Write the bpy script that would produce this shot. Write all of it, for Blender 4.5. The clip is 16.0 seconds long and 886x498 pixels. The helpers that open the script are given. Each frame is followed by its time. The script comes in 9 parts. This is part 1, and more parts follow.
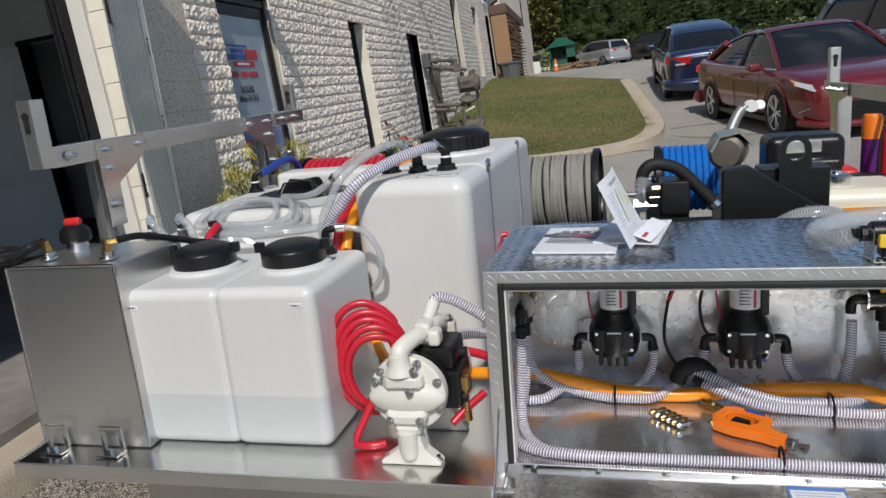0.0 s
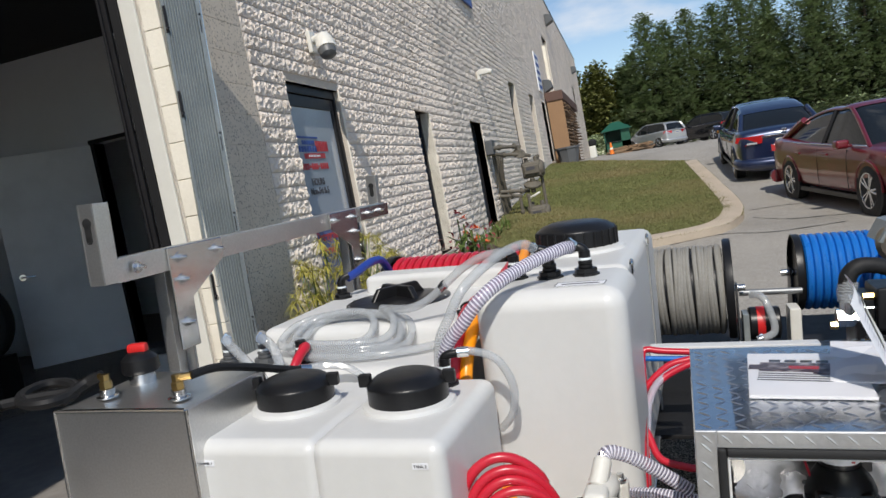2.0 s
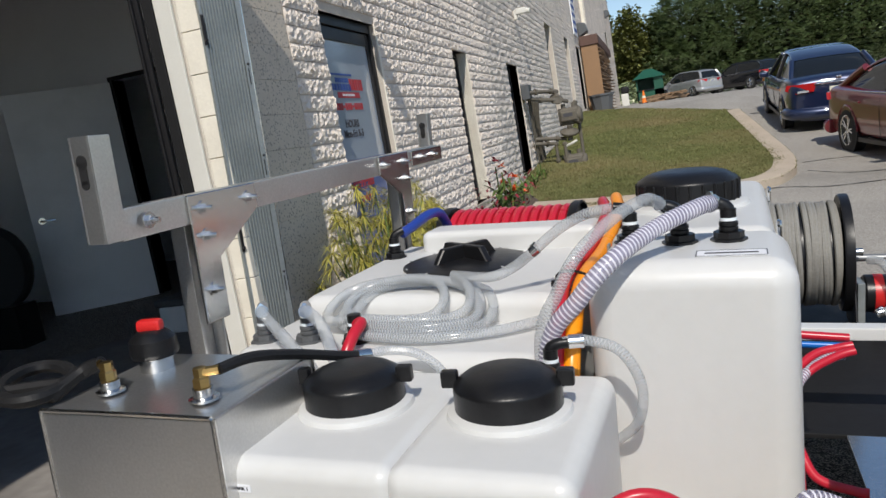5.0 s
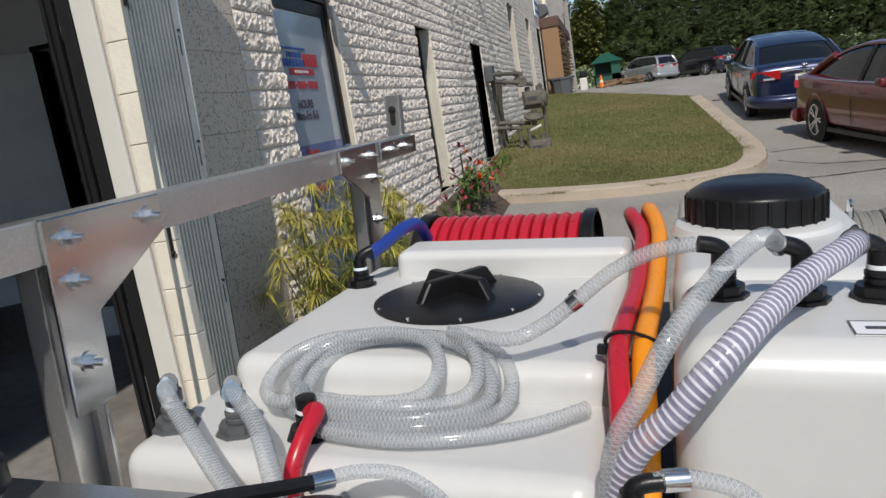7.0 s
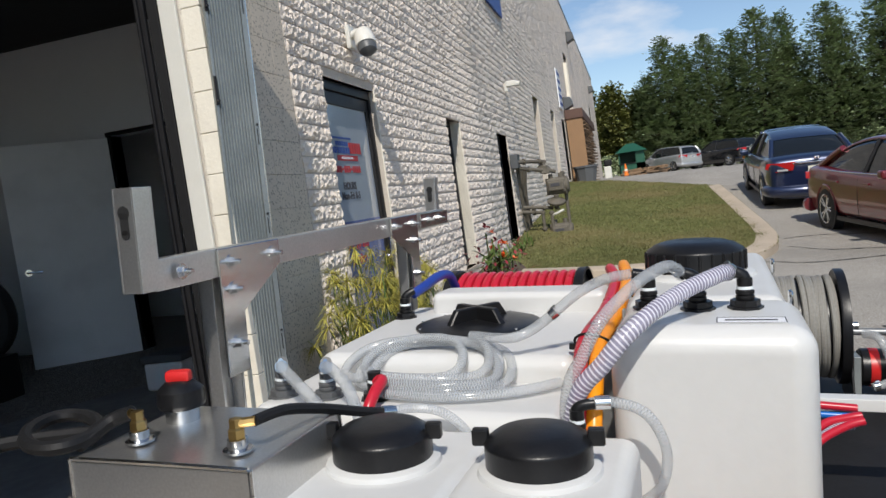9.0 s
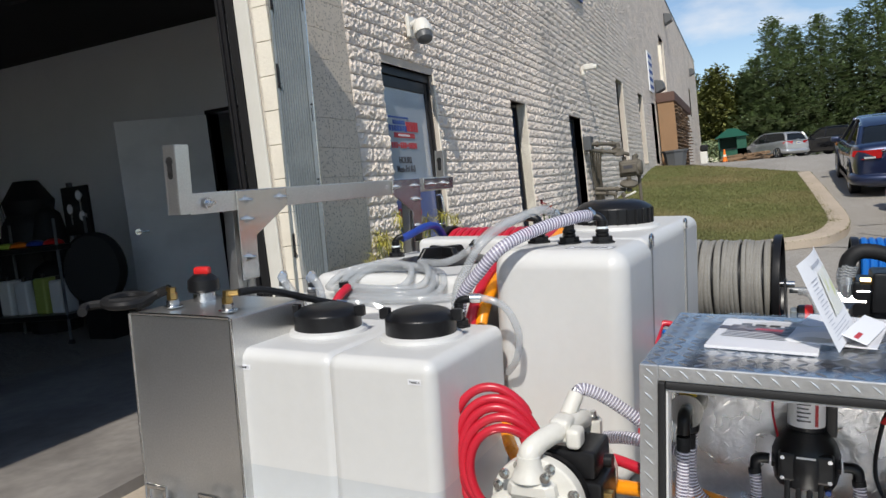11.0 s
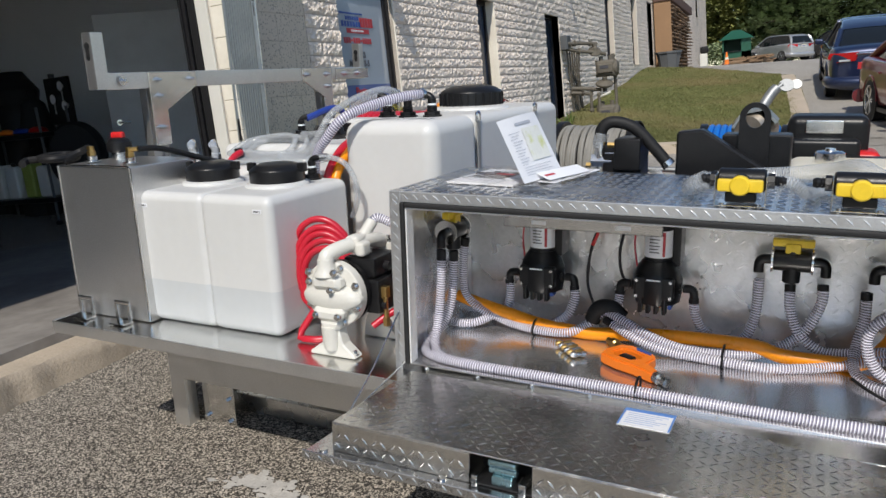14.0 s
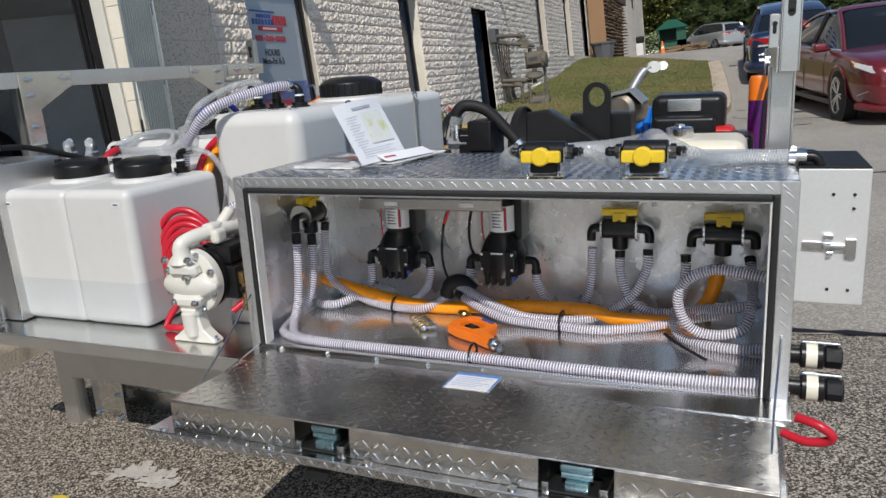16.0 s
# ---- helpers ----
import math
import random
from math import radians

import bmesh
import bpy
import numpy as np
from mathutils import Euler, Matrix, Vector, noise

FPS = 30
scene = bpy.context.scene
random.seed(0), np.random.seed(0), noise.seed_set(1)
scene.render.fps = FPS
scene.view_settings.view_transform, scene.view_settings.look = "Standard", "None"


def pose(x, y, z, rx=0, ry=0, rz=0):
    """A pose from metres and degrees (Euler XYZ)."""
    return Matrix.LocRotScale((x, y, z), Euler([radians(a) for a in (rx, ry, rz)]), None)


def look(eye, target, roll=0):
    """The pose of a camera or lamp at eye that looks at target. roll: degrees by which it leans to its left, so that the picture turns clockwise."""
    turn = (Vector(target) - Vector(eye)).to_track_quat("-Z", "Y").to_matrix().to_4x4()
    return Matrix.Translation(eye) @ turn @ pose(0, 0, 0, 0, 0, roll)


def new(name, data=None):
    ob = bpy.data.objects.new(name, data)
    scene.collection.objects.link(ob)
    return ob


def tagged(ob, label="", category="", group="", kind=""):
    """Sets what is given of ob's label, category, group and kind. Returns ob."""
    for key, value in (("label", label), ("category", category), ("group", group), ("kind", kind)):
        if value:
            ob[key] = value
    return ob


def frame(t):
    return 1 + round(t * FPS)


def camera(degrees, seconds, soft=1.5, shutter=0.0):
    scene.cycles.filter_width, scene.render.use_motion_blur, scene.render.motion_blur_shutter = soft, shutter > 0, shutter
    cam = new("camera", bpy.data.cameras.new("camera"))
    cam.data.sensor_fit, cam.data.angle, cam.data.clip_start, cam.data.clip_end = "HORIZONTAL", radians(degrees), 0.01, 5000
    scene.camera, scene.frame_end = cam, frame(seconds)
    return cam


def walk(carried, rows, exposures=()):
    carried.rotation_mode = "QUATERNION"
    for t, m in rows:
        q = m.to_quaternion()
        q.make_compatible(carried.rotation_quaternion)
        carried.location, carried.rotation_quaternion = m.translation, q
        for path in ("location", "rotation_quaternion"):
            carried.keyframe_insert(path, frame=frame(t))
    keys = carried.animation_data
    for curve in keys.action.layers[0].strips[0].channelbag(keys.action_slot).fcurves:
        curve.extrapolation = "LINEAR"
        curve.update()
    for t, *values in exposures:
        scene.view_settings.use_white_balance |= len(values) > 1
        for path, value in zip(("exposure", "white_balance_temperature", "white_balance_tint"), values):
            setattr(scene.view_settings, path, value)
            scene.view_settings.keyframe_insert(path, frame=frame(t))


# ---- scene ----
cam = camera(61.9, 16.0)
PATH = [
    (0, (0.098, -0.085, 1.385), (-0.299, 1.830, 0.967), -9.51),
    (0.5, (0.037, -0.123, 1.397), (-0.354, 1.803, 1.027), -9.65),
    (1, (-0.054, -0.097, 1.395), (-0.463, 1.837, 1.088), -10.07),
    (1.5, (-0.135, 0.122, 1.410), (-0.584, 2.056, 1.172), -10.55),
    (2, (-0.198, 0.327, 1.433), (-0.703, 2.255, 1.263), -10.83),
    (2.5, (-0.234, 0.366, 1.425), (-0.788, 2.284, 1.303), -10.61),
    (3, (-0.262, 0.373, 1.430), (-0.850, 2.281, 1.321), -10.17),
    (3.5, (-0.276, 0.385, 1.431), (-0.883, 2.286, 1.302), -9.83),
    (4, (-0.298, 0.429, 1.416), (-0.905, 2.327, 1.243), -9.78),
    (4.2, (-0.322, 0.464, 1.413), (-0.929, 2.359, 1.216), -9.92),
    (6.3, (-0.649, 1.188, 1.475), (-1.139, 3.087, 1.083), -9.31),
    (6.5, (-0.657, 1.223, 1.471), (-1.135, 3.124, 1.078), -9.23),
    (7, (-0.670, 1.248, 1.464), (-1.139, 3.158, 1.100), -9.14),
    (7.5, (-0.684, 1.203, 1.467), (-1.157, 3.126, 1.187), -8.76),
    (8, (-0.679, 1.036, 1.484), (-1.153, 2.970, 1.290), -8.39),
    (8.2, (-0.677, 0.941, 1.479), (-1.150, 2.877, 1.316), -8.30),
    (10.3, (-0.141, 0.366, 1.370), (-0.807, 2.249, 1.255), -7.28),
    (10.5, (-0.092, 0.310, 1.358), (-0.788, 2.180, 1.237), -7.16),
    (11, (0.045, 0.172, 1.316), (-0.717, 2.016, 1.171), -6.66),
    (11.5, (0.212, 0.139, 1.304), (-0.611, 1.953, 1.129), -6.27),
    (12, (0.433, 0.129, 1.259), (-0.441, 1.916, 1.054), -5.90),
    (12.5, (0.549, 0.075, 1.241), (-0.356, 1.841, 0.994), -5.82),
    (13, (0.569, -0.060, 1.225), (-0.326, 1.705, 0.937), -5.89),
    (13.5, (0.615, -0.170, 1.209), (-0.235, 1.608, 0.866), -5.93),
    (14, (0.747, -0.196, 1.190), (-0.042, 1.598, 0.790), -6.05),
    (14.5, (0.932, -0.197, 1.147), (0.189, 1.605, 0.702), -6.28),
    (15, (1.030, -0.202, 1.132), (0.314, 1.606, 0.665), -6.79),
    (15.5, (1.049, -0.194, 1.132), (0.353, 1.625, 0.675), -7.34),
    (16, (1.063, -0.180, 1.123), (0.385, 1.654, 0.701), -7.91),
]
walk(cam, [(t, look(eye, target, roll)) for t, eye, target, roll in PATH],
     exposures=[(0.0, -0.16), (1.0, -0.08), (2.0, 0.0), (4.2, 0.05), (6.3, -0.14), (7.2, -0.14), (8.2, -0.04), (10.3, 0.04), (13.0, 0.03), (14.5, 0.0), (16.0, -0.06)])

# ---- world and sun ----
SUN_WAY = Vector((-0.240, 1.0, -1.06)).normalized()
sun = new("sun", bpy.data.lights.new("sun", "SUN"))
sun.data.energy, sun.data.angle, sun.data.color = 3.7, radians(0.55), (1.0, 0.945, 0.86)
sun.matrix_world = Matrix.Translation((6, -20, 30)) @ SUN_WAY.to_track_quat("-Z", "Y").to_matrix().to_4x4()
world = bpy.data.worlds.new("sky")
scene.world = world
world.use_nodes = True
wn, wl = world.node_tree.nodes, world.node_tree.links
sky = wn.new("ShaderNodeTexSky")
sky.sky_type, sky.sun_disc = "NISHITA", False
sky.dust_density, sky.ozone_density, sky.altitude = 0.25, 2.0, 600.0
sky.sun_elevation = math.asin(-SUN_WAY.z)
sky.sun_rotation = math.atan2(-SUN_WAY.x, -SUN_WAY.y)
wcoord = wn.new("ShaderNodeTexCoord")
wmap = wn.new("ShaderNodeMapping")
wmap.inputs["Scale"].default_value = (1.0, 1.0, 2.6)
wcloud = wn.new("ShaderNodeTexNoise")
wcloud.inputs["Scale"].default_value, wcloud.inputs["Detail"].default_value = 3.2, 8.0
wcloud.inputs["Roughness"].default_value = 0.55
wramp = wn.new("ShaderNodeValToRGB")
wramp.color_ramp.elements[0].position, wramp.color_ramp.elements[1].position = 0.59, 0.76
wmix = wn.new("ShaderNodeMixRGB")
wmix.inputs[2].default_value = (7.2, 7.4, 7.8, 1)
wl.new(wcoord.outputs["Generated"], wmap.inputs["Vector"])
wl.new(wmap.outputs["Vector"], wcloud.inputs["Vector"])
wl.new(wcloud.outputs["Fac"], wramp.inputs["Fac"])
wl.new(wramp.outputs["Color"], wmix.inputs[0])
wl.new(sky.outputs["Color"], wmix.inputs[1])
wl.new(wmix.outputs["Color"], wn["Background"].inputs["Color"])
wn["Background"].inputs["Strength"].default_value = 0.116


# ---- materials ----
def mat(name, colour, rough=0.5, metal=0.0, vary=0.12, scale=8.0, fine=120.0, bump=0.0, bump_scale=60.0, coat=0.0,
        dirt=None, dirt_amount=0.0, dirt_scale=2.0, rvary=0.1, subsurface=0.0, alpha=1.0, transmission=0.0, specks=None, specks_scale=200.0,
        stretch=(1, 1, 1), piece=0.0, sheen=0.0, specks_from=0.45):
    """A surface with a base colour that varies at a coarse and a fine scale, uneven gloss and a fine relief."""
    m = bpy.data.materials.new(name)
    m.use_nodes = True
    n, l = m.node_tree.nodes, m.node_tree.links
    b = n["Principled BSDF"]
    co = n.new("ShaderNodeTexCoord")
    mp = n.new("ShaderNodeMapping")
    mp.inputs["Scale"].default_value = stretch
    l.new(co.outputs["Object"], mp.inputs["Vector"])

    def tex(sc, detail=4.0):
        t = n.new("ShaderNodeTexNoise")
        t.inputs["Scale"].default_value, t.inputs["Detail"].default_value = sc, detail
        l.new(mp.outputs["Vector"], t.inputs["Vector"])
        return t

    big, small = tex(scale), tex(fine, 2.0)
    add = n.new("ShaderNodeMath")
    add.operation = "ADD"
    l.new(big.outputs["Fac"], add.inputs[0])
    l.new(small.outputs["Fac"], add.inputs[1])
    rng = n.new("ShaderNodeMapRange")
    rng.inputs["From Min"].default_value, rng.inputs["From Max"].default_value = 0.6, 1.4
    rng.inputs["To Min"].default_value, rng.inputs["To Max"].default_value = 1 - vary, 1 + vary
    l.new(add.outputs[0], rng.inputs["Value"])
    value = rng.outputs["Result"]
    if piece:
        info = n.new("ShaderNodeObjectInfo")
        isl = n.new("ShaderNodeNewGeometry")
        sm = n.new("ShaderNodeMath")
        sm.operation = "ADD"
        l.new(info.outputs["Random"], sm.inputs[0])
        l.new(isl.outputs["Random Per Island"], sm.inputs[1])
        fr = n.new("ShaderNodeMath")
        fr.operation = "FRACT"
        l.new(sm.outputs[0], fr.inputs[0])
        pr = n.new("ShaderNodeMapRange")
        pr.inputs["To Min"].default_value, pr.inputs["To Max"].default_value = 1 - piece, 1 + piece
        l.new(fr.outputs[0], pr.inputs["Value"])
        mu = n.new("ShaderNodeMath")
        mu.operation = "MULTIPLY"
        l.new(value, mu.inputs[0])
        l.new(pr.outputs["Result"], mu.inputs[1])
        value = mu.outputs[0]
    mixc = n.new("ShaderNodeVectorMath")
    mixc.operation = "SCALE"
    mixc.inputs[0].default_value = colour[:3]
    l.new(value, mixc.inputs["Scale"])
    out = mixc.outputs["Vector"]
    if specks:
        vo = n.new("ShaderNodeTexVoronoi")
        vo.inputs["Scale"].default_value = specks_scale
        l.new(mp.outputs["Vector"], vo.inputs["Vector"])
        mx = n.new("ShaderNodeMixRGB")
        sr = n.new("ShaderNodeMapRange")
        sep = n.new("ShaderNodeSeparateColor")
        l.new(vo.outputs["Color"], sep.inputs["Color"])
        sr.inputs["From Min"].default_value, sr.inputs["From Max"].default_value = specks_from, specks_from + 0.5 * (0.95 - specks_from) + 0.25 * (specks_from < 0.6)
        l.new(sep.outputs["Red"], sr.inputs["Value"])
        l.new(sr.outputs["Result"], mx.inputs[0])
        l.new(out, mx.inputs[1])
        mx.inputs[2].default_value = (*specks, 1)
        out = mx.outputs["Color"]
    if dirt:
        dn = tex(dirt_scale, 6.0)
        dr = n.new("ShaderNodeValToRGB")
        dr.color_ramp.elements[0].position, dr.color_ramp.elements[1].position = 0.48, 0.7
        l.new(dn.outputs["Fac"], dr.inputs["Fac"])
        dm = n.new("ShaderNodeMath")
        dm.operation = "MULTIPLY"
        dm.inputs[1].default_value = dirt_amount
        l.new(dr.outputs["Color"], dm.inputs[0])
        mx = n.new("ShaderNodeMixRGB")
        l.new(dm.outputs[0], mx.inputs[0])
        l.new(out, mx.inputs[1])
        mx.inputs[2].default_value = (*dirt, 1)
        out = mx.outputs["Color"]
    l.new(out, b.inputs["Base Color"])
    rr = n.new("ShaderNodeMapRange")
    rr.inputs["To Min"].default_value, rr.inputs["To Max"].default_value = max(0.02, rough - rvary), min(1, rough + rvary)
    l.new(big.outputs["Fac"], rr.inputs["Value"])
    l.new(rr.outputs["Result"], b.inputs["Roughness"])
    b.inputs["Metallic"].default_value = metal
    b.inputs["Coat Weight"].default_value = coat
    b.inputs["Coat Roughness"].default_value = 0.05
    b.inputs["Alpha"].default_value = alpha
    b.inputs["Transmission Weight"].default_value = transmission
    if sheen:
        b.inputs["Sheen Weight"].default_value = sheen
    if subsurface:
        b.inputs["Subsurface Weight"].default_value = subsurface
        b.inputs["Subsurface Radius"].default_value = (0.03, 0.03, 0.03)
        b.inputs["Subsurface Scale"].default_value = 0.6
    if bump:
        bt = tex(bump_scale, 5.0)
        bp = n.new("ShaderNodeBump")
        bp.inputs["Strength"].default_value, bp.inputs["Distance"].default_value = bump, 0.01
        l.new(bt.outputs["Fac"], bp.inputs["Height"])
        l.new(bp.outputs["Normal"], b.inputs["Normal"])
    return m


def striped(name, ring, gap, pitch, rough=0.25, alpha_gap=0.7):
    """Clear hose wall with a stiff coil: rings along the length of the tube (UV x in metres)."""
    m = bpy.data.materials.new(name)
    m.use_nodes = True
    n, l = m.node_tree.nodes, m.node_tree.links
    b = n["Principled BSDF"]
    uv = n.new("ShaderNodeUVMap")
    sep = n.new("ShaderNodeSeparateXYZ")
    l.new(uv.outputs["UV"], sep.inputs[0])
    lean = n.new("ShaderNodeMath")
    lean.operation = "MULTIPLY_ADD"
    lean.inputs[1].default_value = 1 / pitch
    l.new(sep.outputs["X"], lean.inputs[0])
    l.new(sep.outputs["Y"], lean.inputs[2])
    fr = n.new("ShaderNodeMath")
    fr.operation = "PINGPONG"
    fr.inputs[1].default_value = 0.5
    l.new(lean.outputs[0], fr.inputs[0])
    st = n.new("ShaderNodeMapRange")
    st.inputs["From Min"].default_value, st.inputs["From Max"].default_value = 0.27, 0.36
    l.new(fr.outputs[0], st.inputs["Value"])
    mx = n.new("ShaderNodeMixRGB")
    mx.inputs[1].default_value, mx.inputs[2].default_value = (*gap, 1), (*ring, 1)
    l.new(st.outputs["Result"], mx.inputs[0])
    l.new(mx.outputs["Color"], b.inputs["Base Color"])
    al = n.new("ShaderNodeMapRange")
    al.inputs["To Min"].default_value, al.inputs["To Max"].default_value = alpha_gap, 1.0
    l.new(st.outputs["Result"], al.inputs["Value"])
    l.new(al.outputs["Result"], b.inputs["Alpha"])
    bp = n.new("ShaderNodeBump")
    bp.inputs["Strength"].default_value, bp.inputs["Distance"].default_value = 0.5, 0.002
    l.new(fr.outputs[0], bp.inputs["Height"])
    l.new(bp.outputs["Normal"], b.inputs["Normal"])
    b.inputs["Roughness"].default_value = rough
    return m


def braided(name, colour, alpha, thread):
    """Clear hose with a crossed thread in its wall."""
    m = bpy.data.materials.new(name)
    m.use_nodes = True
    n, l = m.node_tree.nodes, m.node_tree.links
    b = n["Principled BSDF"]
    uv = n.new("ShaderNodeUVMap")
    sep = n.new("ShaderNodeSeparateXYZ")
    l.new(uv.outputs["UV"], sep.inputs[0])
    got = []
    for sign in (1, -1):
        k = n.new("ShaderNodeMath")
        k.operation = "MULTIPLY"
        k.inputs[1].default_value = sign * 4.0
        l.new(sep.outputs["Y"], k.inputs[0])
        a = n.new("ShaderNodeMath")
        a.operation = "MULTIPLY_ADD"
        a.inputs[1].default_value = 1 / 0.0062
        l.new(sep.outputs["X"], a.inputs[0])
        l.new(k.outputs[0], a.inputs[2])
        f = n.new("ShaderNodeMath")
        f.operation = "PINGPONG"
        f.inputs[1].default_value = 0.5
        l.new(a.outputs[0], f.inputs[0])
        g = n.new("ShaderNodeMath")
        g.operation = "GREATER_THAN"
        g.inputs[1].default_value = 0.42
        l.new(f.outputs[0], g.inputs[0])
        got.append(g)
    mx = n.new("ShaderNodeMath")
    mx.operation = "MAXIMUM"
    l.new(got[0].outputs[0], mx.inputs[0])
    l.new(got[1].outputs[0], mx.inputs[1])
    c = n.new("ShaderNodeMixRGB")
    c.inputs[1].default_value, c.inputs[2].default_value = (*colour, 1), (*thread, 1)
    l.new(mx.outputs[0], c.inputs[0])
    l.new(c.outputs["Color"], b.inputs["Base Color"])
    al = n.new("ShaderNodeMapRange")
    al.inputs["To Min"].default_value, al.inputs["To Max"].default_value = alpha, min(1, alpha + 0.22)
    l.new(mx.outputs[0], al.inputs["Value"])
    l.new(al.outputs["Result"], b.inputs["Alpha"])
    b.inputs["Roughness"].default_value = 0.12
    return m


def clear(name, tint=(1, 1, 1), rough=0.0, ior=1.5):
    m = bpy.data.materials.new(name)
    m.use_nodes = True
    n, l = m.node_tree.nodes, m.node_tree.links
    for node in list(n):
        n.remove(node)
    out, mixs = n.new("ShaderNodeOutputMaterial"), n.new("ShaderNodeMixShader")
    t, g, fres = n.new("ShaderNodeBsdfTransparent"), n.new("ShaderNodeBsdfGlossy"), n.new("ShaderNodeFresnel")
    t.inputs["Color"].default_value = (*tint, 1)
    g.inputs["Roughness"].default_value = rough
    fres.inputs["IOR"].default_value = ior
    l.new(fres.outputs[0], mixs.inputs[0])
    l.new(t.outputs[0], mixs.inputs[1])
    l.new(g.outputs[0], mixs.inputs[2])
    l.new(mixs.outputs[0], out.inputs["Surface"])
    return m


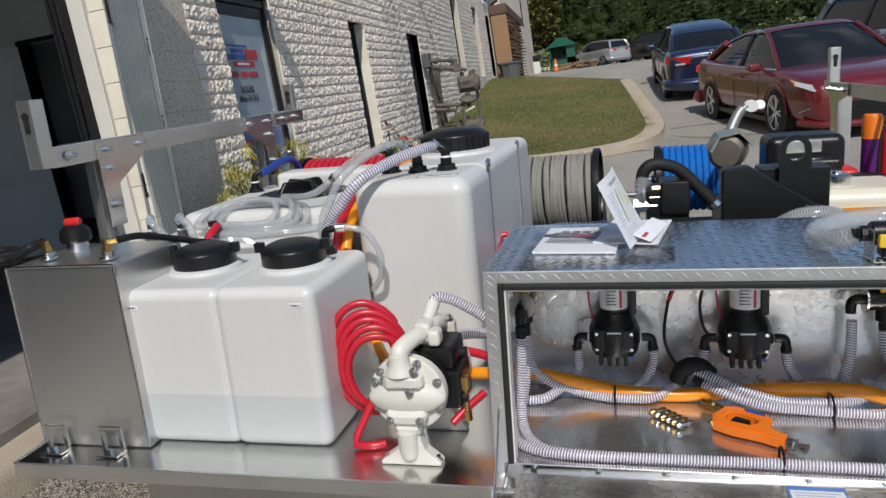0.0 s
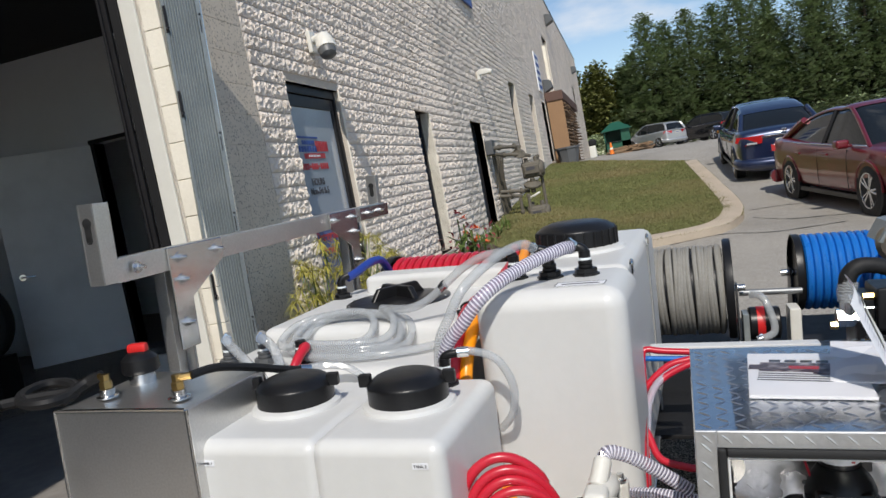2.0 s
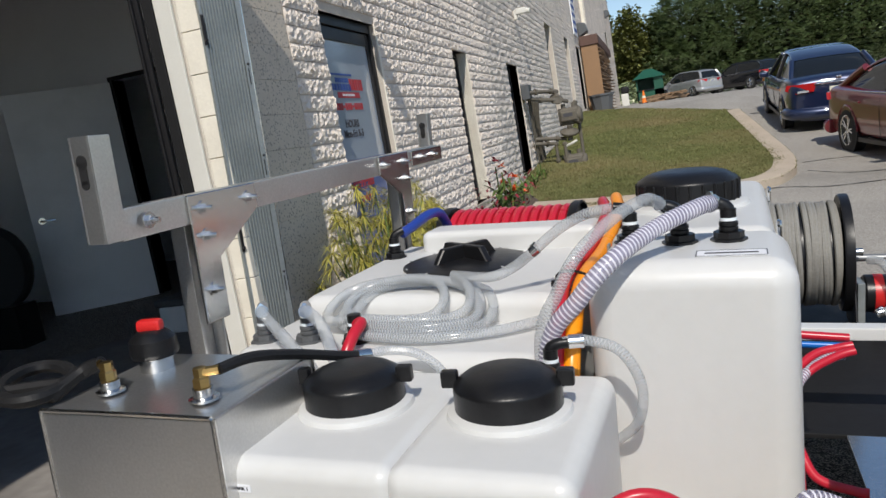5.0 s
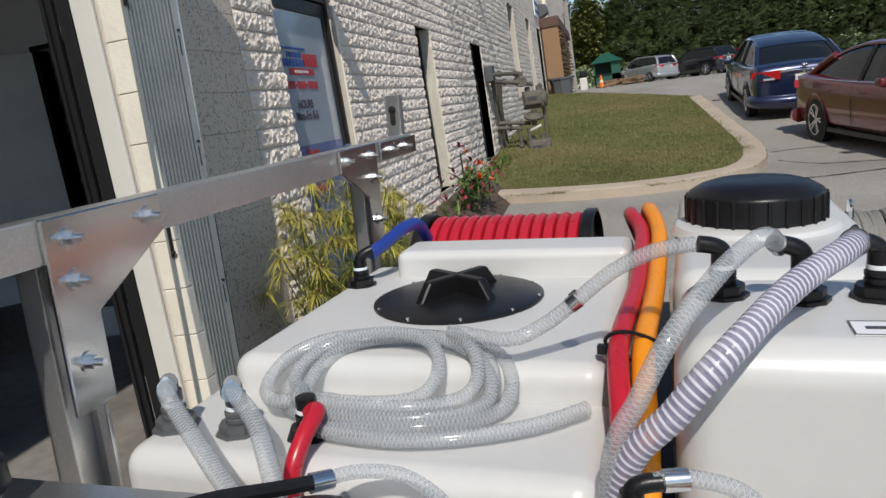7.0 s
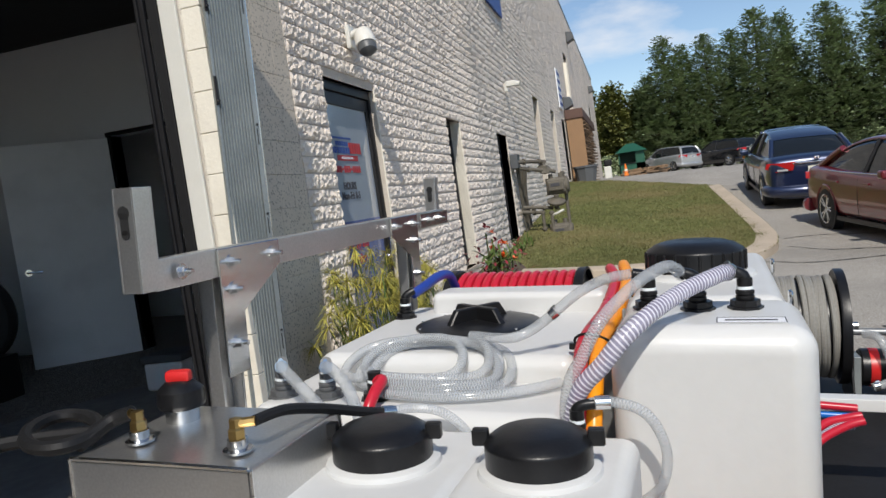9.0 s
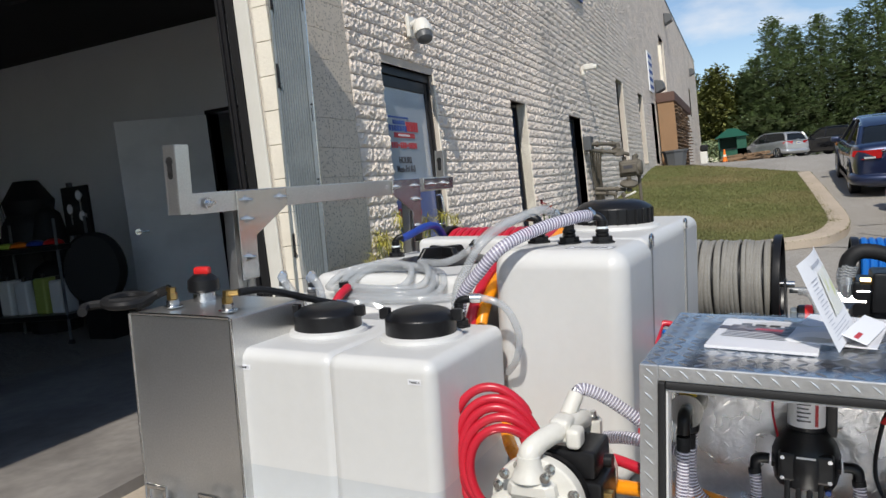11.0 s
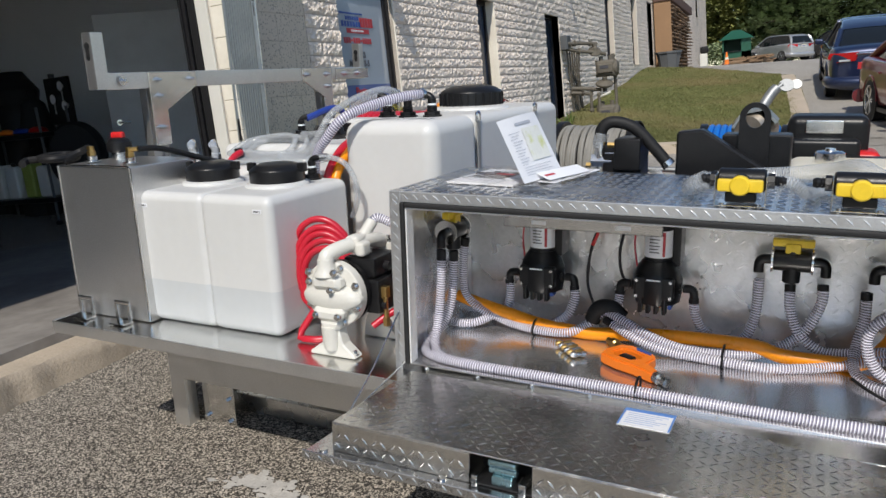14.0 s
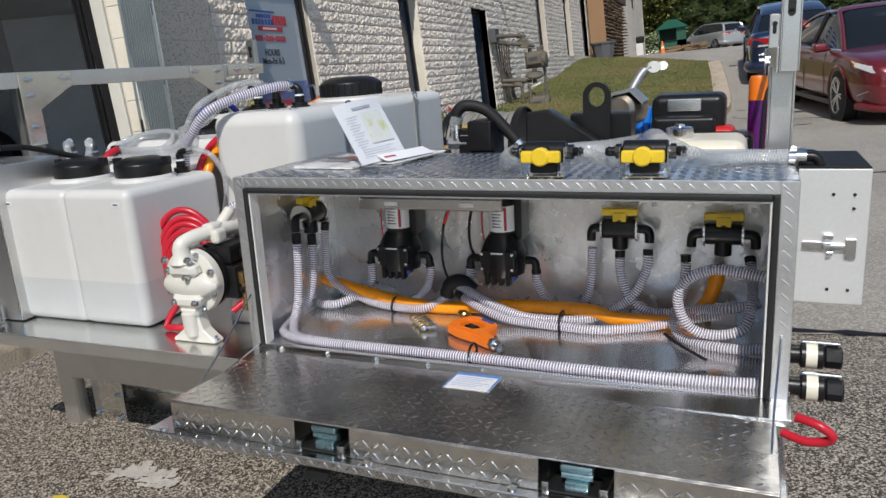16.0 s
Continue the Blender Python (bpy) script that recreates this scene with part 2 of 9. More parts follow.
M = dict(
    block=mat("split_face_block", (0.75, 0.665, 0.58), 0.9, vary=0.10, scale=3, fine=60, bump=0.9, bump_scale=50, piece=0.07, dirt=(0.38, 0.34, 0.29), dirt_amount=0.25, dirt_scale=0.6),
    smooth_block=mat("smooth_block", (0.64, 0.56, 0.46), 0.85, vary=0.08, scale=5, fine=90, bump=0.35, bump_scale=70, specks=(0.34, 0.30, 0.25), specks_scale=105, specks_from=0.86),
    cream=mat("cream_painted_block", (0.82, 0.77, 0.66), 0.7, vary=0.05, scale=5, fine=80, bump=0.25, bump_scale=50, dirt=(0.50, 0.44, 0.35), dirt_amount=0.35, dirt_scale=3.0),
    mortar=mat("mortar", (0.56, 0.50, 0.43), 0.95, bump=0.3, bump_scale=150),
    asphalt=mat("asphalt", (0.050, 0.043, 0.036), 0.85, vary=0.45, scale=1.1, fine=90, bump=1.0, bump_scale=150, specks=(0.66, 0.59, 0.50), specks_scale=185, specks_from=0.40, dirt=(0.30, 0.27, 0.225), dirt_amount=0.40, dirt_scale=0.8),
    drive=mat("worn_asphalt", (0.285, 0.265, 0.235), 0.9, vary=0.25, scale=0.6, fine=60, bump=0.7, bump_scale=110, specks=(0.46, 0.43, 0.385), specks_scale=110, dirt=(0.19, 0.18, 0.16), dirt_amount=0.5, dirt_scale=0.5),
    concrete=mat("kerb_concrete", (0.48, 0.40, 0.31), 0.9, vary=0.15, scale=2, fine=70, bump=0.4, bump_scale=80, dirt=(0.30, 0.26, 0.21), dirt_amount=0.4, dirt_scale=1.2),
    grass=mat("lawn_soil", (0.120, 0.135, 0.045), 0.95, vary=0.3, scale=0.9, fine=40, bump=0.8, bump_scale=60, dirt=(0.22, 0.175, 0.085), dirt_amount=0.55, dirt_scale=0.5),
    blade=mat("grass_blade", (0.165, 0.170, 0.072), 0.9, vary=0.30, scale=0.7, fine=5, piece=0.25, dirt=(0.25, 0.205, 0.105), dirt_amount=0.8, dirt_scale=0.5),
    alu=mat("mill_aluminium", (0.74, 0.735, 0.72), 0.20, 1.0, vary=0.07, scale=3, fine=160, bump=0.02, bump_scale=120, rvary=0.08, stretch=(0.15, 1, 1)),
    alu_dull=mat("satin_aluminium", (0.68, 0.675, 0.665), 0.33, 0.9, vary=0.12, scale=2.5, fine=200, bump=0.03, bump_scale=200, dirt=(0.44, 0.435, 0.42), dirt_amount=0.4, dirt_scale=5, rvary=0.10),
    plate=mat("diamond_plate", (0.60, 0.61, 0.62), 0.26, 1.0, vary=0.10, scale=6, fine=150, bump=0.09, bump_scale=35, rvary=0.10),
    tread=mat("raised_tread", (0.60, 0.61, 0.62), 0.36, 1.0, vary=0.10, scale=6, fine=150, rvary=0.08),
    steel=mat("bright_steel", (0.72, 0.72, 0.71), 0.22, 1.0, vary=0.06, scale=20),
    galv=mat("galvanised_sheet", (0.30, 0.33, 0.335), 0.45, 0.45, vary=0.12, scale=5, fine=60, dirt=(0.42, 0.44, 0.44), dirt_amount=0.4, dirt_scale=6),
    brass=mat("brass", (0.62, 0.42, 0.16), 0.3, 1.0, vary=0.1, scale=40),
    poly=mat("white_polyethylene", (0.65, 0.65, 0.638), 0.36, vary=0.025, scale=4, fine=30, subsurface=0.25, bump=0.04, bump_scale=60),
    black=mat("black_plastic", (0.010, 0.010, 0.011), 0.34, vary=0.15, scale=30, bump=0.05, bump_scale=200),
    rubber=mat("black_rubber", (0.013, 0.013, 0.014), 0.6, vary=0.2, scale=20, bump=0.1, bump_scale=150),
    tyre=mat("tyre_rubber", (0.028, 0.028, 0.029), 0.8, vary=0.2, scale=20, bump=0.2, bump_scale=120),
    grey_plastic=mat("grey_plastic", (0.10, 0.105, 0.11), 0.45, vary=0.1, scale=30),
    red=mat("red_hose", (0.52, 0.016, 0.035), 0.30, vary=0.08, scale=15),
    redpaint=mat("red_plastic", (0.6, 0.02, 0.02), 0.35, vary=0.06, scale=20),
    orange=mat("orange_hose", (0.90, 0.31, 0.008), 0.30, vary=0.08, scale=15),
    gun=mat("orange_plastic", (0.85, 0.20, 0.015), 0.4, vary=0.05, scale=20),
    yellow=mat("yellow_plastic", (0.80, 0.56, 0.03), 0.4, vary=0.06, scale=30),
    blue=mat("blue_hose", (0.010, 0.145, 0.52), 0.3, vary=0.08, scale=15),
    darkblue=mat("dark_blue_hose", (0.02, 0.05, 0.28), 0.35, vary=0.08, scale=15),
    grey=mat("grey_hose", (0.26, 0.25, 0.225), 0.55, vary=0.15, scale=15, dirt=(0.18, 0.165, 0.14), dirt_amount=0.5, dirt_scale=5),
    teal=mat("plated_latch", (0.35, 0.52, 0.56), 0.25, 0.9, vary=0.1, scale=20),
    paper=mat("paper", (0.80, 0.81, 0.84), 0.6, vary=0.02, scale=5),
    ink=mat("ink", (0.06, 0.06, 0.07), 0.6),
    redink=mat("red_ink", (0.45, 0.04, 0.05), 0.6),
    blueink=mat("blue_ink", (0.03, 0.08, 0.32), 0.5),
    brown=mat("brown_sheet", (0.30, 0.175, 0.09), 0.7, vary=0.12, scale=2, fine=30),
    wood=mat("pallet_wood", (0.23, 0.15, 0.09), 0.85, vary=0.25, scale=3, fine=40, piece=0.2, stretch=(1, 1, 6)),
    leaf=mat("evergreen_leaf", (0.270, 0.330, 0.180), 0.9, vary=0.35, scale=0.5, fine=3, piece=0.25),
    leaf2=mat("deciduous_leaf", (0.19, 0.20, 0.065), 0.9, vary=0.4, scale=0.5, fine=3, piece=0.4),
    bark=mat("bark", (0.10, 0.075, 0.055), 0.9, vary=0.3, scale=4, bump=0.5, bump_scale=20),
    plant=mat("plant_leaf", (0.10, 0.155, 0.035), 0.55, vary=0.35, scale=3, fine=20, piece=0.3),
    plant_yellow=mat("yellow_green_leaf", (0.37, 0.33, 0.06), 0.6, vary=0.3, scale=3, piece=0.3),
    petal_red=mat("dark_red_leaf", (0.22, 0.02, 0.03), 0.5, piece=0.3),
    petal_orange=mat("orange_petal", (0.75, 0.14, 0.02), 0.5, piece=0.2),
    carred=mat("dark_red_car_paint", (0.155, 0.009, 0.016), 0.3, 0.25, vary=0.02, scale=3, coat=1.0, rvary=0.03),
    carblue=mat("dark_blue_car_paint", (0.012, 0.022, 0.065), 0.3, 0.35, vary=0.02, scale=3, coat=1.0, rvary=0.03),
    carsilver=mat("silver_car_paint", (0.50, 0.51, 0.52), 0.3, 0.6, vary=0.02, scale=3, coat=1.0, rvary=0.03),
    carblack=mat("black_car_paint", (0.012, 0.012, 0.014), 0.25, 0.2, vary=0.02, scale=3, coat=1.0, rvary=0.03),
    carred2=mat("bright_red_car_paint", (0.42, 0.01, 0.012), 0.3, 0.1, vary=0.02, scale=3, coat=1.0, rvary=0.03),
    cargrey=mat("grey_blue_car_paint", (0.20, 0.23, 0.26), 0.3, 0.5, vary=0.02, scale=3, coat=1.0, rvary=0.03),
    glass=mat("dark_car_glass", (0.010, 0.012, 0.013), 0.04, 0.0, vary=0.05, scale=3, rvary=0.02),
    lamp_red=mat("tail_lamp_lens", (0.50, 0.015, 0.02), 0.12, 0.0, vary=0.05, scale=20, coat=1.0, rvary=0.02),
    lamp_clear=mat("head_lamp_lens", (0.62, 0.64, 0.66), 0.12, 0.3, vary=0.2, scale=30, coat=1.0, rvary=0.02),
    amber=mat("amber_lens", (0.8, 0.30, 0.03), 0.15, vary=0.05, coat=1.0),
    doorwhite=mat("white_painted_door", (0.83, 0.835, 0.845), 0.5, vary=0.04, scale=2, dirt=(0.45, 0.45, 0.45), dirt_amount=0.3, dirt_scale=2),
    inwall=mat("grey_painted_wall", (0.90, 0.905, 0.92), 0.8, vary=0.06, scale=1, bump=0.05, bump_scale=30),
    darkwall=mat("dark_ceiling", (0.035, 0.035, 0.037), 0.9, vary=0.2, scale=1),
    floor_in=mat("stained_concrete_floor", (0.27, 0.25, 0.23), 0.55, vary=0.3, scale=0.9, fine=12, dirt=(0.08, 0.07, 0.065), dirt_amount=0.6, dirt_scale=1.1),
    frame_dark=mat("dark_bronze_frame", (0.025, 0.024, 0.026), 0.4, 0.4, vary=0.1, scale=10),
    pane=mat("tinted_window_pane", (0.030, 0.045, 0.075), 0.16, 0.0, vary=0.2, scale=0.8, rvary=0.03),
    signpane=mat("frosted_sign_pane", (0.40, 0.45, 0.51), 0.10, vary=0.08, scale=1.0, coat=0.5, rvary=0.03),
    whiteplastic=mat("white_moulded_plastic", (0.70, 0.685, 0.63), 0.38, vary=0.04, scale=12, subsurface=0.15),
    offwhite=mat("cream_plastic", (0.74, 0.70, 0.58), 0.35, vary=0.03, scale=10),
    green=mat("green_paint", (0.012, 0.085, 0.05), 0.5, vary=0.15, scale=3),
    purple=mat("purple_wrap", (0.085, 0.008, 0.13), 0.4, vary=0.1, scale=8),
    tape_white=mat("white_band", (0.8, 0.85, 0.88), 0.5),
    lightblue=mat("pale_blue_painted_door", (0.34, 0.42, 0.47), 0.6, vary=0.08, scale=1),
    seal=mat("rubber_seal", (0.012, 0.012, 0.013), 0.7),
    liquid=mat("liquid_level", (0.56, 0.58, 0.59), 0.36, vary=0.025, scale=4, fine=30, subsurface=0.25, bump=0.04, bump_scale=60),
    spill=mat("dried_white_spill", (0.50, 0.48, 0.45), 0.9, vary=0.2, scale=20),
)
M["coil"] = striped("coiled_clear_hose", (0.76, 0.75, 0.81), (0.30, 0.28, 0.38), 0.0068, alpha_gap=0.52)
M["coil_wide"] = striped("clear_suction_hose", (0.70, 0.69, 0.76), (0.34, 0.32, 0.44), 0.0086, alpha_gap=0.6)
M["braid"] = braided("braided_clear_hose", (0.44, 0.47, 0.49), 0.40, (0.57, 0.59, 0.61))
for nm_, lv_ in (("leaf", 0.15), ("leaf2", 0.15), ("blade", 0.1), ("grass", 0.1), ("black", 0.35), ("rubber", 0.3)):
    M[nm_].node_tree.nodes["Principled BSDF"].inputs["Specular IOR Level"].default_value = lv_
M["pane"].node_tree.nodes["Principled BSDF"].inputs["Specular IOR Level"].default_value = 0.15
M["bag"] = clear("clear_bag", (0.96, 0.96, 0.97), 0.10, 1.18)


# ---- mesh helpers ----
def box(x0, x1, y0, y1, z0, z1, bev=0.004, seg=2):
    bm = bmesh.new()
    bmesh.ops.create_cube(bm, size=1)
    bmesh.ops.scale(bm, vec=(abs(x1 - x0), abs(y1 - y0), abs(z1 - z0)), verts=bm.verts)
    bmesh.ops.translate(bm, vec=((x0 + x1) / 2, (y0 + y1) / 2, (z0 + z1) / 2), verts=bm.verts)
    if bev:
        bev = min(bev, 0.45 * min(abs(x1 - x0), abs(y1 - y0), abs(z1 - z0)))
        bmesh.ops.bevel(bm, geom=bm.edges[:], offset=bev, segments=seg, affect="EDGES", profile=0.5)
    return bm


def turn_to(way):
    return Vector(way).to_track_quat("Z", "Y").to_matrix().to_4x4()


def lathe(profile, at=(0, 0, 0), way=(0, 0, 1), seg=28, close=True):
    """A turned body: profile of (radius, height) along the way from the point at."""
    bm = bmesh.new()
    m = Matrix.Translation(at) @ turn_to(way)
    rings = []
    for r, z in profile:
        if r < 1e-5:
            rings.append([bm.verts.new(m @ Vector((0, 0, z)))])
        else:
            rings.append([bm.verts.new(m @ Vector((r * math.cos(2 * math.pi * k / seg), r * math.sin(2 * math.pi * k / seg), z))) for k in range(seg)])
    for a, b in zip(rings, rings[1:]):
        for k in range(seg):
            q = [a[k % len(a)], a[(k + 1) % len(a)], b[(k + 1) % len(b)], b[k % len(b)]]
            q = [v for i, v in enumerate(q) if v not in q[:i]]
            if len(q) > 2:
                bm.faces.new(q)
    if close:
        for ring in (rings[0], rings[-1]):
            if len(ring) > 2:
                bm.faces.new(ring)
    bmesh.ops.recalc_face_normals(bm, faces=bm.faces[:])
    return bm


def cyl(p, q, r, seg=20, r2=None, bev=0.0):
    p, q = Vector(p), Vector(q)
    h = (q - p).length
    r2 = r if r2 is None else r2
    prof = [(max(r - bev, 1e-4), 0), (r, bev), (r2, h - bev), (max(r2 - bev, 1e-4), h)] if bev else [(r, 0), (r2, h)]
    return lathe(prof, p, q - p, seg)


def curve_points(points, res=8, closed=False):
    """A smooth line through the points."""
    p = [Vector(v) for v in points]
    n = len(p)
    if n < 3:
        return [p[0].lerp(p[-1], k / res) for k in range(res + 1)]
    out = []
    for i in range(n if closed else n - 1):
        a, b, c, d = (p[(i + k) % n] if closed else p[min(max(i + k, 0), n - 1)] for k in (-1, 0, 1, 2))
        for k in range(res):
            t = k / res
            out.append(0.5 * (2 * b + (c - a) * t + (2 * a - 5 * b + 4 * c - d) * t * t + (3 * b - a - 3 * c + d) * t ** 3))
    if not closed:
        out.append(p[-1])
    return out


def tube(points, r, seg=10, res=8, closed=False, smooth=True):
    """A hose or rod along a line, with its length in UV x and its girth in UV y."""
    line = curve_points(points, res, closed) if smooth else [Vector(v) for v in points]
    bm = bmesh.new()
    uv = bm.loops.layers.uv.new("UVMap")
    n = len(line)
    tang = [(line[(k + 1) % n] - line[k - 1] if closed else line[min(k + 1, n - 1)] - line[max(k - 1, 0)]).normalized() for k in range(n)]
    side = tang[0].orthogonal().normalized()
    rings, length = [], [0.0]
    for k in range(n):
        side = (side - tang[k] * side.dot(tang[k])).normalized()
        up = tang[k].cross(side)
        rings.append([bm.verts.new(line[k] + r * (math.cos(2 * math.pi * j / seg) * side + math.sin(2 * math.pi * j / seg) * up)) for j in range(seg)])
        if k:
            length.append(length[-1] + (line[k] - line[k - 1]).length)
    for k in range(n if closed else n - 1):
        a, b = rings[k], rings[(k + 1) % n]
        la, lb = length[k], length[k + 1] if k + 1 < n else length[k] + (line[0] - line[k]).length
        for j in range(seg):
            f = bm.faces.new((a[j], a[(j + 1) % seg], b[(j + 1) % seg], b[j]))
            for loop, val in zip(f.loops, ((la, j / seg), (la, (j + 1) / seg), (lb, (j + 1) / seg), (lb, j / seg))):
                loop[uv].uv = val
    if not closed:
        bm.faces.new(rings[0])
        bm.faces.new(rings[-1])
    bmesh.ops.recalc_face_normals(bm, faces=bm.faces[:])
    return bm


def prism(outline, y0, y1, axis="y", bev=0.0):
    """A flat plate of any outline: points of the two other axes, from y0 to y1 along the axis."""
    bm = bmesh.new()

    def place(a, b, c):
        return {"y": (a, c, b), "x": (c, a, b), "z": (a, b, c)}[axis]

    lo = [bm.verts.new(place(a, b, y0)) for a, b in outline]
    hi = [bm.verts.new(place(a, b, y1)) for a, b in outline]
    bm.faces.new(lo)
    bm.faces.new(hi)
    n = len(outline)
    for k in range(n):
        bm.faces.new((lo[k], lo[(k + 1) % n], hi[(k + 1) % n], hi[k]))
    bmesh.ops.recalc_face_normals(bm, faces=bm.faces[:])
    if bev:
        bmesh.ops.bevel(bm, geom=bm.edges[:], offset=bev, segments=1, affect="EDGES")
    return bm


def join(*bms):
    """Several pieces of one part as one mesh."""
    out = bms[0]
    for b in bms[1:]:
        me = bpy.data.meshes.new("tmp")
        b.to_mesh(me)
        b.free()
        out.from_mesh(me)
        bpy.data.meshes.remove(me)
    return out


def moved(bm, m):
    bmesh.ops.transform(bm, matrix=m, verts=bm.verts)
    return bm


BASE = {}
SKID = Matrix.Translation((-0.1789, 1.556, 0.9694)) @ pose(0, 0, 0, 0, 0, -4.716) @ pose(0, 0, 0, 0, 3.95, 0) @ Matrix.Scale(1.0528, 4) @ Matrix.Translation((0, 0, -1.003))
TANKF = Matrix.Translation((-0.1646, 1.5224, 0.9719)) @ pose(0, 0, 0, 0, 0, -5.997) @ pose(0, 0, 0, 0, 3.96, 0) @ Matrix.Scale(1.0544, 4) @ Matrix.Translation((0, 0, -1.003))
BOXF = Matrix.Translation((-0.1588, 1.5506, 0.961)) @ pose(0, 0, 0, 0, 0, -3.944) @ pose(0, 0, 0, 0, 4.87, 0) @ pose(0, 0, 0, -0.341, 0, 0) @ Matrix.Scale(1.0654, 4) @ Matrix.Translation((0, 0, -1.003))


FRAME = [SKID]


def thing(name, base, label, category, frame_of=None, group="", kind=""):
    """The Empty at the base of a thing; its parts are given in the frame's own metres."""
    ob = new(name)
    ob.matrix_world = (frame_of or FRAME[0]) @ Matrix.Translation(base)
    ob.empty_display_size = 0.1
    BASE[ob.name] = Vector(base)
    return tagged(ob, label, category, group, kind)


def finish(bm, name, material, angle=38):
    me = bpy.data.meshes.new(name)
    bm.to_mesh(me)
    bm.free()
    me.materials.append(M[material] if isinstance(material, str) else material)
    me.polygons.foreach_set("use_smooth", [True] * len(me.polygons))
    me.set_sharp_from_angle(angle=radians(angle))
    if len(me.polygons) < 1600:
        # large faces keep their own normal, the small bevels turn
        polys = [(p.normal.copy(), p.area, tuple(p.vertices)) for p in me.polygons]
        round_v = [[] for _ in me.vertices]
        for k, p in enumerate(polys):
            for v in p[2]:
                round_v[v].append(k)
        turn = math.cos(radians(angle))
        normals = []
        for nor, area, verts in polys:
            for v in verts:
                w = Vector()
                for k in round_v[v]:
                    if polys[k][0].dot(nor) > turn:
                        w += polys[k][0] * polys[k][1]
                normals.append(w.normalized() if w.length > 1e-12 else nor)
        me.normals_split_custom_set(normals)
    return me


def part(name, bm, material, parent, label="", kind=""):
    """One mesh under a thing or under a part of it."""
    root = parent
    while root.parent:
        root = root.parent
    bmesh.ops.translate(bm, vec=-BASE[root.name], verts=bm.verts)
    ob = new(name, finish(bm, name, material))
    ob.parent = parent
    return tagged(ob, label, kind=kind)


def solid(name, bm, material, label, category, frame_of=None, group="", kind="", base=None):
    """A thing of one mesh."""
    base = Vector(base) if base is not None else Vector((0, 0, 0))
    bmesh.ops.translate(bm, vec=-base, verts=bm.verts)
    ob = new(name, finish(bm, name, material))
    ob.matrix_world = (frame_of or Matrix()) @ Matrix.Translation(base)
    BASE[ob.name] = base
    return tagged(ob, label, category, group, kind)


WORLD = Matrix()


RISE = [(12.65, 0.171), (13.5, 0.212), (14.9, 0.31), (16.4, 0.43), (18.0, 0.565), (19.5, 0.71), (21.5, 0.94), (23.5, 1.15), (25.4, 1.24), (28.0, 1.26), (34.0, 1.26), (60.0, 1.29), (1000.0, 1.6)]


def ground_z(x, y):
    """The yard falls a little to the right, climbs past the lawn and levels out at the car park."""
    h = -0.135 + 0.0242 * y
    if y > RISE[0][0]:
        h = next(p[1] + (q[1] - p[1]) * (y - p[0]) / (q[0] - p[0]) for p, q in zip(RISE, RISE[1:]) if y <= q[0])
    return h - 0.043 * x

# ---- the yard ----
def sheet(xs, ys, height):
    bm = bmesh.new()
    rows = [[bm.verts.new((x, y, height(x, y))) for x in xs] for y in ys]
    for a, b in zip(rows, rows[1:]):
        for k in range(len(xs) - 1):
            bm.faces.new((a[k], a[k + 1], b[k + 1], b[k]))
    return bm


def far_ground(x, y):
    return ground_z(min(max(x, -12), 12), min(max(y, -20), 900))


solid("ground", sheet([-400, -60, -12, -6, -3, 0, 4, 8, 12, 30, 80, 400], [-300, -40, -20, -5, 0, 5, 10] + [r[0] for r in RISE[:-1]] + [120, 900], far_ground), "asphalt",
      "dark coarse asphalt yard with pale worn aggregate", "ground", kind="structure")

KERB = [Vector((v[0], v[1], 0)) for v in curve_points([(-2.5, 10.50, 0), (-1.4, 10.22, 0), (-0.5, 10.16, 0), (0.3, 10.40, 0), (0.92, 10.84, 0), (1.24, 11.5, 0), (1.42, 12.3, 0), (1.53, 13.2, 0), (1.58, 14.6, 0), (1.60, 16.4, 0), (1.61, 18.3, 0), (1.59, 20.2, 0)], 5)]


def wall_base(y):
    return 0.42 + 0.95 * min(1, max(0, (y - 10.5) / 15)) if y > 10.5 else 0.36


def kerb_x(y):
    """The lawn's right border at a given distance."""
    for a, b in zip(KERB, KERB[1:]):
        if a.y <= y <= b.y and b.x > 0:
            return a.x + (b.x - a.x) * (y - a.y) / max(1e-6, b.y - a.y)
    return KERB[-1].x


def lawn_z(x, y):
    edge = ground_z(x, y) + 0.10
    right = kerb_x(max(y, 11.0))
    t = min(1, max(0, (right - x) / (right + 2.5)))
    near = min(1, max(0, (y - 10.4) / 2.5))
    return edge + max(0, wall_base(y) - ground_z(-2.5, y) - 0.10) * (t ** 0.9) * near


lawn = bmesh.new()
rows = []
K0 = min(range(len(KERB)), key=lambda k: KERB[k].y)
for k in range(70):
    # each row runs from the wall to the kerb; the last ones meet the skewed far border
    f = (k / 69) ** 1.25
    y = KERB[K0].y + 0.05 + (KERB[-1].y - KERB[K0].y - 0.05) * f
    hi = next(p.lerp(q, (y - p.y) / max(1e-6, q.y - p.y)) for p, q in zip(KERB[K0:], KERB[K0 + 1:]) if p.y <= y <= q.y + 1e-6)
    near = [p.lerp(q, (y - p.y) / (q.y - p.y)) for p, q in zip(KERB[:K0], KERB[1:K0 + 1]) if (p.y - y) * (q.y - y) <= 0 and abs(q.y - p.y) > 1e-6]
    lo = near[0].x if near else -2.52
    skew = 5.2 * max(0.0, f - 0.25) / 0.75
    rows.append([])
    for j in range(25):
        x = lo + (hi.x - lo) * j / 24
        yy = y + skew * (1 - j / 24)
        rows[-1].append(lawn.verts.new((x, yy, lawn_z(x, yy) + 0.012 * noise.noise((j * 0.9, yy * 2.0, 0)))))
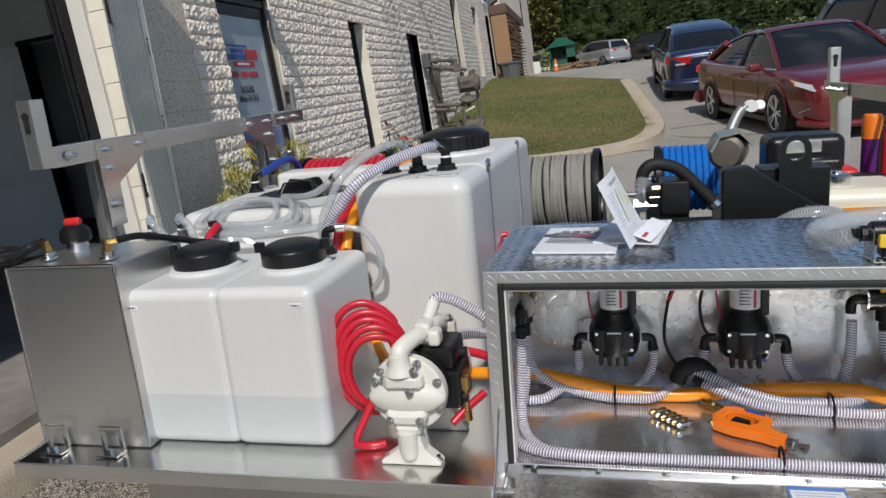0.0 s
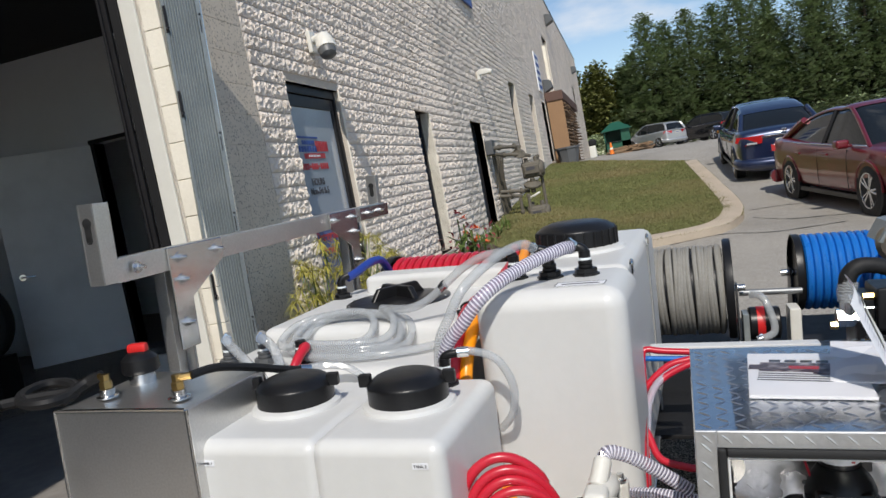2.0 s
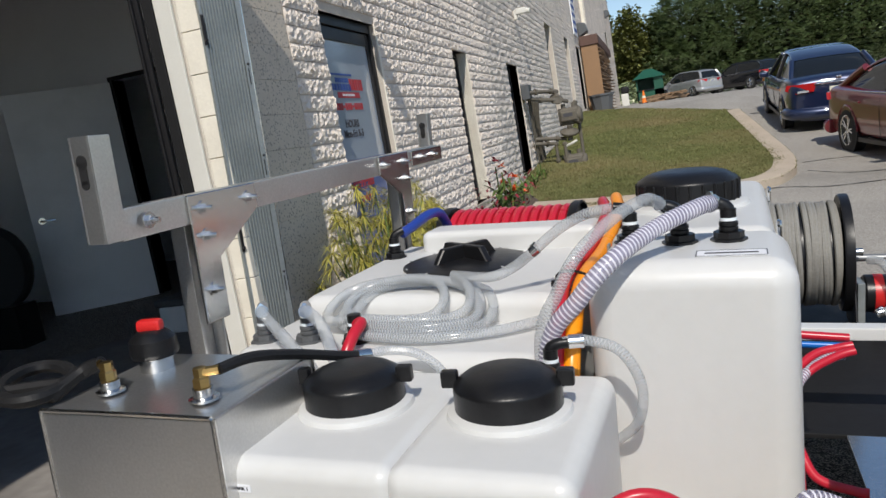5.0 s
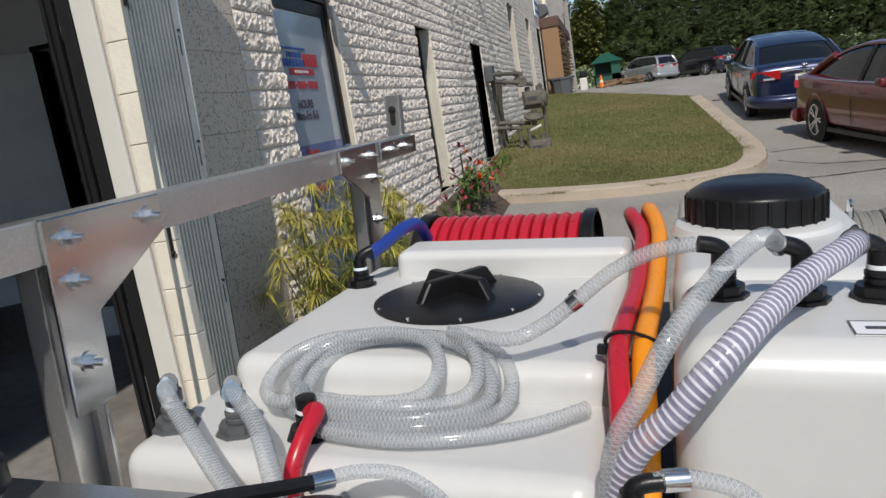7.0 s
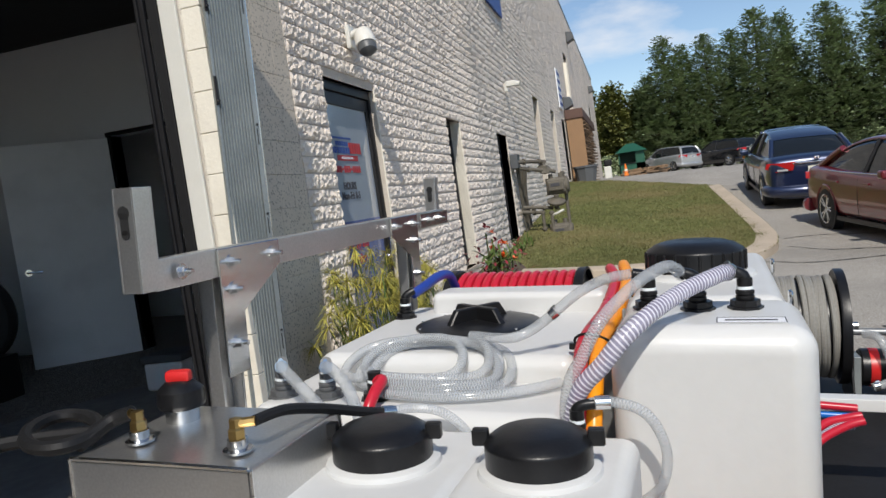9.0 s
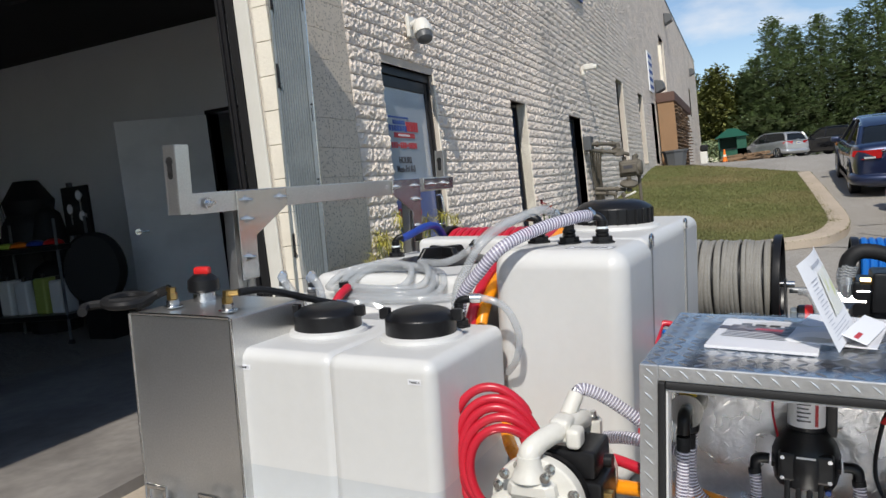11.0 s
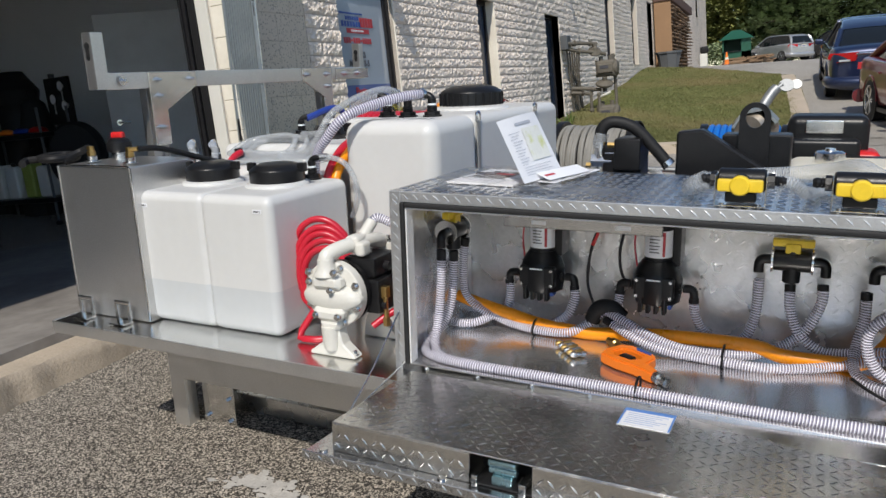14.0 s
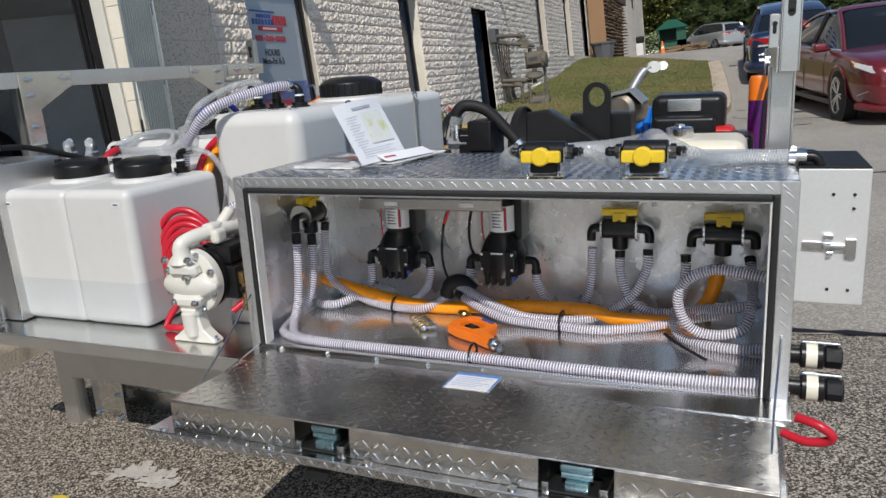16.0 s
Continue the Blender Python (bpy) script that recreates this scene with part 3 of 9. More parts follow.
for a, b in zip(rows, rows[1:]):
    for j in range(24):
        lawn.faces.new((a[j], a[j + 1], b[j + 1], b[j]))
LAWN_ROWS = [[v.co.copy() for v in r] for r in rows]
solid("lawn", lawn, "grass", "dry green lawn with bare straw-coloured patches, sloping to the kerb", "lawn", kind="structure")

# blades of grass, the nearer the denser
rnd = random.Random(4)
gv, gf = [], []
for _ in range(110000):
    f = rnd.random() ** 1.6
    k = min(68, int(f * 69))
    j = rnd.randrange(24)
    a, b, c, d = LAWN_ROWS[k][j], LAWN_ROWS[k][j + 1], LAWN_ROWS[k + 1][j], LAWN_ROWS[k + 1][j + 1]
    s, t = rnd.random(), rnd.random()
    p = a.lerp(b, s).lerp(c.lerp(d, s), t)
    h, w, ang = rnd.uniform(0.012, 0.034), rnd.uniform(0.004, 0.009) * (1 + 1.2 * f), rnd.uniform(0, 6.3)
    dx, dy = w * math.cos(ang), w * math.sin(ang)
    n0 = len(gv)
    gv += [(p.x - dx, p.y - dy, p.z - 0.005), (p.x + dx, p.y + dy, p.z - 0.005), (p.x + rnd.uniform(-0.02, 0.02), p.y + rnd.uniform(-0.02, 0.02), p.z + h)]
    gf.append((n0, n0 + 1, n0 + 2))
me = bpy.data.meshes.new("grass")
me.from_pydata(gv, [], gf)
me.materials.append(M["blade"])
tagged(new("grass", me), "short mown grass blades, green to straw", "grass", kind="stuff")

# kerb: separate lengths of concrete
kerb = thing("kerb", (0, 11, ground_z(0, 11)), "worn tan concrete kerb round the lawn", "kerb", WORLD, kind="structure")
for a, b in zip(KERB, KERB[1:]):
    bmk = bmesh.new()
    w = (b - a).normalized()
    side = Vector((-w.y, w.x, 0)) * 0.30
    sec = []
    for p in (a, b):
        g = ground_z(p.x, p.y)
        sec.append([bmk.verts.new((p.x, p.y, g - 0.1)), bmk.verts.new((p.x, p.y, g + 0.115)), bmk.verts.new((p.x + side.x * 0.12, p.y + side.y * 0.12, g + 0.14)),
                    bmk.verts.new((p.x + side.x, p.y + side.y, g + 0.142)), bmk.verts.new((p.x + side.x, p.y + side.y, g - 0.1))])
    for k in range(5):
        bmk.faces.new((sec[0][k], sec[0][(k + 1) % 5], sec[1][(k + 1) % 5], sec[1][k]))
    bmk.faces.new(sec[0])
    bmk.faces.new(sec[1])
    bmesh.ops.recalc_face_normals(bmk, faces=bmk.faces[:])
    part("kerb_length", bmk, "concrete", kerb)

# worn driveway beyond, a paler sheet with cracks
drive = bmesh.new()
dy = [3.15, 4.60, 6.5, 8.0, 9.2, 10.0, 10.6, 11.0, 11.4, 11.8, 12.2] + [r[0] for r in RISE[:6]] + [20.3, 21.5, 23.5, 25.4, 28.0, 34.0, 60.0]


def drive_edge(y):
    """Left border of the driveway: the yard before the lawn, the kerb, and the skewed end of the lawn."""
    return 1.22 if y < 4.6 else -1.95 if y < 10.0 else -2.5 if y < 10.75 else kerb_x(max(y, 10.8)) - 0.02 if y < 20.2 else max(-2.5, 1.55 - 0.79 * (y - 20.2)) if y < 25.4 else -9.0


for y0, y1 in zip(dy, dy[1:]):
    q = [(drive_edge(y0 + 0.001), y0), (12, y0), (12, y1), (drive_edge(y1 - 0.001), y1)]
    drive.faces.new([drive.verts.new((x, y, far_ground(x, y) + 0.005)) for x, y in q])
bmesh.ops.remove_doubles(drive, verts=drive.verts, dist=0.001)
solid("driveway", drive, "drive", "sun-bleached grey asphalt driveway with cracks", "driveway", kind="structure")
for k, pts in enumerate(([(1.6, 12.9), (2.2, 13.0), (3.0, 12.8), (4.2, 13.1), (6, 12.7)], [(1.5, 12.0), (1.9, 11.4), (2.6, 11.2), (3.4, 10.4)], [(0.2, 10.3), (0.9, 10.7), (1.5, 10.4), (2.4, 10.6)], [(1.22, 3.20), (1.6, 3.17), (2.2, 3.12), (3.0, 3.15)], [(1.2, 6.98), (2.0, 6.94), (2.6, 6.90), (3.6, 6.93)])):
    line = curve_points([(x, y, 0) for x, y in pts], 6)
    bmc = bmesh.new()
    vs = []
    for i, p in enumerate(line):
        w = 0.02 + 0.012 * math.sin(i * 2.3)
        vs.append((bmc.verts.new((p.x, p.y - w, far_ground(p.x, p.y) + 0.009)), bmc.verts.new((p.x, p.y + w, far_ground(p.x, p.y) + 0.009))))
    for a, b in zip(vs, vs[1:]):
        bmc.faces.new((a[0], b[0], b[1], a[1]))
    solid("pavement_crack", bmc, "rubber", "tar-filled crack across the driveway", "crack", kind="structure")

# dried spill on the asphalt
spill = bmesh.new()
rs = random.Random(8)
for k in range(170):
    cx, cy = (-0.87 + rs.gauss(0, 0.065), 1.685 + rs.gauss(0, 0.022)) if k % 3 else (-0.76 + rs.gauss(0, 0.035), 1.645 + rs.gauss(0, 0.016))
    r, n = rs.uniform(0.006, 0.019), rs.randrange(6, 9)
    ring = []
    for q in range(n):
        rr = r * rs.uniform(0.55, 1.15)
        x, y = cx + rr * 1.4 * math.cos(2 * math.pi * q / n), cy + rr * 0.8 * math.sin(2 * math.pi * q / n)
        ring.append(spill.verts.new((x, y, ground_z(x, y) + 0.004 + 0.00003 * k)))
    spill.faces.new(ring)
solid("dried_spill", spill, "spill", "splash of dried white paint on the asphalt", "spill")
spot = bmesh.new()
spot.faces.new([spot.verts.new((-1.06 + 0.03 * math.cos(a) * (1 + 0.3 * math.sin(3 * a)), 1.50 + 0.02 * math.sin(a), ground_z(-1.06, 1.50) + 0.004)) for a in [k * 0.52 for k in range(12)]])
solid("paint_spot", spot, "yellow", "small yellow paint spot on the asphalt", "spot")

# ---- the building ----
WX, TOP, END = -2.545, 8.8, 58.0
# openings of the facade: y from, y to, z from, z to
OPEN = dict(garage=(-5.4, 3.93, -0.5, 4.3), door=(5.57, 6.66, 0.25, 2.43), slot_a=(9.14, 9.84, 0.58, 2.40), slot_b=(12.55, 13.50, 0.58, 2.40),
            slot_c=(18.2, 19.3, 1.50, 3.58), slot_d=(22.3, 23.4, 1.55, 3.60), slot_e=(25.8, 27.0, 1.5, 3.56), bay=(30.6, 32.6, 1.2, 6.55), hatch=(48.0, 49.5, 4.3, 6.0))
cuts = sorted({-14.0, END, *(v for o in OPEN.values() for v in o[:2])})
core = []
for a, b in zip(cuts, cuts[1:]):
    zs = [-0.6]
    for o in sorted(OPEN.values(), key=lambda o: o[2]):
        if o[0] <= a and b <= o[1]:
            zs += [max(o[2], -0.6), o[3]]
    zs.append(TOP)
    for z0, z1 in zip(zs[::2], zs[1::2]):
        if z1 - z0 > 0.01:
            core.append(box(WX - (0.125 if abs(a - 3.93) < 0.01 else 0.24), WX + 0.002, a, b, z0, z1, bev=0))
wall = thing("wall_facade", (WX, 4, 0), "tall beige split-face block facade in raking sun", "wall", WORLD, kind="structure")
part("wall_core", join(*core), "mortar", wall)
part("coping", box(WX - 0.30, WX + 0.03, 4.0, END + 0.05, TOP, TOP + 0.07, 0.01), "frame_dark", wall)
part("end_return", box(WX - 14, WX - 0.25, END - 0.24, END, -0.5, TOP, 0), "smooth_block", wall)

# smooth cream blocks of the garage jamb, two by two
z = -0.1
kk = 0
while z < 4.4:
    part("jamb_block", box(WX - 0.012, WX + 0.102, 3.930, 4.098, z, z + 0.200, 0.003, 1), "cream", wall)
    z += 0.203
SPLIT0 = 5.04
z, kk = -0.1, 0
while z < TOP - 0.1:
    for ya, yb in (((4.102, 4.642), (4.644, 5.036)) if kk % 2 else ((4.102, 4.441), (4.443, 4.842), (4.844, 5.036))):
        part("smooth_block", box(WX - 0.012, WX + 0.010, ya, yb, z, z + 0.2015, 0.0015, 1), "smooth_block", wall)
    z += 0.203
    kk += 1

COURSE, LONG = 0.1085, 0.405


def block_mesh(wy, wz, seed, nx=6, nz=3):
    """One split-face unit in its own frame: x outwards, y along the wall, z up."""
    r = random.Random(seed)
    vs, fs = [], []
    for i in range(nx + 1):
        for j in range(nz + 1):
            rim = i in (0, nx) or j in (0, nz)
            d = 0.006 + r.uniform(0, 0.009) if rim else 0.016 + r.uniform(-0.010, 0.012)
            jit = 0.0 if rim else 0.3
            vs.append((d, wy * (i + r.uniform(-jit, jit)) / nx, wz * (j + r.uniform(-jit, jit)) / nz))
    idx = lambda i, j: i * (nz + 1) + j  # noqa: E731
    for i in range(nx):
        for j in range(nz):
            fs.append((idx(i, j), idx(i + 1, j), idx(i + 1, j + 1), idx(i, j + 1)))
    rim = [idx(i, 0) for i in range(nx + 1)] + [idx(nx, j) for j in range(1, nz + 1)] + [idx(i, nz) for i in range(nx - 1, -1, -1)] + [idx(0, j) for j in range(nz - 1, 0, -1)]
    back = []
    for v in rim:
        back.append(len(vs))
        vs.append((-0.014, vs[v][1], vs[v][2]))
    for k in range(len(rim)):
        k2 = (k + 1) % len(rim)
        fs.append((rim[k], back[k], back[k2], rim[k2]))
    return vs, fs


def free_spans(y0, y1, z0, z1):
    """What is left of a block beside the openings."""
    for o in OPEN.values():
        if z1 > o[2] + 0.02 and z0 < o[3] - 0.02 and y1 > o[0] and y0 < o[1]:
            return [(a, b) for a, b in ((y0, o[0]), (o[1], y1)) if b - a > 0.04]
    return [(y0, y1)]


variants = []
for k in range(12):
    vs, fs = block_mesh(LONG - 0.008, COURSE - 0.008, 100 + k, 18, 5)
    me = bpy.data.meshes.new("block")
    me.from_pydata(vs, [], fs)
    me.materials.append(M["block"])
    variants.append(me)
rest_v, rest_f = [], []
BLOCKS = []
row = 0
z = 0.0
rb = random.Random(9)
while z < TOP - 0.02:
    z1 = min(z + COURSE, TOP)
    y = SPLIT0 - (0.2 if row % 2 else 0.0)
    while y < END:
        if z1 > wall_base(y) - 0.3:
            for a, b in free_spans(max(y, SPLIT0), min(y + LONG, END), z, z1):
                full = b - a > LONG - 0.01
                if full and 4.2 < a < 10.6 and 1.05 < z < 2.95 and len(BLOCKS) < 230:
                    BLOCKS.append((a, z))
                else:
                    fine = a < 17
                    vs, fs = block_mesh(b - a - 0.008, z1 - z - 0.008, rb.random(), *((15, 5) if a < 11 else (6, 3) if fine else (3, 2) if a < 30 else (2, 1)))
                    n0 = len(rest_v)
                    rest_v += [(WX + v[0], a + 0.004 + v[1], z + 0.004 + v[2]) for v in vs]
                    rest_f += [tuple(n0 + i for i in f) for f in fs]
        y += LONG
    z += COURSE
    row += 1
me = bpy.data.meshes.new("blockwork")
me.from_pydata([(x - WX, y - 4, z) for x, y, z in rest_v], [], rest_f)
me.materials.append(M["block"])
ob = new("blockwork", me)
ob.parent = wall
tagged(ob, kind="stuff")

# openings: reveals, frames and panes
for nm, o in OPEN.items():
    if nm == "garage":
        continue
    y0, y1, z0, z1 = o
    rev = join(box(WX - 0.23, WX + 0.012, y1, y1 + 0.03, z0, z1, 0.002, 1), box(WX - 0.23, WX - 0.002, y0 - 0.03, y0, z0, z1, 0.002, 1), box(WX - 0.23, WX + 0.0, y0, y1, z1, z1 + 0.03, 0.002, 1))
    part("reveal", rev, "cream", wall, "smooth cream painted reveal")


def window(name, o, depth, bars, label):
    y0, y1, z0, z1 = o
    w = thing(name, (WX - depth, (y0 + y1) / 2, z0), label, "window", WORLD, kind="structure")
    x = WX - depth
    f = [box(x - 0.02, x + 0.03, y0, y0 + 0.05, z0, z1), box(x - 0.02, x + 0.03, y1 - 0.05, y1, z0, z1), box(x - 0.02, x + 0.028, y0 + 0.05, y1 - 0.05, z0, z0 + 0.05), box(x - 0.02, x + 0.028, y0 + 0.05, y1 - 0.05, z1 - 0.05, z1)]
    part("window_frame", join(*f), "frame_dark", w)
    part("pane", box(x - 0.008, x, y0 + 0.05, y1 - 0.05, z0 + 0.05, z1 - 0.05, 0), "pane", w)
    part("window_sill", box(WX - depth + 0.03, WX + 0.02, y0, y1, z0 - 0.06, z0, 0.006), "smooth_block", w)
    return w


for k, nm in enumerate(("slot_a", "slot_b", "slot_c", "slot_d", "slot_e", "hatch")):
    window("window_%d" % (k + 1), OPEN[nm], 0.14, 0, "tall narrow dark-framed window set deep in the block wall")

# glazed office door with sign film
y0, y1, z0, z1 = OPEN["door"]
dx = WX - 0.075
door = thing("door_1", (dx, (y0 + y1) / 2, z0), "dark-framed glass office door with lettered film, shut", "door", WORLD, kind="structure")
part("door_frame", join(box(dx - 0.04, dx + 0.04, y0, y0 + 0.045, z0, z1), box(dx - 0.04, dx + 0.04, y1 - 0.03, y1, z0, z1), box(dx - 0.04, dx + 0.038, y0 + 0.045, y1 - 0.03, z1 - 0.07, z1)), "frame_dark", door)
leaf = part("door_leaf", join(box(dx - 0.02, dx + 0.02, y0 + 0.05, y0 + 0.10, z0 + 0.01, z1 - 0.075), box(dx - 0.02, dx + 0.02, y1 - 0.085, y1 - 0.035, z0 + 0.01, z1 - 0.075),
            box(dx - 0.02, dx + 0.018, y0 + 0.10, y1 - 0.085, z1 - 0.17, z1 - 0.075), box(dx - 0.02, dx + 0.018, y0 + 0.10, y1 - 0.085, z0 + 0.01, z0 + 0.20)), "frame_dark", door)
part("glass_pane", box(dx - 0.006, dx + 0.004, y0 + 0.10, y1 - 0.085, z0 + 0.20, z1 - 0.17, 0), "signpane", door)
part("lower_film", box(dx + 0.006, dx + 0.008, y0 + 0.10, y1 - 0.085, z0 + 0.20, 1.38, 0), mat("blue_film", (0.13, 0.17, 0.36), 0.25, vary=0.25, scale=4, coat=0.4), door)
part("pull_handle", join(tube([(dx + 0.02, y1 - 0.09, 1.05), (dx + 0.07, y1 - 0.09, 1.07), (dx + 0.07, y1 - 0.09, 1.30), (dx + 0.02, y1 - 0.09, 1.32)], 0.011, 8)), "steel", door)


def words(text, at, size, material, parent, m, name="lettering", bold=0.0):
    """Lettering as a thin raised mesh; at is the middle of the line in the parent's thing frame."""
    cu = bpy.data.curves.new("text", "FONT")
    cu.body, cu.size, cu.align_x, cu.align_y, cu.extrude, cu.offset = text, size, "CENTER", "CENTER", 0.0008, bold
    ob = bpy.data.objects.new("text", cu)
    scene.collection.objects.link(ob)
    dep = bpy.context.evaluated_depsgraph_get()
    me = bpy.data.meshes.new_from_object(ob.evaluated_get(dep))
    bpy.data.objects.remove(ob)
    bpy.data.curves.remove(cu)
    bm = bmesh.new()
    bm.from_mesh(me)
    bpy.data.meshes.remove(me)
    moved(bm, Matrix.Translation(at) @ m)
    return part(name, bm, material, parent)


FACE_X = pose(0, 0, 0, 90, 0, 90)
mid = 6.03
words("HOURS", (dx + 0.008, mid - 0.03, 1.648), 0.078, "ink", door, FACE_X, bold=0.002)
words("Mon-Fri 8-5", (dx + 0.008, mid - 0.03, 1.572), 0.078, "ink", door, FACE_X, bold=0.002)
part("number_bar", join(*[box(dx + 0.006, dx + 0.009, mid - 0.27 + 0.044 * k, mid - 0.240 + 0.044 * k, 1.752 + (0.016 if k in (3, 7) else 0), 1.802 - (0.016 if k in (3, 7) else 0), 0) for k in range(12)]), "redink", door)
part("logo_band", box(dx + 0.006, dx + 0.009, mid - 0.20, mid + 0.22, 1.842, 1.884, 0), "redink", door)
part("band_print", join(*[box(dx + 0.0095, dx + 0.0105, mid - 0.12 + 0.03 * k, mid - 0.10 + 0.03 * k, 1.855, 1.872, 0) for k in range(8)]), "paper", door)
part("logo_bar", join(*[box(dx + 0.006, dx + 0.009, mid - 0.28 + 0.052 * k, mid - 0.245 + 0.052 * k, 1.897, 1.945, 0) for k in range(7)], *[box(dx + 0.006, dx + 0.009, mid - 0.20 + 0.042 * k, mid - 0.172 + 0.042 * k, 1.956, 1.990, 0) for k in range(6)], box(dx + 0.006, dx + 0.009, mid - 0.30, mid + 0.12, 2.008, 2.022, 0)), "blueink", door)
part("logo_frame", join(*[box(dx + 0.006, dx + 0.009, mid + 0.06 + 0.052 * k, mid + 0.10 + 0.052 * k, 1.90, 1.985, 0) for k in range(5)]), "redink", door)
words("Parts", (dx + 0.011, mid - 0.06, 1.32), 0.105, "redink", door, FACE_X, bold=0.003)
words("Detergents", (dx + 0.011, mid - 0.06, 1.20), 0.105, "redink", door, FACE_X, bold=0.003)
words("Service", (dx + 0.011, mid - 0.06, 1.085), 0.105, "redink", door, FACE_X, bold=0.003)

# far bay, pale blue door in it, downspout
o = OPEN["bay"]
bay = thing("door_2", (WX - 0.2, (o[0] + o[1]) / 2, o[2]), "pale blue service door in a tall white recess", "door", WORLD, kind="structure")
part("recess_back", box(WX - 0.24, WX - 0.16, o[0], o[1], o[2], o[3], 0), "cream", bay)
part("door_panel", box(WX - 0.155, WX - 0.10, o[0] + 0.15, o[1] - 0.2, o[2], 3.9, 0.01), "lightblue", bay)
solid("downspout", join(box(WX + 0.02, WX + 0.14, 29.9, 30.1, wall_base(30), 6.0, 0.01)), "cream", "white painted downspout on the block wall", "downspout")

# corrugated galvanised panel standing out from the wall
PZ = (0.12, 3.05)
GA, GB = Vector((WX + 0.094, 3.922, 0)), Vector((WX + 0.211, 4.104, 0))   # foot of the panel at mid height
GWAY = (GB - GA).normalized()
GOUT = Vector((GWAY.y, -GWAY.x, 0))


def gate_at(a, h, z):
    """A point of the panel: a from its hinge edge to its free edge, h proud of its face, leaning out as it rises."""
    p = GA.lerp(GB, a) + GOUT * h
    return Vector((p.x + (z - 1.65) * 0.042, p.y, z))


def gate_bar(a0, a1, h0, h1, z0, z1):
    bm = bmesh.new()
    v = [bm.verts.new(gate_at(a, h, z)) for z in (z0, z1) for a, h in ((a0, h0), (a1, h0), (a1, h1), (a0, h1))]
    for f in ((0, 1, 2, 3), (4, 5, 6, 7), (0, 1, 5, 4), (1, 2, 6, 5), (2, 3, 7, 6), (3, 0, 4, 7)):
        bm.faces.new([v[i] for i in f])
    bmesh.ops.recalc_face_normals(bm, faces=bm.faces[:])
    return bm


pan = thing("folding_gate", (WX + 0.1, 4.02, 0.2), "ribbed galvanised folding gate panel stacked beside the garage door", "gate", WORLD, kind="structure")
ribs = bmesh.new()
n = 44
prof = [(0.07 + 0.80 * k / n, (0.0, 0.0, 0.009, 0.009)[k % 4]) for k in range(n + 1)]
lo = [ribs.verts.new(gate_at(a, h, PZ[0])) for a, h in prof]
hi = [ribs.verts.new(gate_at(a, h, PZ[1])) for a, h in prof]
for k in range(n):
    ribs.faces.new((lo[k], lo[k + 1], hi[k + 1], hi[k]))
bmesh.ops.recalc_face_normals(ribs, faces=ribs.faces[:])
part("ribbed_face", ribs, "galv", pan)
part("back_sheet", gate_bar(0.0, 1.0, -0.012, -0.003, PZ[0], PZ[1]), "galv", pan)
part("near_channel", gate_bar(0.0, 0.065, -0.002, 0.008, PZ[0], PZ[1] - 0.25), "galv", pan)
part("side_channel", gate_bar(0.88, 1.0, -0.002, 0.011, PZ[0], PZ[1] - 0.06), "galv", pan)
part("bright_edge", gate_bar(1.0, 1.025, -0.010, 0.012, PZ[0], PZ[1] - 0.06), "steel", pan)
for zz in (0.9, 1.5, 1.95, 2.6):
    part("slot_bolt", join(cyl(gate_at(0.94, 0.010, zz), gate_at(0.94, 0.018, zz), 0.006, 8), gate_bar(0.925, 0.95, 0.0112, 0.0120, zz - 0.10, zz - 0.02)), "frame_dark", pan)
for zz in (1.05, 2.05, 2.5):
    part("gate_latch", join(gate_bar(0.0, 0.06, 0.008, 0.016, zz, zz + 0.14), cyl(gate_at(0.03, 0.016, zz + 0.02), gate_at(0.03, 0.030, zz + 0.02), 0.007, 8)), "frame_dark", pan)

# garage door track and dark frame at the jamb
track = thing("door_track", (WX - 0.2, 3.8, 0.2), "vertical steel track of the raised garage door", "track", WORLD, kind="structure")
part("track_rail", join(box(WX - 0.215, WX - 0.200, 3.87, 3.91, 0.15, 4.0, 0.003), box(WX - 0.200, WX - 0.175, 3.885, 3.908, 0.15, 4.0, 0.003)), "frame_dark", track)
part("jamb_trim", box(WX - 0.110, WX - 0.014, 3.908, 3.928, 0.1, 4.3, 0.006), "whiteplastic", track)
part("weather_strip", box(WX - 0.170, WX - 0.113, 3.902, 3.926, 0.1, 4.3, 0.004), "rubber", track)

# ---- the garage inside ----
FZ = 0.22
PY2 = 7.5
solid("garage_floor", box(-16, WX - 0.02, -6, PY2, FZ - 0.4, FZ, 0), "floor_in", "dark stained concrete floor of the garage", "floor", kind="structure")
sill = bmesh.new()
rows = []
for k in range(125):
    y = -2.2 + 6.22 * k / 124
    e = 0.030 * noise.noise((y * 2.1, 0.3, 0)) + 0.022 * noise.noise((y * 9.0, 4.0, 0))
    h = 0.010 * noise.noise((y * 5.0, 8.0, 0)) + 0.006 * noise.noise((y * 21.0, 2.0, 0))
    rows.append([sill.verts.new((WX + x, y, z)) for x, z in ((-0.03, -0.4), (-0.03, 0.168), (0.05, 0.166 + h * 0.5), (0.14 + e, 0.158 + h), (0.175 + 1.5 * e, 0.105 + 2 * h), (0.20 + e, -0.4))])
for a, b in zip(rows, rows[1:]):
    for k in range(5):
        sill.faces.new((a[k], a[k + 1], b[k + 1], b[k]))
for end in (rows[0], rows[-1]):
    sill.faces.new(end)
bmesh.ops.recalc_face_normals(sill, faces=sill.faces[:])
solid("garage_sill", sill, "concrete", "broken concrete edge before the garage door", "sill", kind="structure")
PD = (-5.80, -4.55)   # doorway in the partition
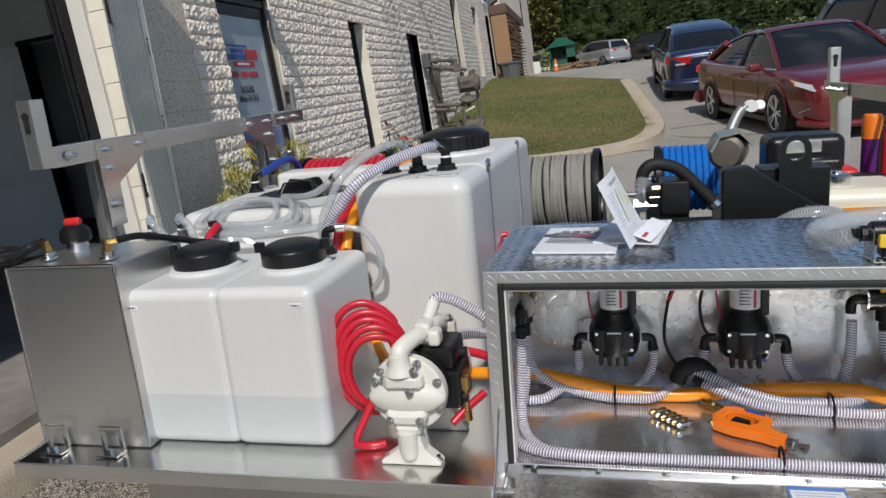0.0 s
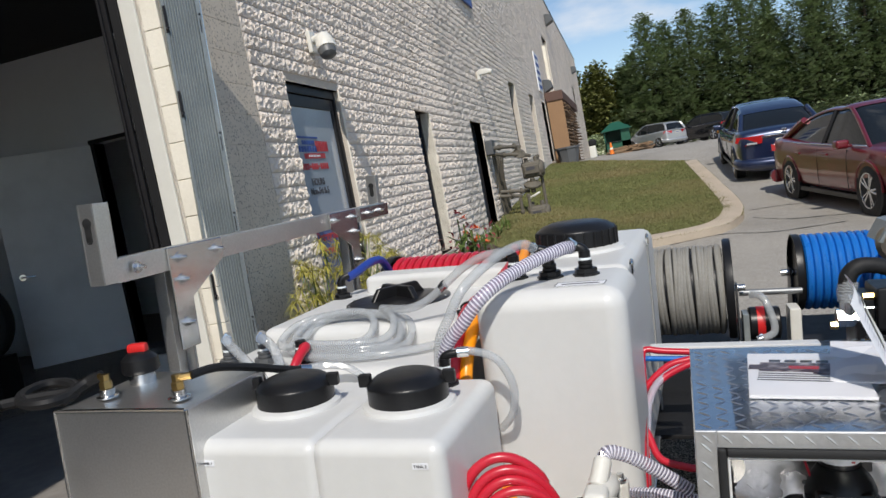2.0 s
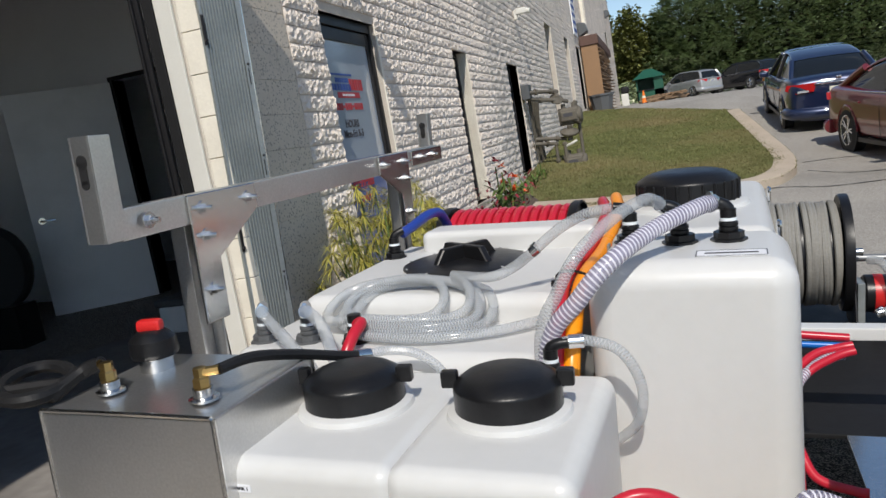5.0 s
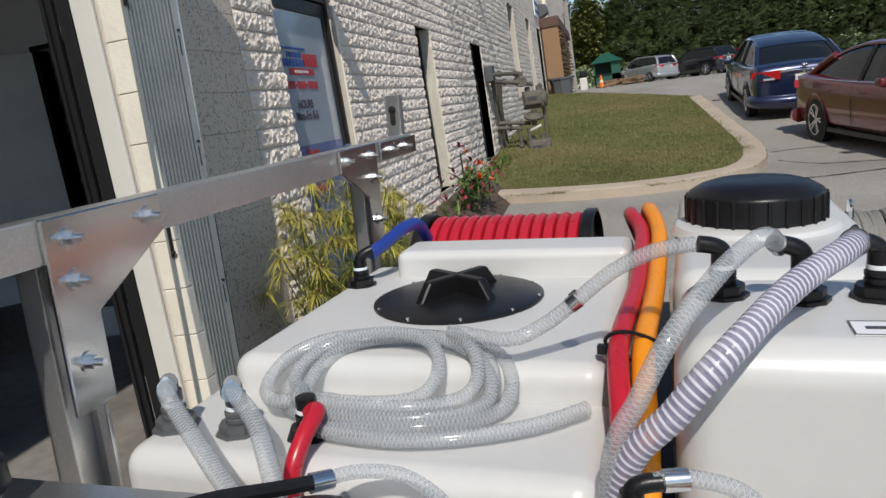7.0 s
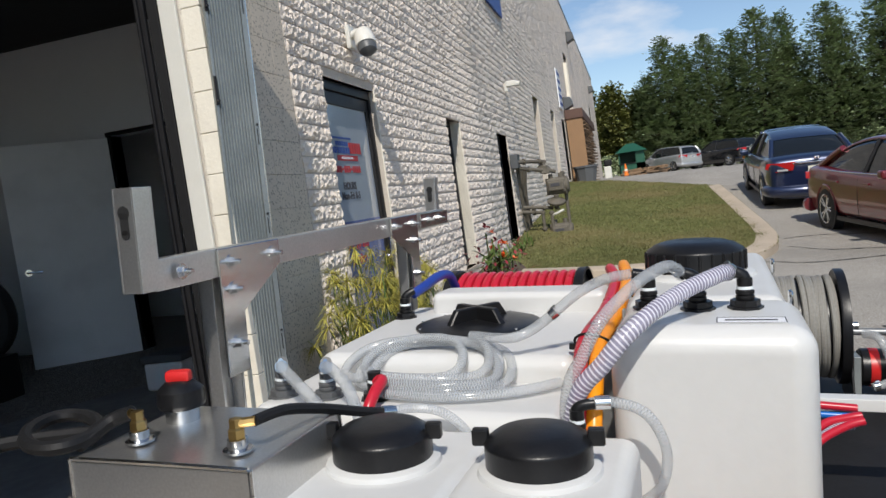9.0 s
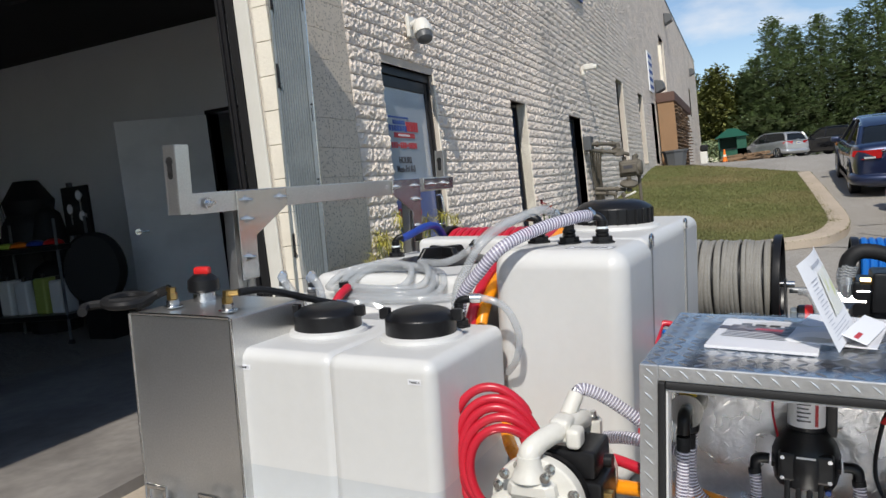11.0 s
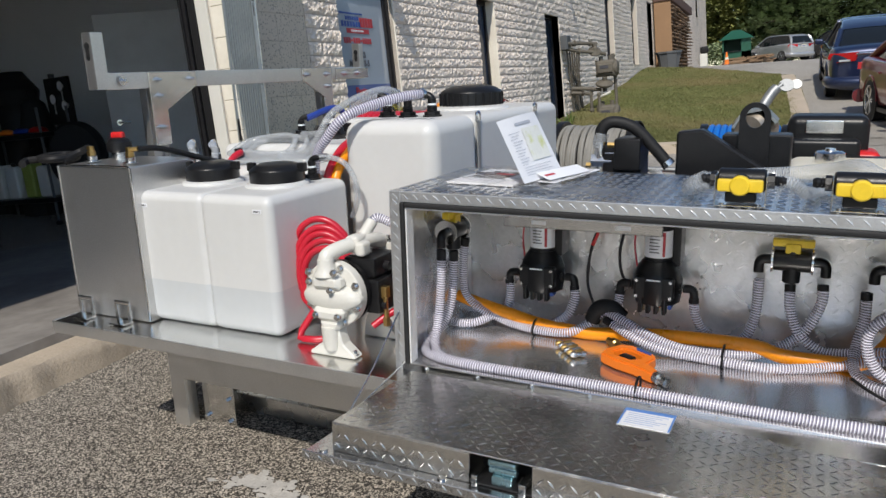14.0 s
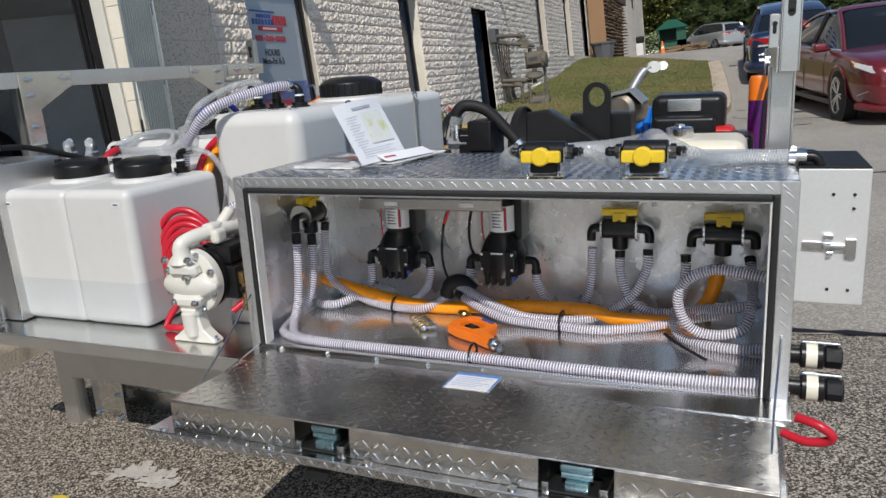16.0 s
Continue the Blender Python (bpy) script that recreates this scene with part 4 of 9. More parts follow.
solid("wall_partition", join(box(-16, PD[0], PY2, PY2 + 0.15, FZ, 6.0, 0), box(PD[1], WX - 0.24, PY2, PY2 + 0.15, FZ, 6.0, 0), box(PD[0], PD[1], PY2, PY2 + 0.15, FZ + 2.39, 6.0, 0)), "inwall", "plain grey painted partition wall in shade", "wall", kind="structure")
solid("wall_back", box(-16.2, -16, -6, PY2 + 0.15, FZ, 6.0, 0), "inwall", "grey back wall of the garage", "wall", kind="structure")
solid("wall_south", box(-16, WX - 0.24, -6.2, -6, FZ, 6.0, 0), "inwall", "grey side wall of the garage", "wall", kind="structure")
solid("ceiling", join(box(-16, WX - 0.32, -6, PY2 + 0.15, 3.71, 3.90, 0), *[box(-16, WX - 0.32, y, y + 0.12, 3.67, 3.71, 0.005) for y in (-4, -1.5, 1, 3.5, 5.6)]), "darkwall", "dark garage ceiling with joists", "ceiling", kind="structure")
solid("hall_behind", join(box(-8, -4.2, PY2 + 2, PY2 + 2.1, FZ, 3.2, 0), box(-8, -7.9, PY2 + 0.16, PY2 + 2, FZ, 3.2, 0), box(-4.3, -4.2, PY2 + 0.16, PY2 + 2, FZ, 3.2, 0), box(-8, -4.2, PY2 + 0.16, PY2 + 2.1, 3.2, 3.3, 0), box(-8, -4.2, PY2 + 0.16, PY2 + 2.1, FZ - 0.2, FZ, 0)), "inwall", "dark room behind the open inner door", "wall", kind="structure")
dfr = thing("door_3", (PD[0], PY2, FZ), "white inner door standing ajar, lever handle", "door", WORLD, kind="structure")
part("door_frame", join(box(PD[0] - 0.05, PD[0], PY2 - 0.03, PY2 + 0.16, FZ, FZ + 2.43), box(PD[1], PD[1] + 0.05, PY2 - 0.03, PY2 + 0.16, FZ, FZ + 2.43), box(PD[0], PD[1], PY2 - 0.03, PY2 + 0.16, FZ + 2.39, FZ + 2.43)), "frame_dark", dfr)
leafm = Matrix.Translation((PD[0] - 0.02, PY2 - 0.04, 0)) @ pose(0, 0, 0, 0, 0, 38)
part("door_leaf", moved(box(-1.03, 0, -0.045, 0, FZ + 0.08, FZ + 2.37, 0.004), leafm), "doorwhite", dfr)
part("lever_handle", moved(join(cyl((-0.93, -0.045, FZ + 1.08), (-0.93, -0.055, FZ + 1.08), 0.035, 16), tube([(-0.93, -0.055, FZ + 1.08), (-0.93, -0.09, FZ + 1.08), (-0.80, -0.095, FZ + 1.075)], 0.011, 8)), leafm), "steel", dfr)

# ---- the skid: deck and legs ----
deck = thing("skid_deck", (-0.3, 0.4, -0.05), "welded aluminium skid deck with folded skirts on short legs", "deck")
part("deck_plate", box(-1.295, 1.36, -0.085, 0.52, 0.505, 0.52, 0.003), "alu", deck)
part("deck_plate", box(-1.295, -0.110, 0.521, 1.19, 0.505, 0.52, 0.003), "alu", deck)
part("deck_plate", box(0.040, 1.36, 0.521, 1.19, 0.505, 0.52, 0.003), "alu", deck)
part("rear_tray", box(-1.295, 1.36, 1.191, 2.75, 0.505, 0.52, 0.003), "rubber", deck, "dark rear deck tray")
part("front_skirt", box(-1.295, 0.02, -0.090, -0.082, 0.482, 0.522, 0.003), "alu_dull", deck)
part("left_skirt", box(-1.301, -1.293, -0.085, 2.75, 0.482, 0.522, 0.003), "alu_dull", deck)
part("front_beam", box(-1.15, 0.05, 0.26, 0.30, 0.20, 0.504, 0.004), "alu_dull", deck)
part("tread_strip", box(-1.05, 0.20, 0.455, 0.50, 0.0, 0.075, 0.004), "plate", deck)
for u0, v0 in ((-1.225, 0.305), (1.10, 0.345), (-1.28, 1.8), (1.10, 1.8)):
    g = -0.05 if u0 < 0 else 0.035
    leg = part("leg", join(box(u0, u0 + 0.075, v0, v0 + 0.008, g, 0.504, 0.002, 1), box(u0, u0 + 0.008, v0 + 0.008, v0 + 0.10, g, 0.504, 0.002, 1), box(u0 + 0.067, u0 + 0.075, v0 + 0.008, v0 + 0.055, g, 0.504, 0.002, 1)), "alu_dull", deck)
    part("foot_plate", box(u0 + 0.105, u0 + 0.265, v0 + 0.055, v0 + 0.063, g, 0.504, 0.002, 1), "alu", leg)
    part("foot_bracket", box(u0 + 0.076, u0 + 0.265, v0 + 0.02, v0 + 0.054, g - 0.002, g + 0.006, 0.002, 1), "alu", leg)
    for ku, kz in ((0.125, 0.06), (0.235, 0.05), (0.235, 0.14), (0.135, 0.22)):
        part("bolt", cyl((u0 + ku, v0 + 0.054, g + kz), (u0 + ku, v0 + 0.042, g + kz), 0.009, 6), "steel", leg)



def bolt(at, way, parent, r=0.010, name="bolt"):
    """Hexagon head on a washer with a stub of thread."""
    a, w = Vector(at), Vector(way).normalized()
    return part(name, join(cyl(a, a + w * 0.003, r * 1.6, 14), cyl(a + w * 0.003, a + w * 0.012, r, 6), cyl(a + w * 0.012, a + w * 0.026, r * 0.55, 10)), "steel", parent)


# ---- left rack ----
rack = thing("ladder_rack", (-1.265, 1.0, 0.52), "aluminium side rack rail bolted to posts with gusset plates", "rack")
RU = -1.252
part("rail", join(box(RU - 0.012, RU, 0.228, 1.88, 1.272, 1.332, 0.003), box(RU - 0.04, RU - 0.012, 0.245, 1.88, 1.322, 1.332, 0.003)), "alu_dull", rack)
for v0, v1 in ((0.408, 0.486), (1.49, 1.56)):
    part("post", join(box(RU - 0.05, RU - 0.013, v0, v0 + 0.008, 0.52, 1.30, 0.002), box(RU - 0.05, RU - 0.042, v0, v1, 0.52, 1.30, 0.002), box(RU - 0.042, RU - 0.013, v1 - 0.008, v1, 0.52, 1.30, 0.002)), "alu_dull", rack)
for v0, d in ((0.408, 1), (1.56, -1)):
    part("gusset_plate", prism([(v0, 1.332), (v0 + d * 0.235, 1.332), (v0 + d * 0.235, 1.275), (v0 + d * 0.075, 1.19), (v0 + d * 0.075, 1.06), (v0, 1.06)], RU + 0.001, RU + 0.009, "x", 0.002), "alu", rack)
    for a, b in ((0.042, 1.301), (0.203, 1.302), (0.041, 1.243), (0.036, 1.128)):
        bolt((RU + 0.009, v0 + d * a, b), (1, 0, 0), rack)
part("rail_plate", box(RU + 0.001, RU + 0.007, 1.60, 1.90, 1.276, 1.328, 0.002), "alu", rack)
for v in (0.291, 1.68, 1.80):
    bolt((RU + 0.007, v, 1.302), (1, 0, 0), rack)


def upright(v0, u0, z0, z1, parent, deep=0.05):
    """A short hollow stop with a keyhole slot near its top."""
    w = 0.028
    pts = []
    for k in range(17):
        a = math.pi * k / 16
        pts.append((w / 2 * 0.55 * math.cos(a), z1 - 0.05 + 0.014 * math.sin(a)))
    body = join(box(u0, u0 + 0.004, v0, v0 + deep, z0, z1, 0.0015), box(u0 + 0.004, u0 + 0.043, v0, v0 + 0.005, z0, z1, 0.0015), box(u0 + 0.043, u0 + 0.047, v0, v0 + deep, z0, z1, 0.0015))
    up = part("upright", body, "alu_dull", parent)
    part("keyhole", join(box(u0 + 0.014, u0 + 0.032, v0 - 0.0015, v0 - 0.0005, z1 - 0.085, z1 - 0.045, 0), cyl((u0 + 0.023, v0 - 0.0015, z1 - 0.045), (u0 + 0.023, v0 - 0.0005, z1 - 0.045), 0.0125, 16), cyl((u0 + 0.023, v0 - 0.0015, z1 - 0.085), (u0 + 0.023, v0 - 0.0005, z1 - 0.085), 0.009, 16)), "seal", up)
    return up


upright(0.190, RU - 0.046, 1.275, 1.467, rack)
upright(1.885, RU - 0.078, 1.275, 1.455, rack, 0.035)

# ---- aluminium tank ----
alt = thing("aluminium_tank", (-1.10, 0.15, 0.52), "square welded aluminium fluid tank with brass ports on the deck", "tank")
part("body", box(-1.280, -0.940, 0.015, 0.30, 0.523, 1.036, 0.006), "alu_dull", alt)
for u, v in ((-1.280, 0.015), (-0.940, 0.015), (-0.940, 0.30)):
    part("weld_seam", tube([(u, v, 0.53), (u, v, 0.7), (u, v, 0.9), (u, v, 1.035)], 0.004, 6, 10), "steel", alt)
part("weld_seam", tube([(-1.277, 0.015, 1.036), (-1.1, 0.015, 1.037), (-0.943, 0.015, 1.036)], 0.004, 6, 10), "steel", alt)
for u in (-1.215, -1.035):
    b = part("tie_bracket", join(box(u - 0.035, u + 0.035, -0.045, -0.004, 0.523, 0.528, 0.002), box(u - 0.035, u - 0.022, -0.012, -0.004, 0.528, 0.585, 0.002), box(u + 0.022, u + 0.035, -0.012, -0.004, 0.528, 0.585, 0.002), box(u - 0.035, u + 0.035, -0.012, -0.004, 0.583, 0.597, 0.003)), "steel", alt)
    part("bolt", cyl((u, -0.024, 0.528), (u, -0.024, 0.540), 0.008, 6), "steel", b)
neck = part("filler_neck", lathe([(0.045, 1.04), (0.045, 1.046), (0.030, 1.048), (0.030, 1.075), (0.033, 1.078), (0.033, 1.085), (0, 1.085)], (-1.215, 0.215, -0.014)), "steel", alt)
part("filler_cap", lathe([(0.030, 1.072), (0.041, 1.076), (0.044, 1.084), (0.042, 1.108), (0.034, 1.116), (0.024, 1.124), (0, 1.126)], (-1.215, 0.215, -0.014), seg=10), "black", neck, "black vented filler cap")
part("red_knob", moved(box(-0.024, 0.024, -0.012, 0.012, 1.120, 1.144, 0.008), Matrix.Translation((-1.215, 0.215, -0.014)) @ pose(0, 0, 0, 0, 0, 15)), "redpaint", neck, "red locking lever")
for u, v in ((-1.205, 0.092), (-1.000, 0.075)):
    p = part("port_boss", lathe([(0.024, 1.04), (0.024, 1.044), (0.016, 1.046), (0.016, 1.06), (0, 1.06)], (u, v, 0)), "steel", alt)
    part("brass_fitting", join(lathe([(0.012, 1.06), (0.014, 1.062), (0.014, 1.075), (0.011, 1.078), (0.011, 1.092), (0, 1.094)], (u, v, 0), seg=6), cyl((u, v, 1.084), (u + (0.03 if u > -1.2 else -0.03), v + 0.01, 1.086), 0.008, 8)), "brass", p, "brass elbow")
ring = [(-1.365 + 0.072 * math.cos(a) - 0.05 * math.sin(a), 0.085 + 0.085 * math.sin(a), 1.052 + 0.006 * a / 6.3) for a in [-0.6 + 0.45 * k for k in range(16)]]
solid("breather_hose", tube([(-1.225, 0.102, 1.086), (-1.265, 0.095, 1.072)] + ring + [(-1.43, 0.02, 1.050), (-1.40, -0.03, 1.042)], 0.0125, 8, 4), "rubber", "coiled black rubber breather hose beside the metal tank", "hose", SKID, base=(-1.26, 0.13, 1.05))
bh = thing("vent_hose", (-0.9, 0.2, 1.0), "black vent hose joined to clear tubing over the white tanks", "hose")
part("black_length", tube([(-0.972, 0.085, 1.086), (-0.962, 0.16, 1.080), (-0.945, 0.26, 1.050), (-0.915, 0.34, 1.020), (-0.890, 0.39, 1.003)], 0.0095, 8, 8), "rubber", bh)
part("clamp", cyl((-0.893, 0.383, 1.005), (-0.876, 0.405, 1.000), 0.0125, 14), "steel", bh)
part("clear_length", tube([(-0.882, 0.398, 1.002), (-0.85, 0.42, 1.003), (-0.80, 0.435, 0.995), (-0.76, 0.44, 0.97), (-0.735, 0.445, 0.935)], 0.0095, 8, 8), "braid", bh)

# ---- twin white tanks ----
BODY = 0.955


def screw_cap(u, v, z, r, h, parent, lugs=2, ribs=0):
    """Black screw lid with a crown, and lugs or ribs round its rim."""
    cap = part("cap", lathe([(r * 0.97, z), (r, z + 0.004), (r, z + h * 0.62), (r * 0.97, z + h * 0.72), (r * 0.80, z + h * 0.88), (r * 0.60, z + h * 0.97), (0.0, z + h)], (u, v, 0), seg=48), "black", parent, "black screw cap")
    for k in range(lugs):
        a = math.pi * k + 0.12
        x, y = u + (r + 0.004) * math.cos(a), v + (r + 0.004) * math.sin(a)
        part("cap_lug", join(moved(box(-0.012, 0.016, -0.010, 0.010, z + h * 0.55, z + h * 0.98, 0.004), Matrix.Translation((x, y, 0)) @ pose(0, 0, 0, 0, 0, math.degrees(a)))), "black", cap)
    for k in range(ribs):
        a = 2 * math.pi * k / ribs
        x, y = u + r * math.cos(a), v + r * math.sin(a)
        part("rib", moved(box(-0.004, 0.004, -0.0035, 0.0035, z + 0.004, z + h * 0.66, 0.002, 1), Matrix.Translation((x, y, 0)) @ pose(0, 0, 0, 0, 0, math.degrees(a))), "black", cap)
    return cap


for k, (u0, u1) in enumerate(((-0.972, -0.681), (-0.699, -0.420))):
    tk = thing("small_tank", ((u0 + u1) / 2, 0.24, 0.52), "translucent white plastic tank with black cap, lower part filled" if k == 0 else "translucent white plastic tank with black cap and side fitting", "tank", group="twin tanks")
    for nm, keep in (("body", 1), ("filled_part", -1)):
        half = box(u0, u1, 0.045, 0.455, 0.523, BODY, 0.030, 4)
        bmesh.ops.bisect_plane(half, geom=half.verts[:] + half.edges[:] + half.faces[:], plane_co=(0, 0, 0.668), plane_no=(0, 0, 1), clear_inner=keep > 0, clear_outer=keep < 0)
        part(nm, half, "poly" if keep > 0 else "liquid", tk, "" if keep > 0 else "lower part darkened by the liquid inside")
    um = (u0 + u1) / 2 - (0.017 if k == 0 else 0.007)
    part("neck", lathe([(0.105, BODY - 0.006), (0.100, BODY + 0.008), (0.084, BODY + 0.014), (0.084, BODY + 0.018), (0, BODY + 0.018)], (um, 0.27, 0), seg=40), "poly", tk)
    screw_cap(um, 0.27, BODY + 0.006, 0.088, 0.066, tk)
    part("name_tag", box(u0 + 0.022 if k == 0 else u1 - 0.062, u0 + 0.055 if k == 0 else u1 - 0.030, 0.0435, 0.0448, 0.905, 0.917, 0), "paper", tk)
    words("TANK %d" % (k + 1), ((u0 + 0.0385 if k == 0 else u1 - 0.046), 0.0430, 0.911), 0.0075, "ink", tk, pose(0, 0, 0, 90, 0, 0))


def bulkhead(u, v, z, parent, band="tape_white", r=0.030, colour="black", elbow=None):
    """Threaded tank fitting: flange nut, ribbed neck, tape band, and an elbow that points along the given way."""
    f = part("bulkhead_fitting", join(lathe([(r * 1.15, z), (r * 1.15, z + 0.005), (r * 0.95, z + 0.006), (r * 0.95, z + 0.018), (0, z + 0.018)], (u, v, 0), seg=8),
             lathe([(r * 0.55, z + 0.018), (r * 0.6, z + 0.020), (r * 0.6, z + 0.026), (r * 0.52, z + 0.028), (r * 0.6, z + 0.030), (r * 0.6, z + 0.036), (r * 0.5, z + 0.038), (r * 0.5, z + 0.062), (0, z + 0.064)], (u, v, 0), seg=18)), colour, parent)
    if band:
        part("thread_tape", cyl((u, v, z + 0.039), (u, v, z + 0.045), r * 0.53, 18), band, f)
    if elbow:
        w = Vector(elbow).normalized()
        part("elbow", join(tube([(u, v, z + 0.045), (u, v, z + 0.062), Vector((u, v, z + 0.070)) + w * 0.012, Vector((u, v, z + 0.072)) + w * 0.032], r * 0.40, 10, 6)), colour, f)
    return f


tank2 = [o for o in scene.objects if o.name == "small_tank.001"][0]
bulkhead(-0.522, 0.395, BODY, tank2, r=0.026, elbow=(1, 0.2, 0))
solid("overflow_tube", tube([(-0.50, 0.40, 1.028), (-0.46, 0.41, 1.028), (-0.405, 0.42, 1.005), (-0.375, 0.43, 0.94), (-0.385, 0.44, 0.87), (-0.425, 0.47, 0.82)], 0.0095, 10, 8), "braid", "short clear overflow tube curling from the tank fitting", "hose", SKID, base=(-0.5, 0.4, 1.02))
part("clamp", cyl((-0.49, 0.401, 1.028), (-0.465, 0.408, 1.028), 0.0125, 14), "steel", tank2)

# ---- tall tank with two lobes ----
FRAME[0] = TANKF
tt = thing("tall_tank", (-0.36, 1.2, 0.52), "tall translucent white plastic tank with black cap, held by metal straps", "tank")
TZ = 1.132
M["strap_grey"] = mat("grey_strap", (0.34, 0.335, 0.32), 0.55, 0.25, vary=0.2, scale=14)
part("front_lobe", box(-0.505, -0.142, 0.528, 0.858, 0.523, TZ, 0.050, 6), "poly", tt)
part("rear_lobe", box(-0.512, -0.162, 0.872, 1.74, 0.523, TZ - 0.004, 0.040, 5), "poly", tt)
part("cap_collar", lathe([(0.16, TZ - 0.012), (0.15, TZ + 0.004), (0.128, TZ + 0.012), (0, TZ + 0.012)], (-0.362, 1.25, 0), seg=48), "poly", tt)
screw_cap(-0.362, 1.25, TZ + 0.006, 0.128, 0.085, tt, 0, 26)
for v in (0.890, 1.44):
    part("strap", box(-0.162, -0.157, v - 0.013, v + 0.013, 0.522, TZ - 0.025, 0.002), "strap_grey", tt)
    part("strap", box(-0.517, -0.512, v - 0.013, v + 0.013, 0.522, TZ - 0.03, 0.002), "strap_grey", tt)
    part("strap_hook", tube([(-0.159, v - 0.013, TZ - 0.03), (-0.159, v - 0.011, TZ + 0.0), (-0.159, v + 0.011, TZ + 0.0), (-0.159, v + 0.013, TZ - 0.03)], 0.005, 6), "alu", tt)
bulkhead(-0.442, 0.735, TZ, tt, elbow=(-1, -0.2, 0.1))
bulkhead(-0.345, 0.715, TZ, tt, band=None, elbow=(-0.9, -0.1, 0.15))
bulkhead(-0.255, 0.727, TZ, tt, elbow=(-1, -0.1, 0.15))
lab = part("type_label", box(-0.31, -0.19, 0.575, 0.625, TZ + 0.0005, TZ + 0.0015, 0), "paper", tt)
part("label_border", join(box(-0.31, -0.19, 0.575, 0.577, TZ + 0.0016, TZ + 0.002, 0), box(-0.31, -0.19, 0.623, 0.625, TZ + 0.0016, TZ + 0.002, 0), box(-0.31, -0.308, 0.575, 0.625, TZ + 0.0016, TZ + 0.002, 0), box(-0.192, -0.19, 0.575, 0.625, TZ + 0.0016, TZ + 0.002, 0), box(-0.295, -0.205, 0.595, 0.605, TZ + 0.0016, TZ + 0.002, 0)), "ink", lab)

# ---- low broad tank ----
lt = thing("low_tank", (-0.95, 0.9, 0.52), "low broad white plastic tank with stepped top and black hatch", "tank")
part("body", box(-1.292, -0.585, 0.478, 1.37, 0.523, 0.972, 0.038, 5), "poly", lt)
part("raised_top", box(-1.240, -0.60, 0.705, 1.36, 0.90, 1.032, 0.034, 5), "poly", lt)
part("rear_ridge", box(-1.13, -0.603, 1.225, 1.365, 0.98, 1.092, 0.022, 3), "poly", lt)
hatch = part("hatch_flange", lathe([(0.172, 1.030), (0.172, 1.036), (0.160, 1.040), (0.112, 1.046), (0, 1.050)], (-0.93, 1.06, 0), seg=48), "black", lt)
part("hatch_handle", join(*[moved(prism([(-0.104, 1.044), (-0.076, 1.084), (0.076, 1.084), (0.104, 1.044)], -0.0105, 0.0105, "y", 0.003), Matrix.Translation((-0.93, 1.06, 0)) @ pose(0, 0, 0, 0, 0, a)) for a in (-32, 58)]), "black", hatch)
for k in range(10):
    a = 2 * math.pi * k / 10
    part("screw", cyl((-0.93 + 0.164 * math.cos(a), 1.06 + 0.164 * math.sin(a), 1.036), (-0.93 + 0.164 * math.cos(a), 1.06 + 0.164 * math.sin(a), 1.041), 0.004, 8), "steel", hatch)
bulkhead(-1.190, 1.165, 1.030, lt, elbow=(0.9, 0.5, 0.3))
bulkhead(-1.245, 0.565, 0.970, lt, colour="grey_plastic", r=0.032, elbow=(0.5, -0.6, 0.4))
bulkhead(-1.130, 0.565, 0.970, lt, colour="grey_plastic", r=0.032, elbow=(0.4, -0.6, 0.4))
bulkhead(-1.012, 0.565, 0.970, lt, r=0.030)
solid("blue_hose", tube([(-1.170, 1.18, 1.100), (-1.150, 1.22, 1.114), (-1.130, 1.30, 1.135), (-1.120, 1.37, 1.130), (-1.12, 1.43, 1.08)], 0.0150, 10, 6), "darkblue", "short blue rubber hose from the rear tank fitting", "hose", TANKF, base=(-1.165, 1.215, 1.1))


def hose(name, pts, r, material, label, clamps=(), seg=12, res=8):
    """A hose with hose clamps at the given shares of its length."""
    h = thing(name, pts[0], label, "hose")
    part("hose_length", tube(pts, r, seg, res), material, h)
    line = curve_points(pts, res)
    for c in clamps:
        i = min(len(line) - 2, int(c * (len(line) - 1)))
        d = (line[i + 1] - line[i]).normalized() * 0.008
        part("clamp", join(cyl(line[i] - d, line[i] + d, r * 1.12, 16), cyl(line[i] + Vector((0, 0, r * 1.1)) - d * 0.8, line[i] + Vector((0, 0, r * 1.1)) + d * 0.8, 0.005, 8)), "steel", h)
    return h


hose("drain_hose", [(-1.232, 0.545, 1.045), (-1.205, 0.51, 1.050), (-1.140, 0.46, 1.032), (-1.062, 0.405, 1.005), (-1.005, 0.365, 0.985), (-0.965, 0.34, 0.93)], 0.013, "braid", "clear braided hose dropping from a grey tank fitting", (0.04,))
hose("drain_hose", [(-1.118, 0.54, 1.045), (-1.092, 0.515, 1.052), (-1.035, 0.47, 1.036), (-0.990, 0.42, 1.010), (-0.957, 0.38, 0.985), (-0.938, 0.355, 0.93)], 0.013, "braid", "clear braided hose dropping from a grey tank fitting", (0.04,))
hose("red_supply_hose", [(-1.005, 0.56, 1.012), (-0.985, 0.545, 1.018), (-0.985, 0.50, 1.0), (-0.99, 0.465, 0.95), (-0.99, 0.46, 0.82)], 0.0125, "red", "short red hose from the tank fitting")
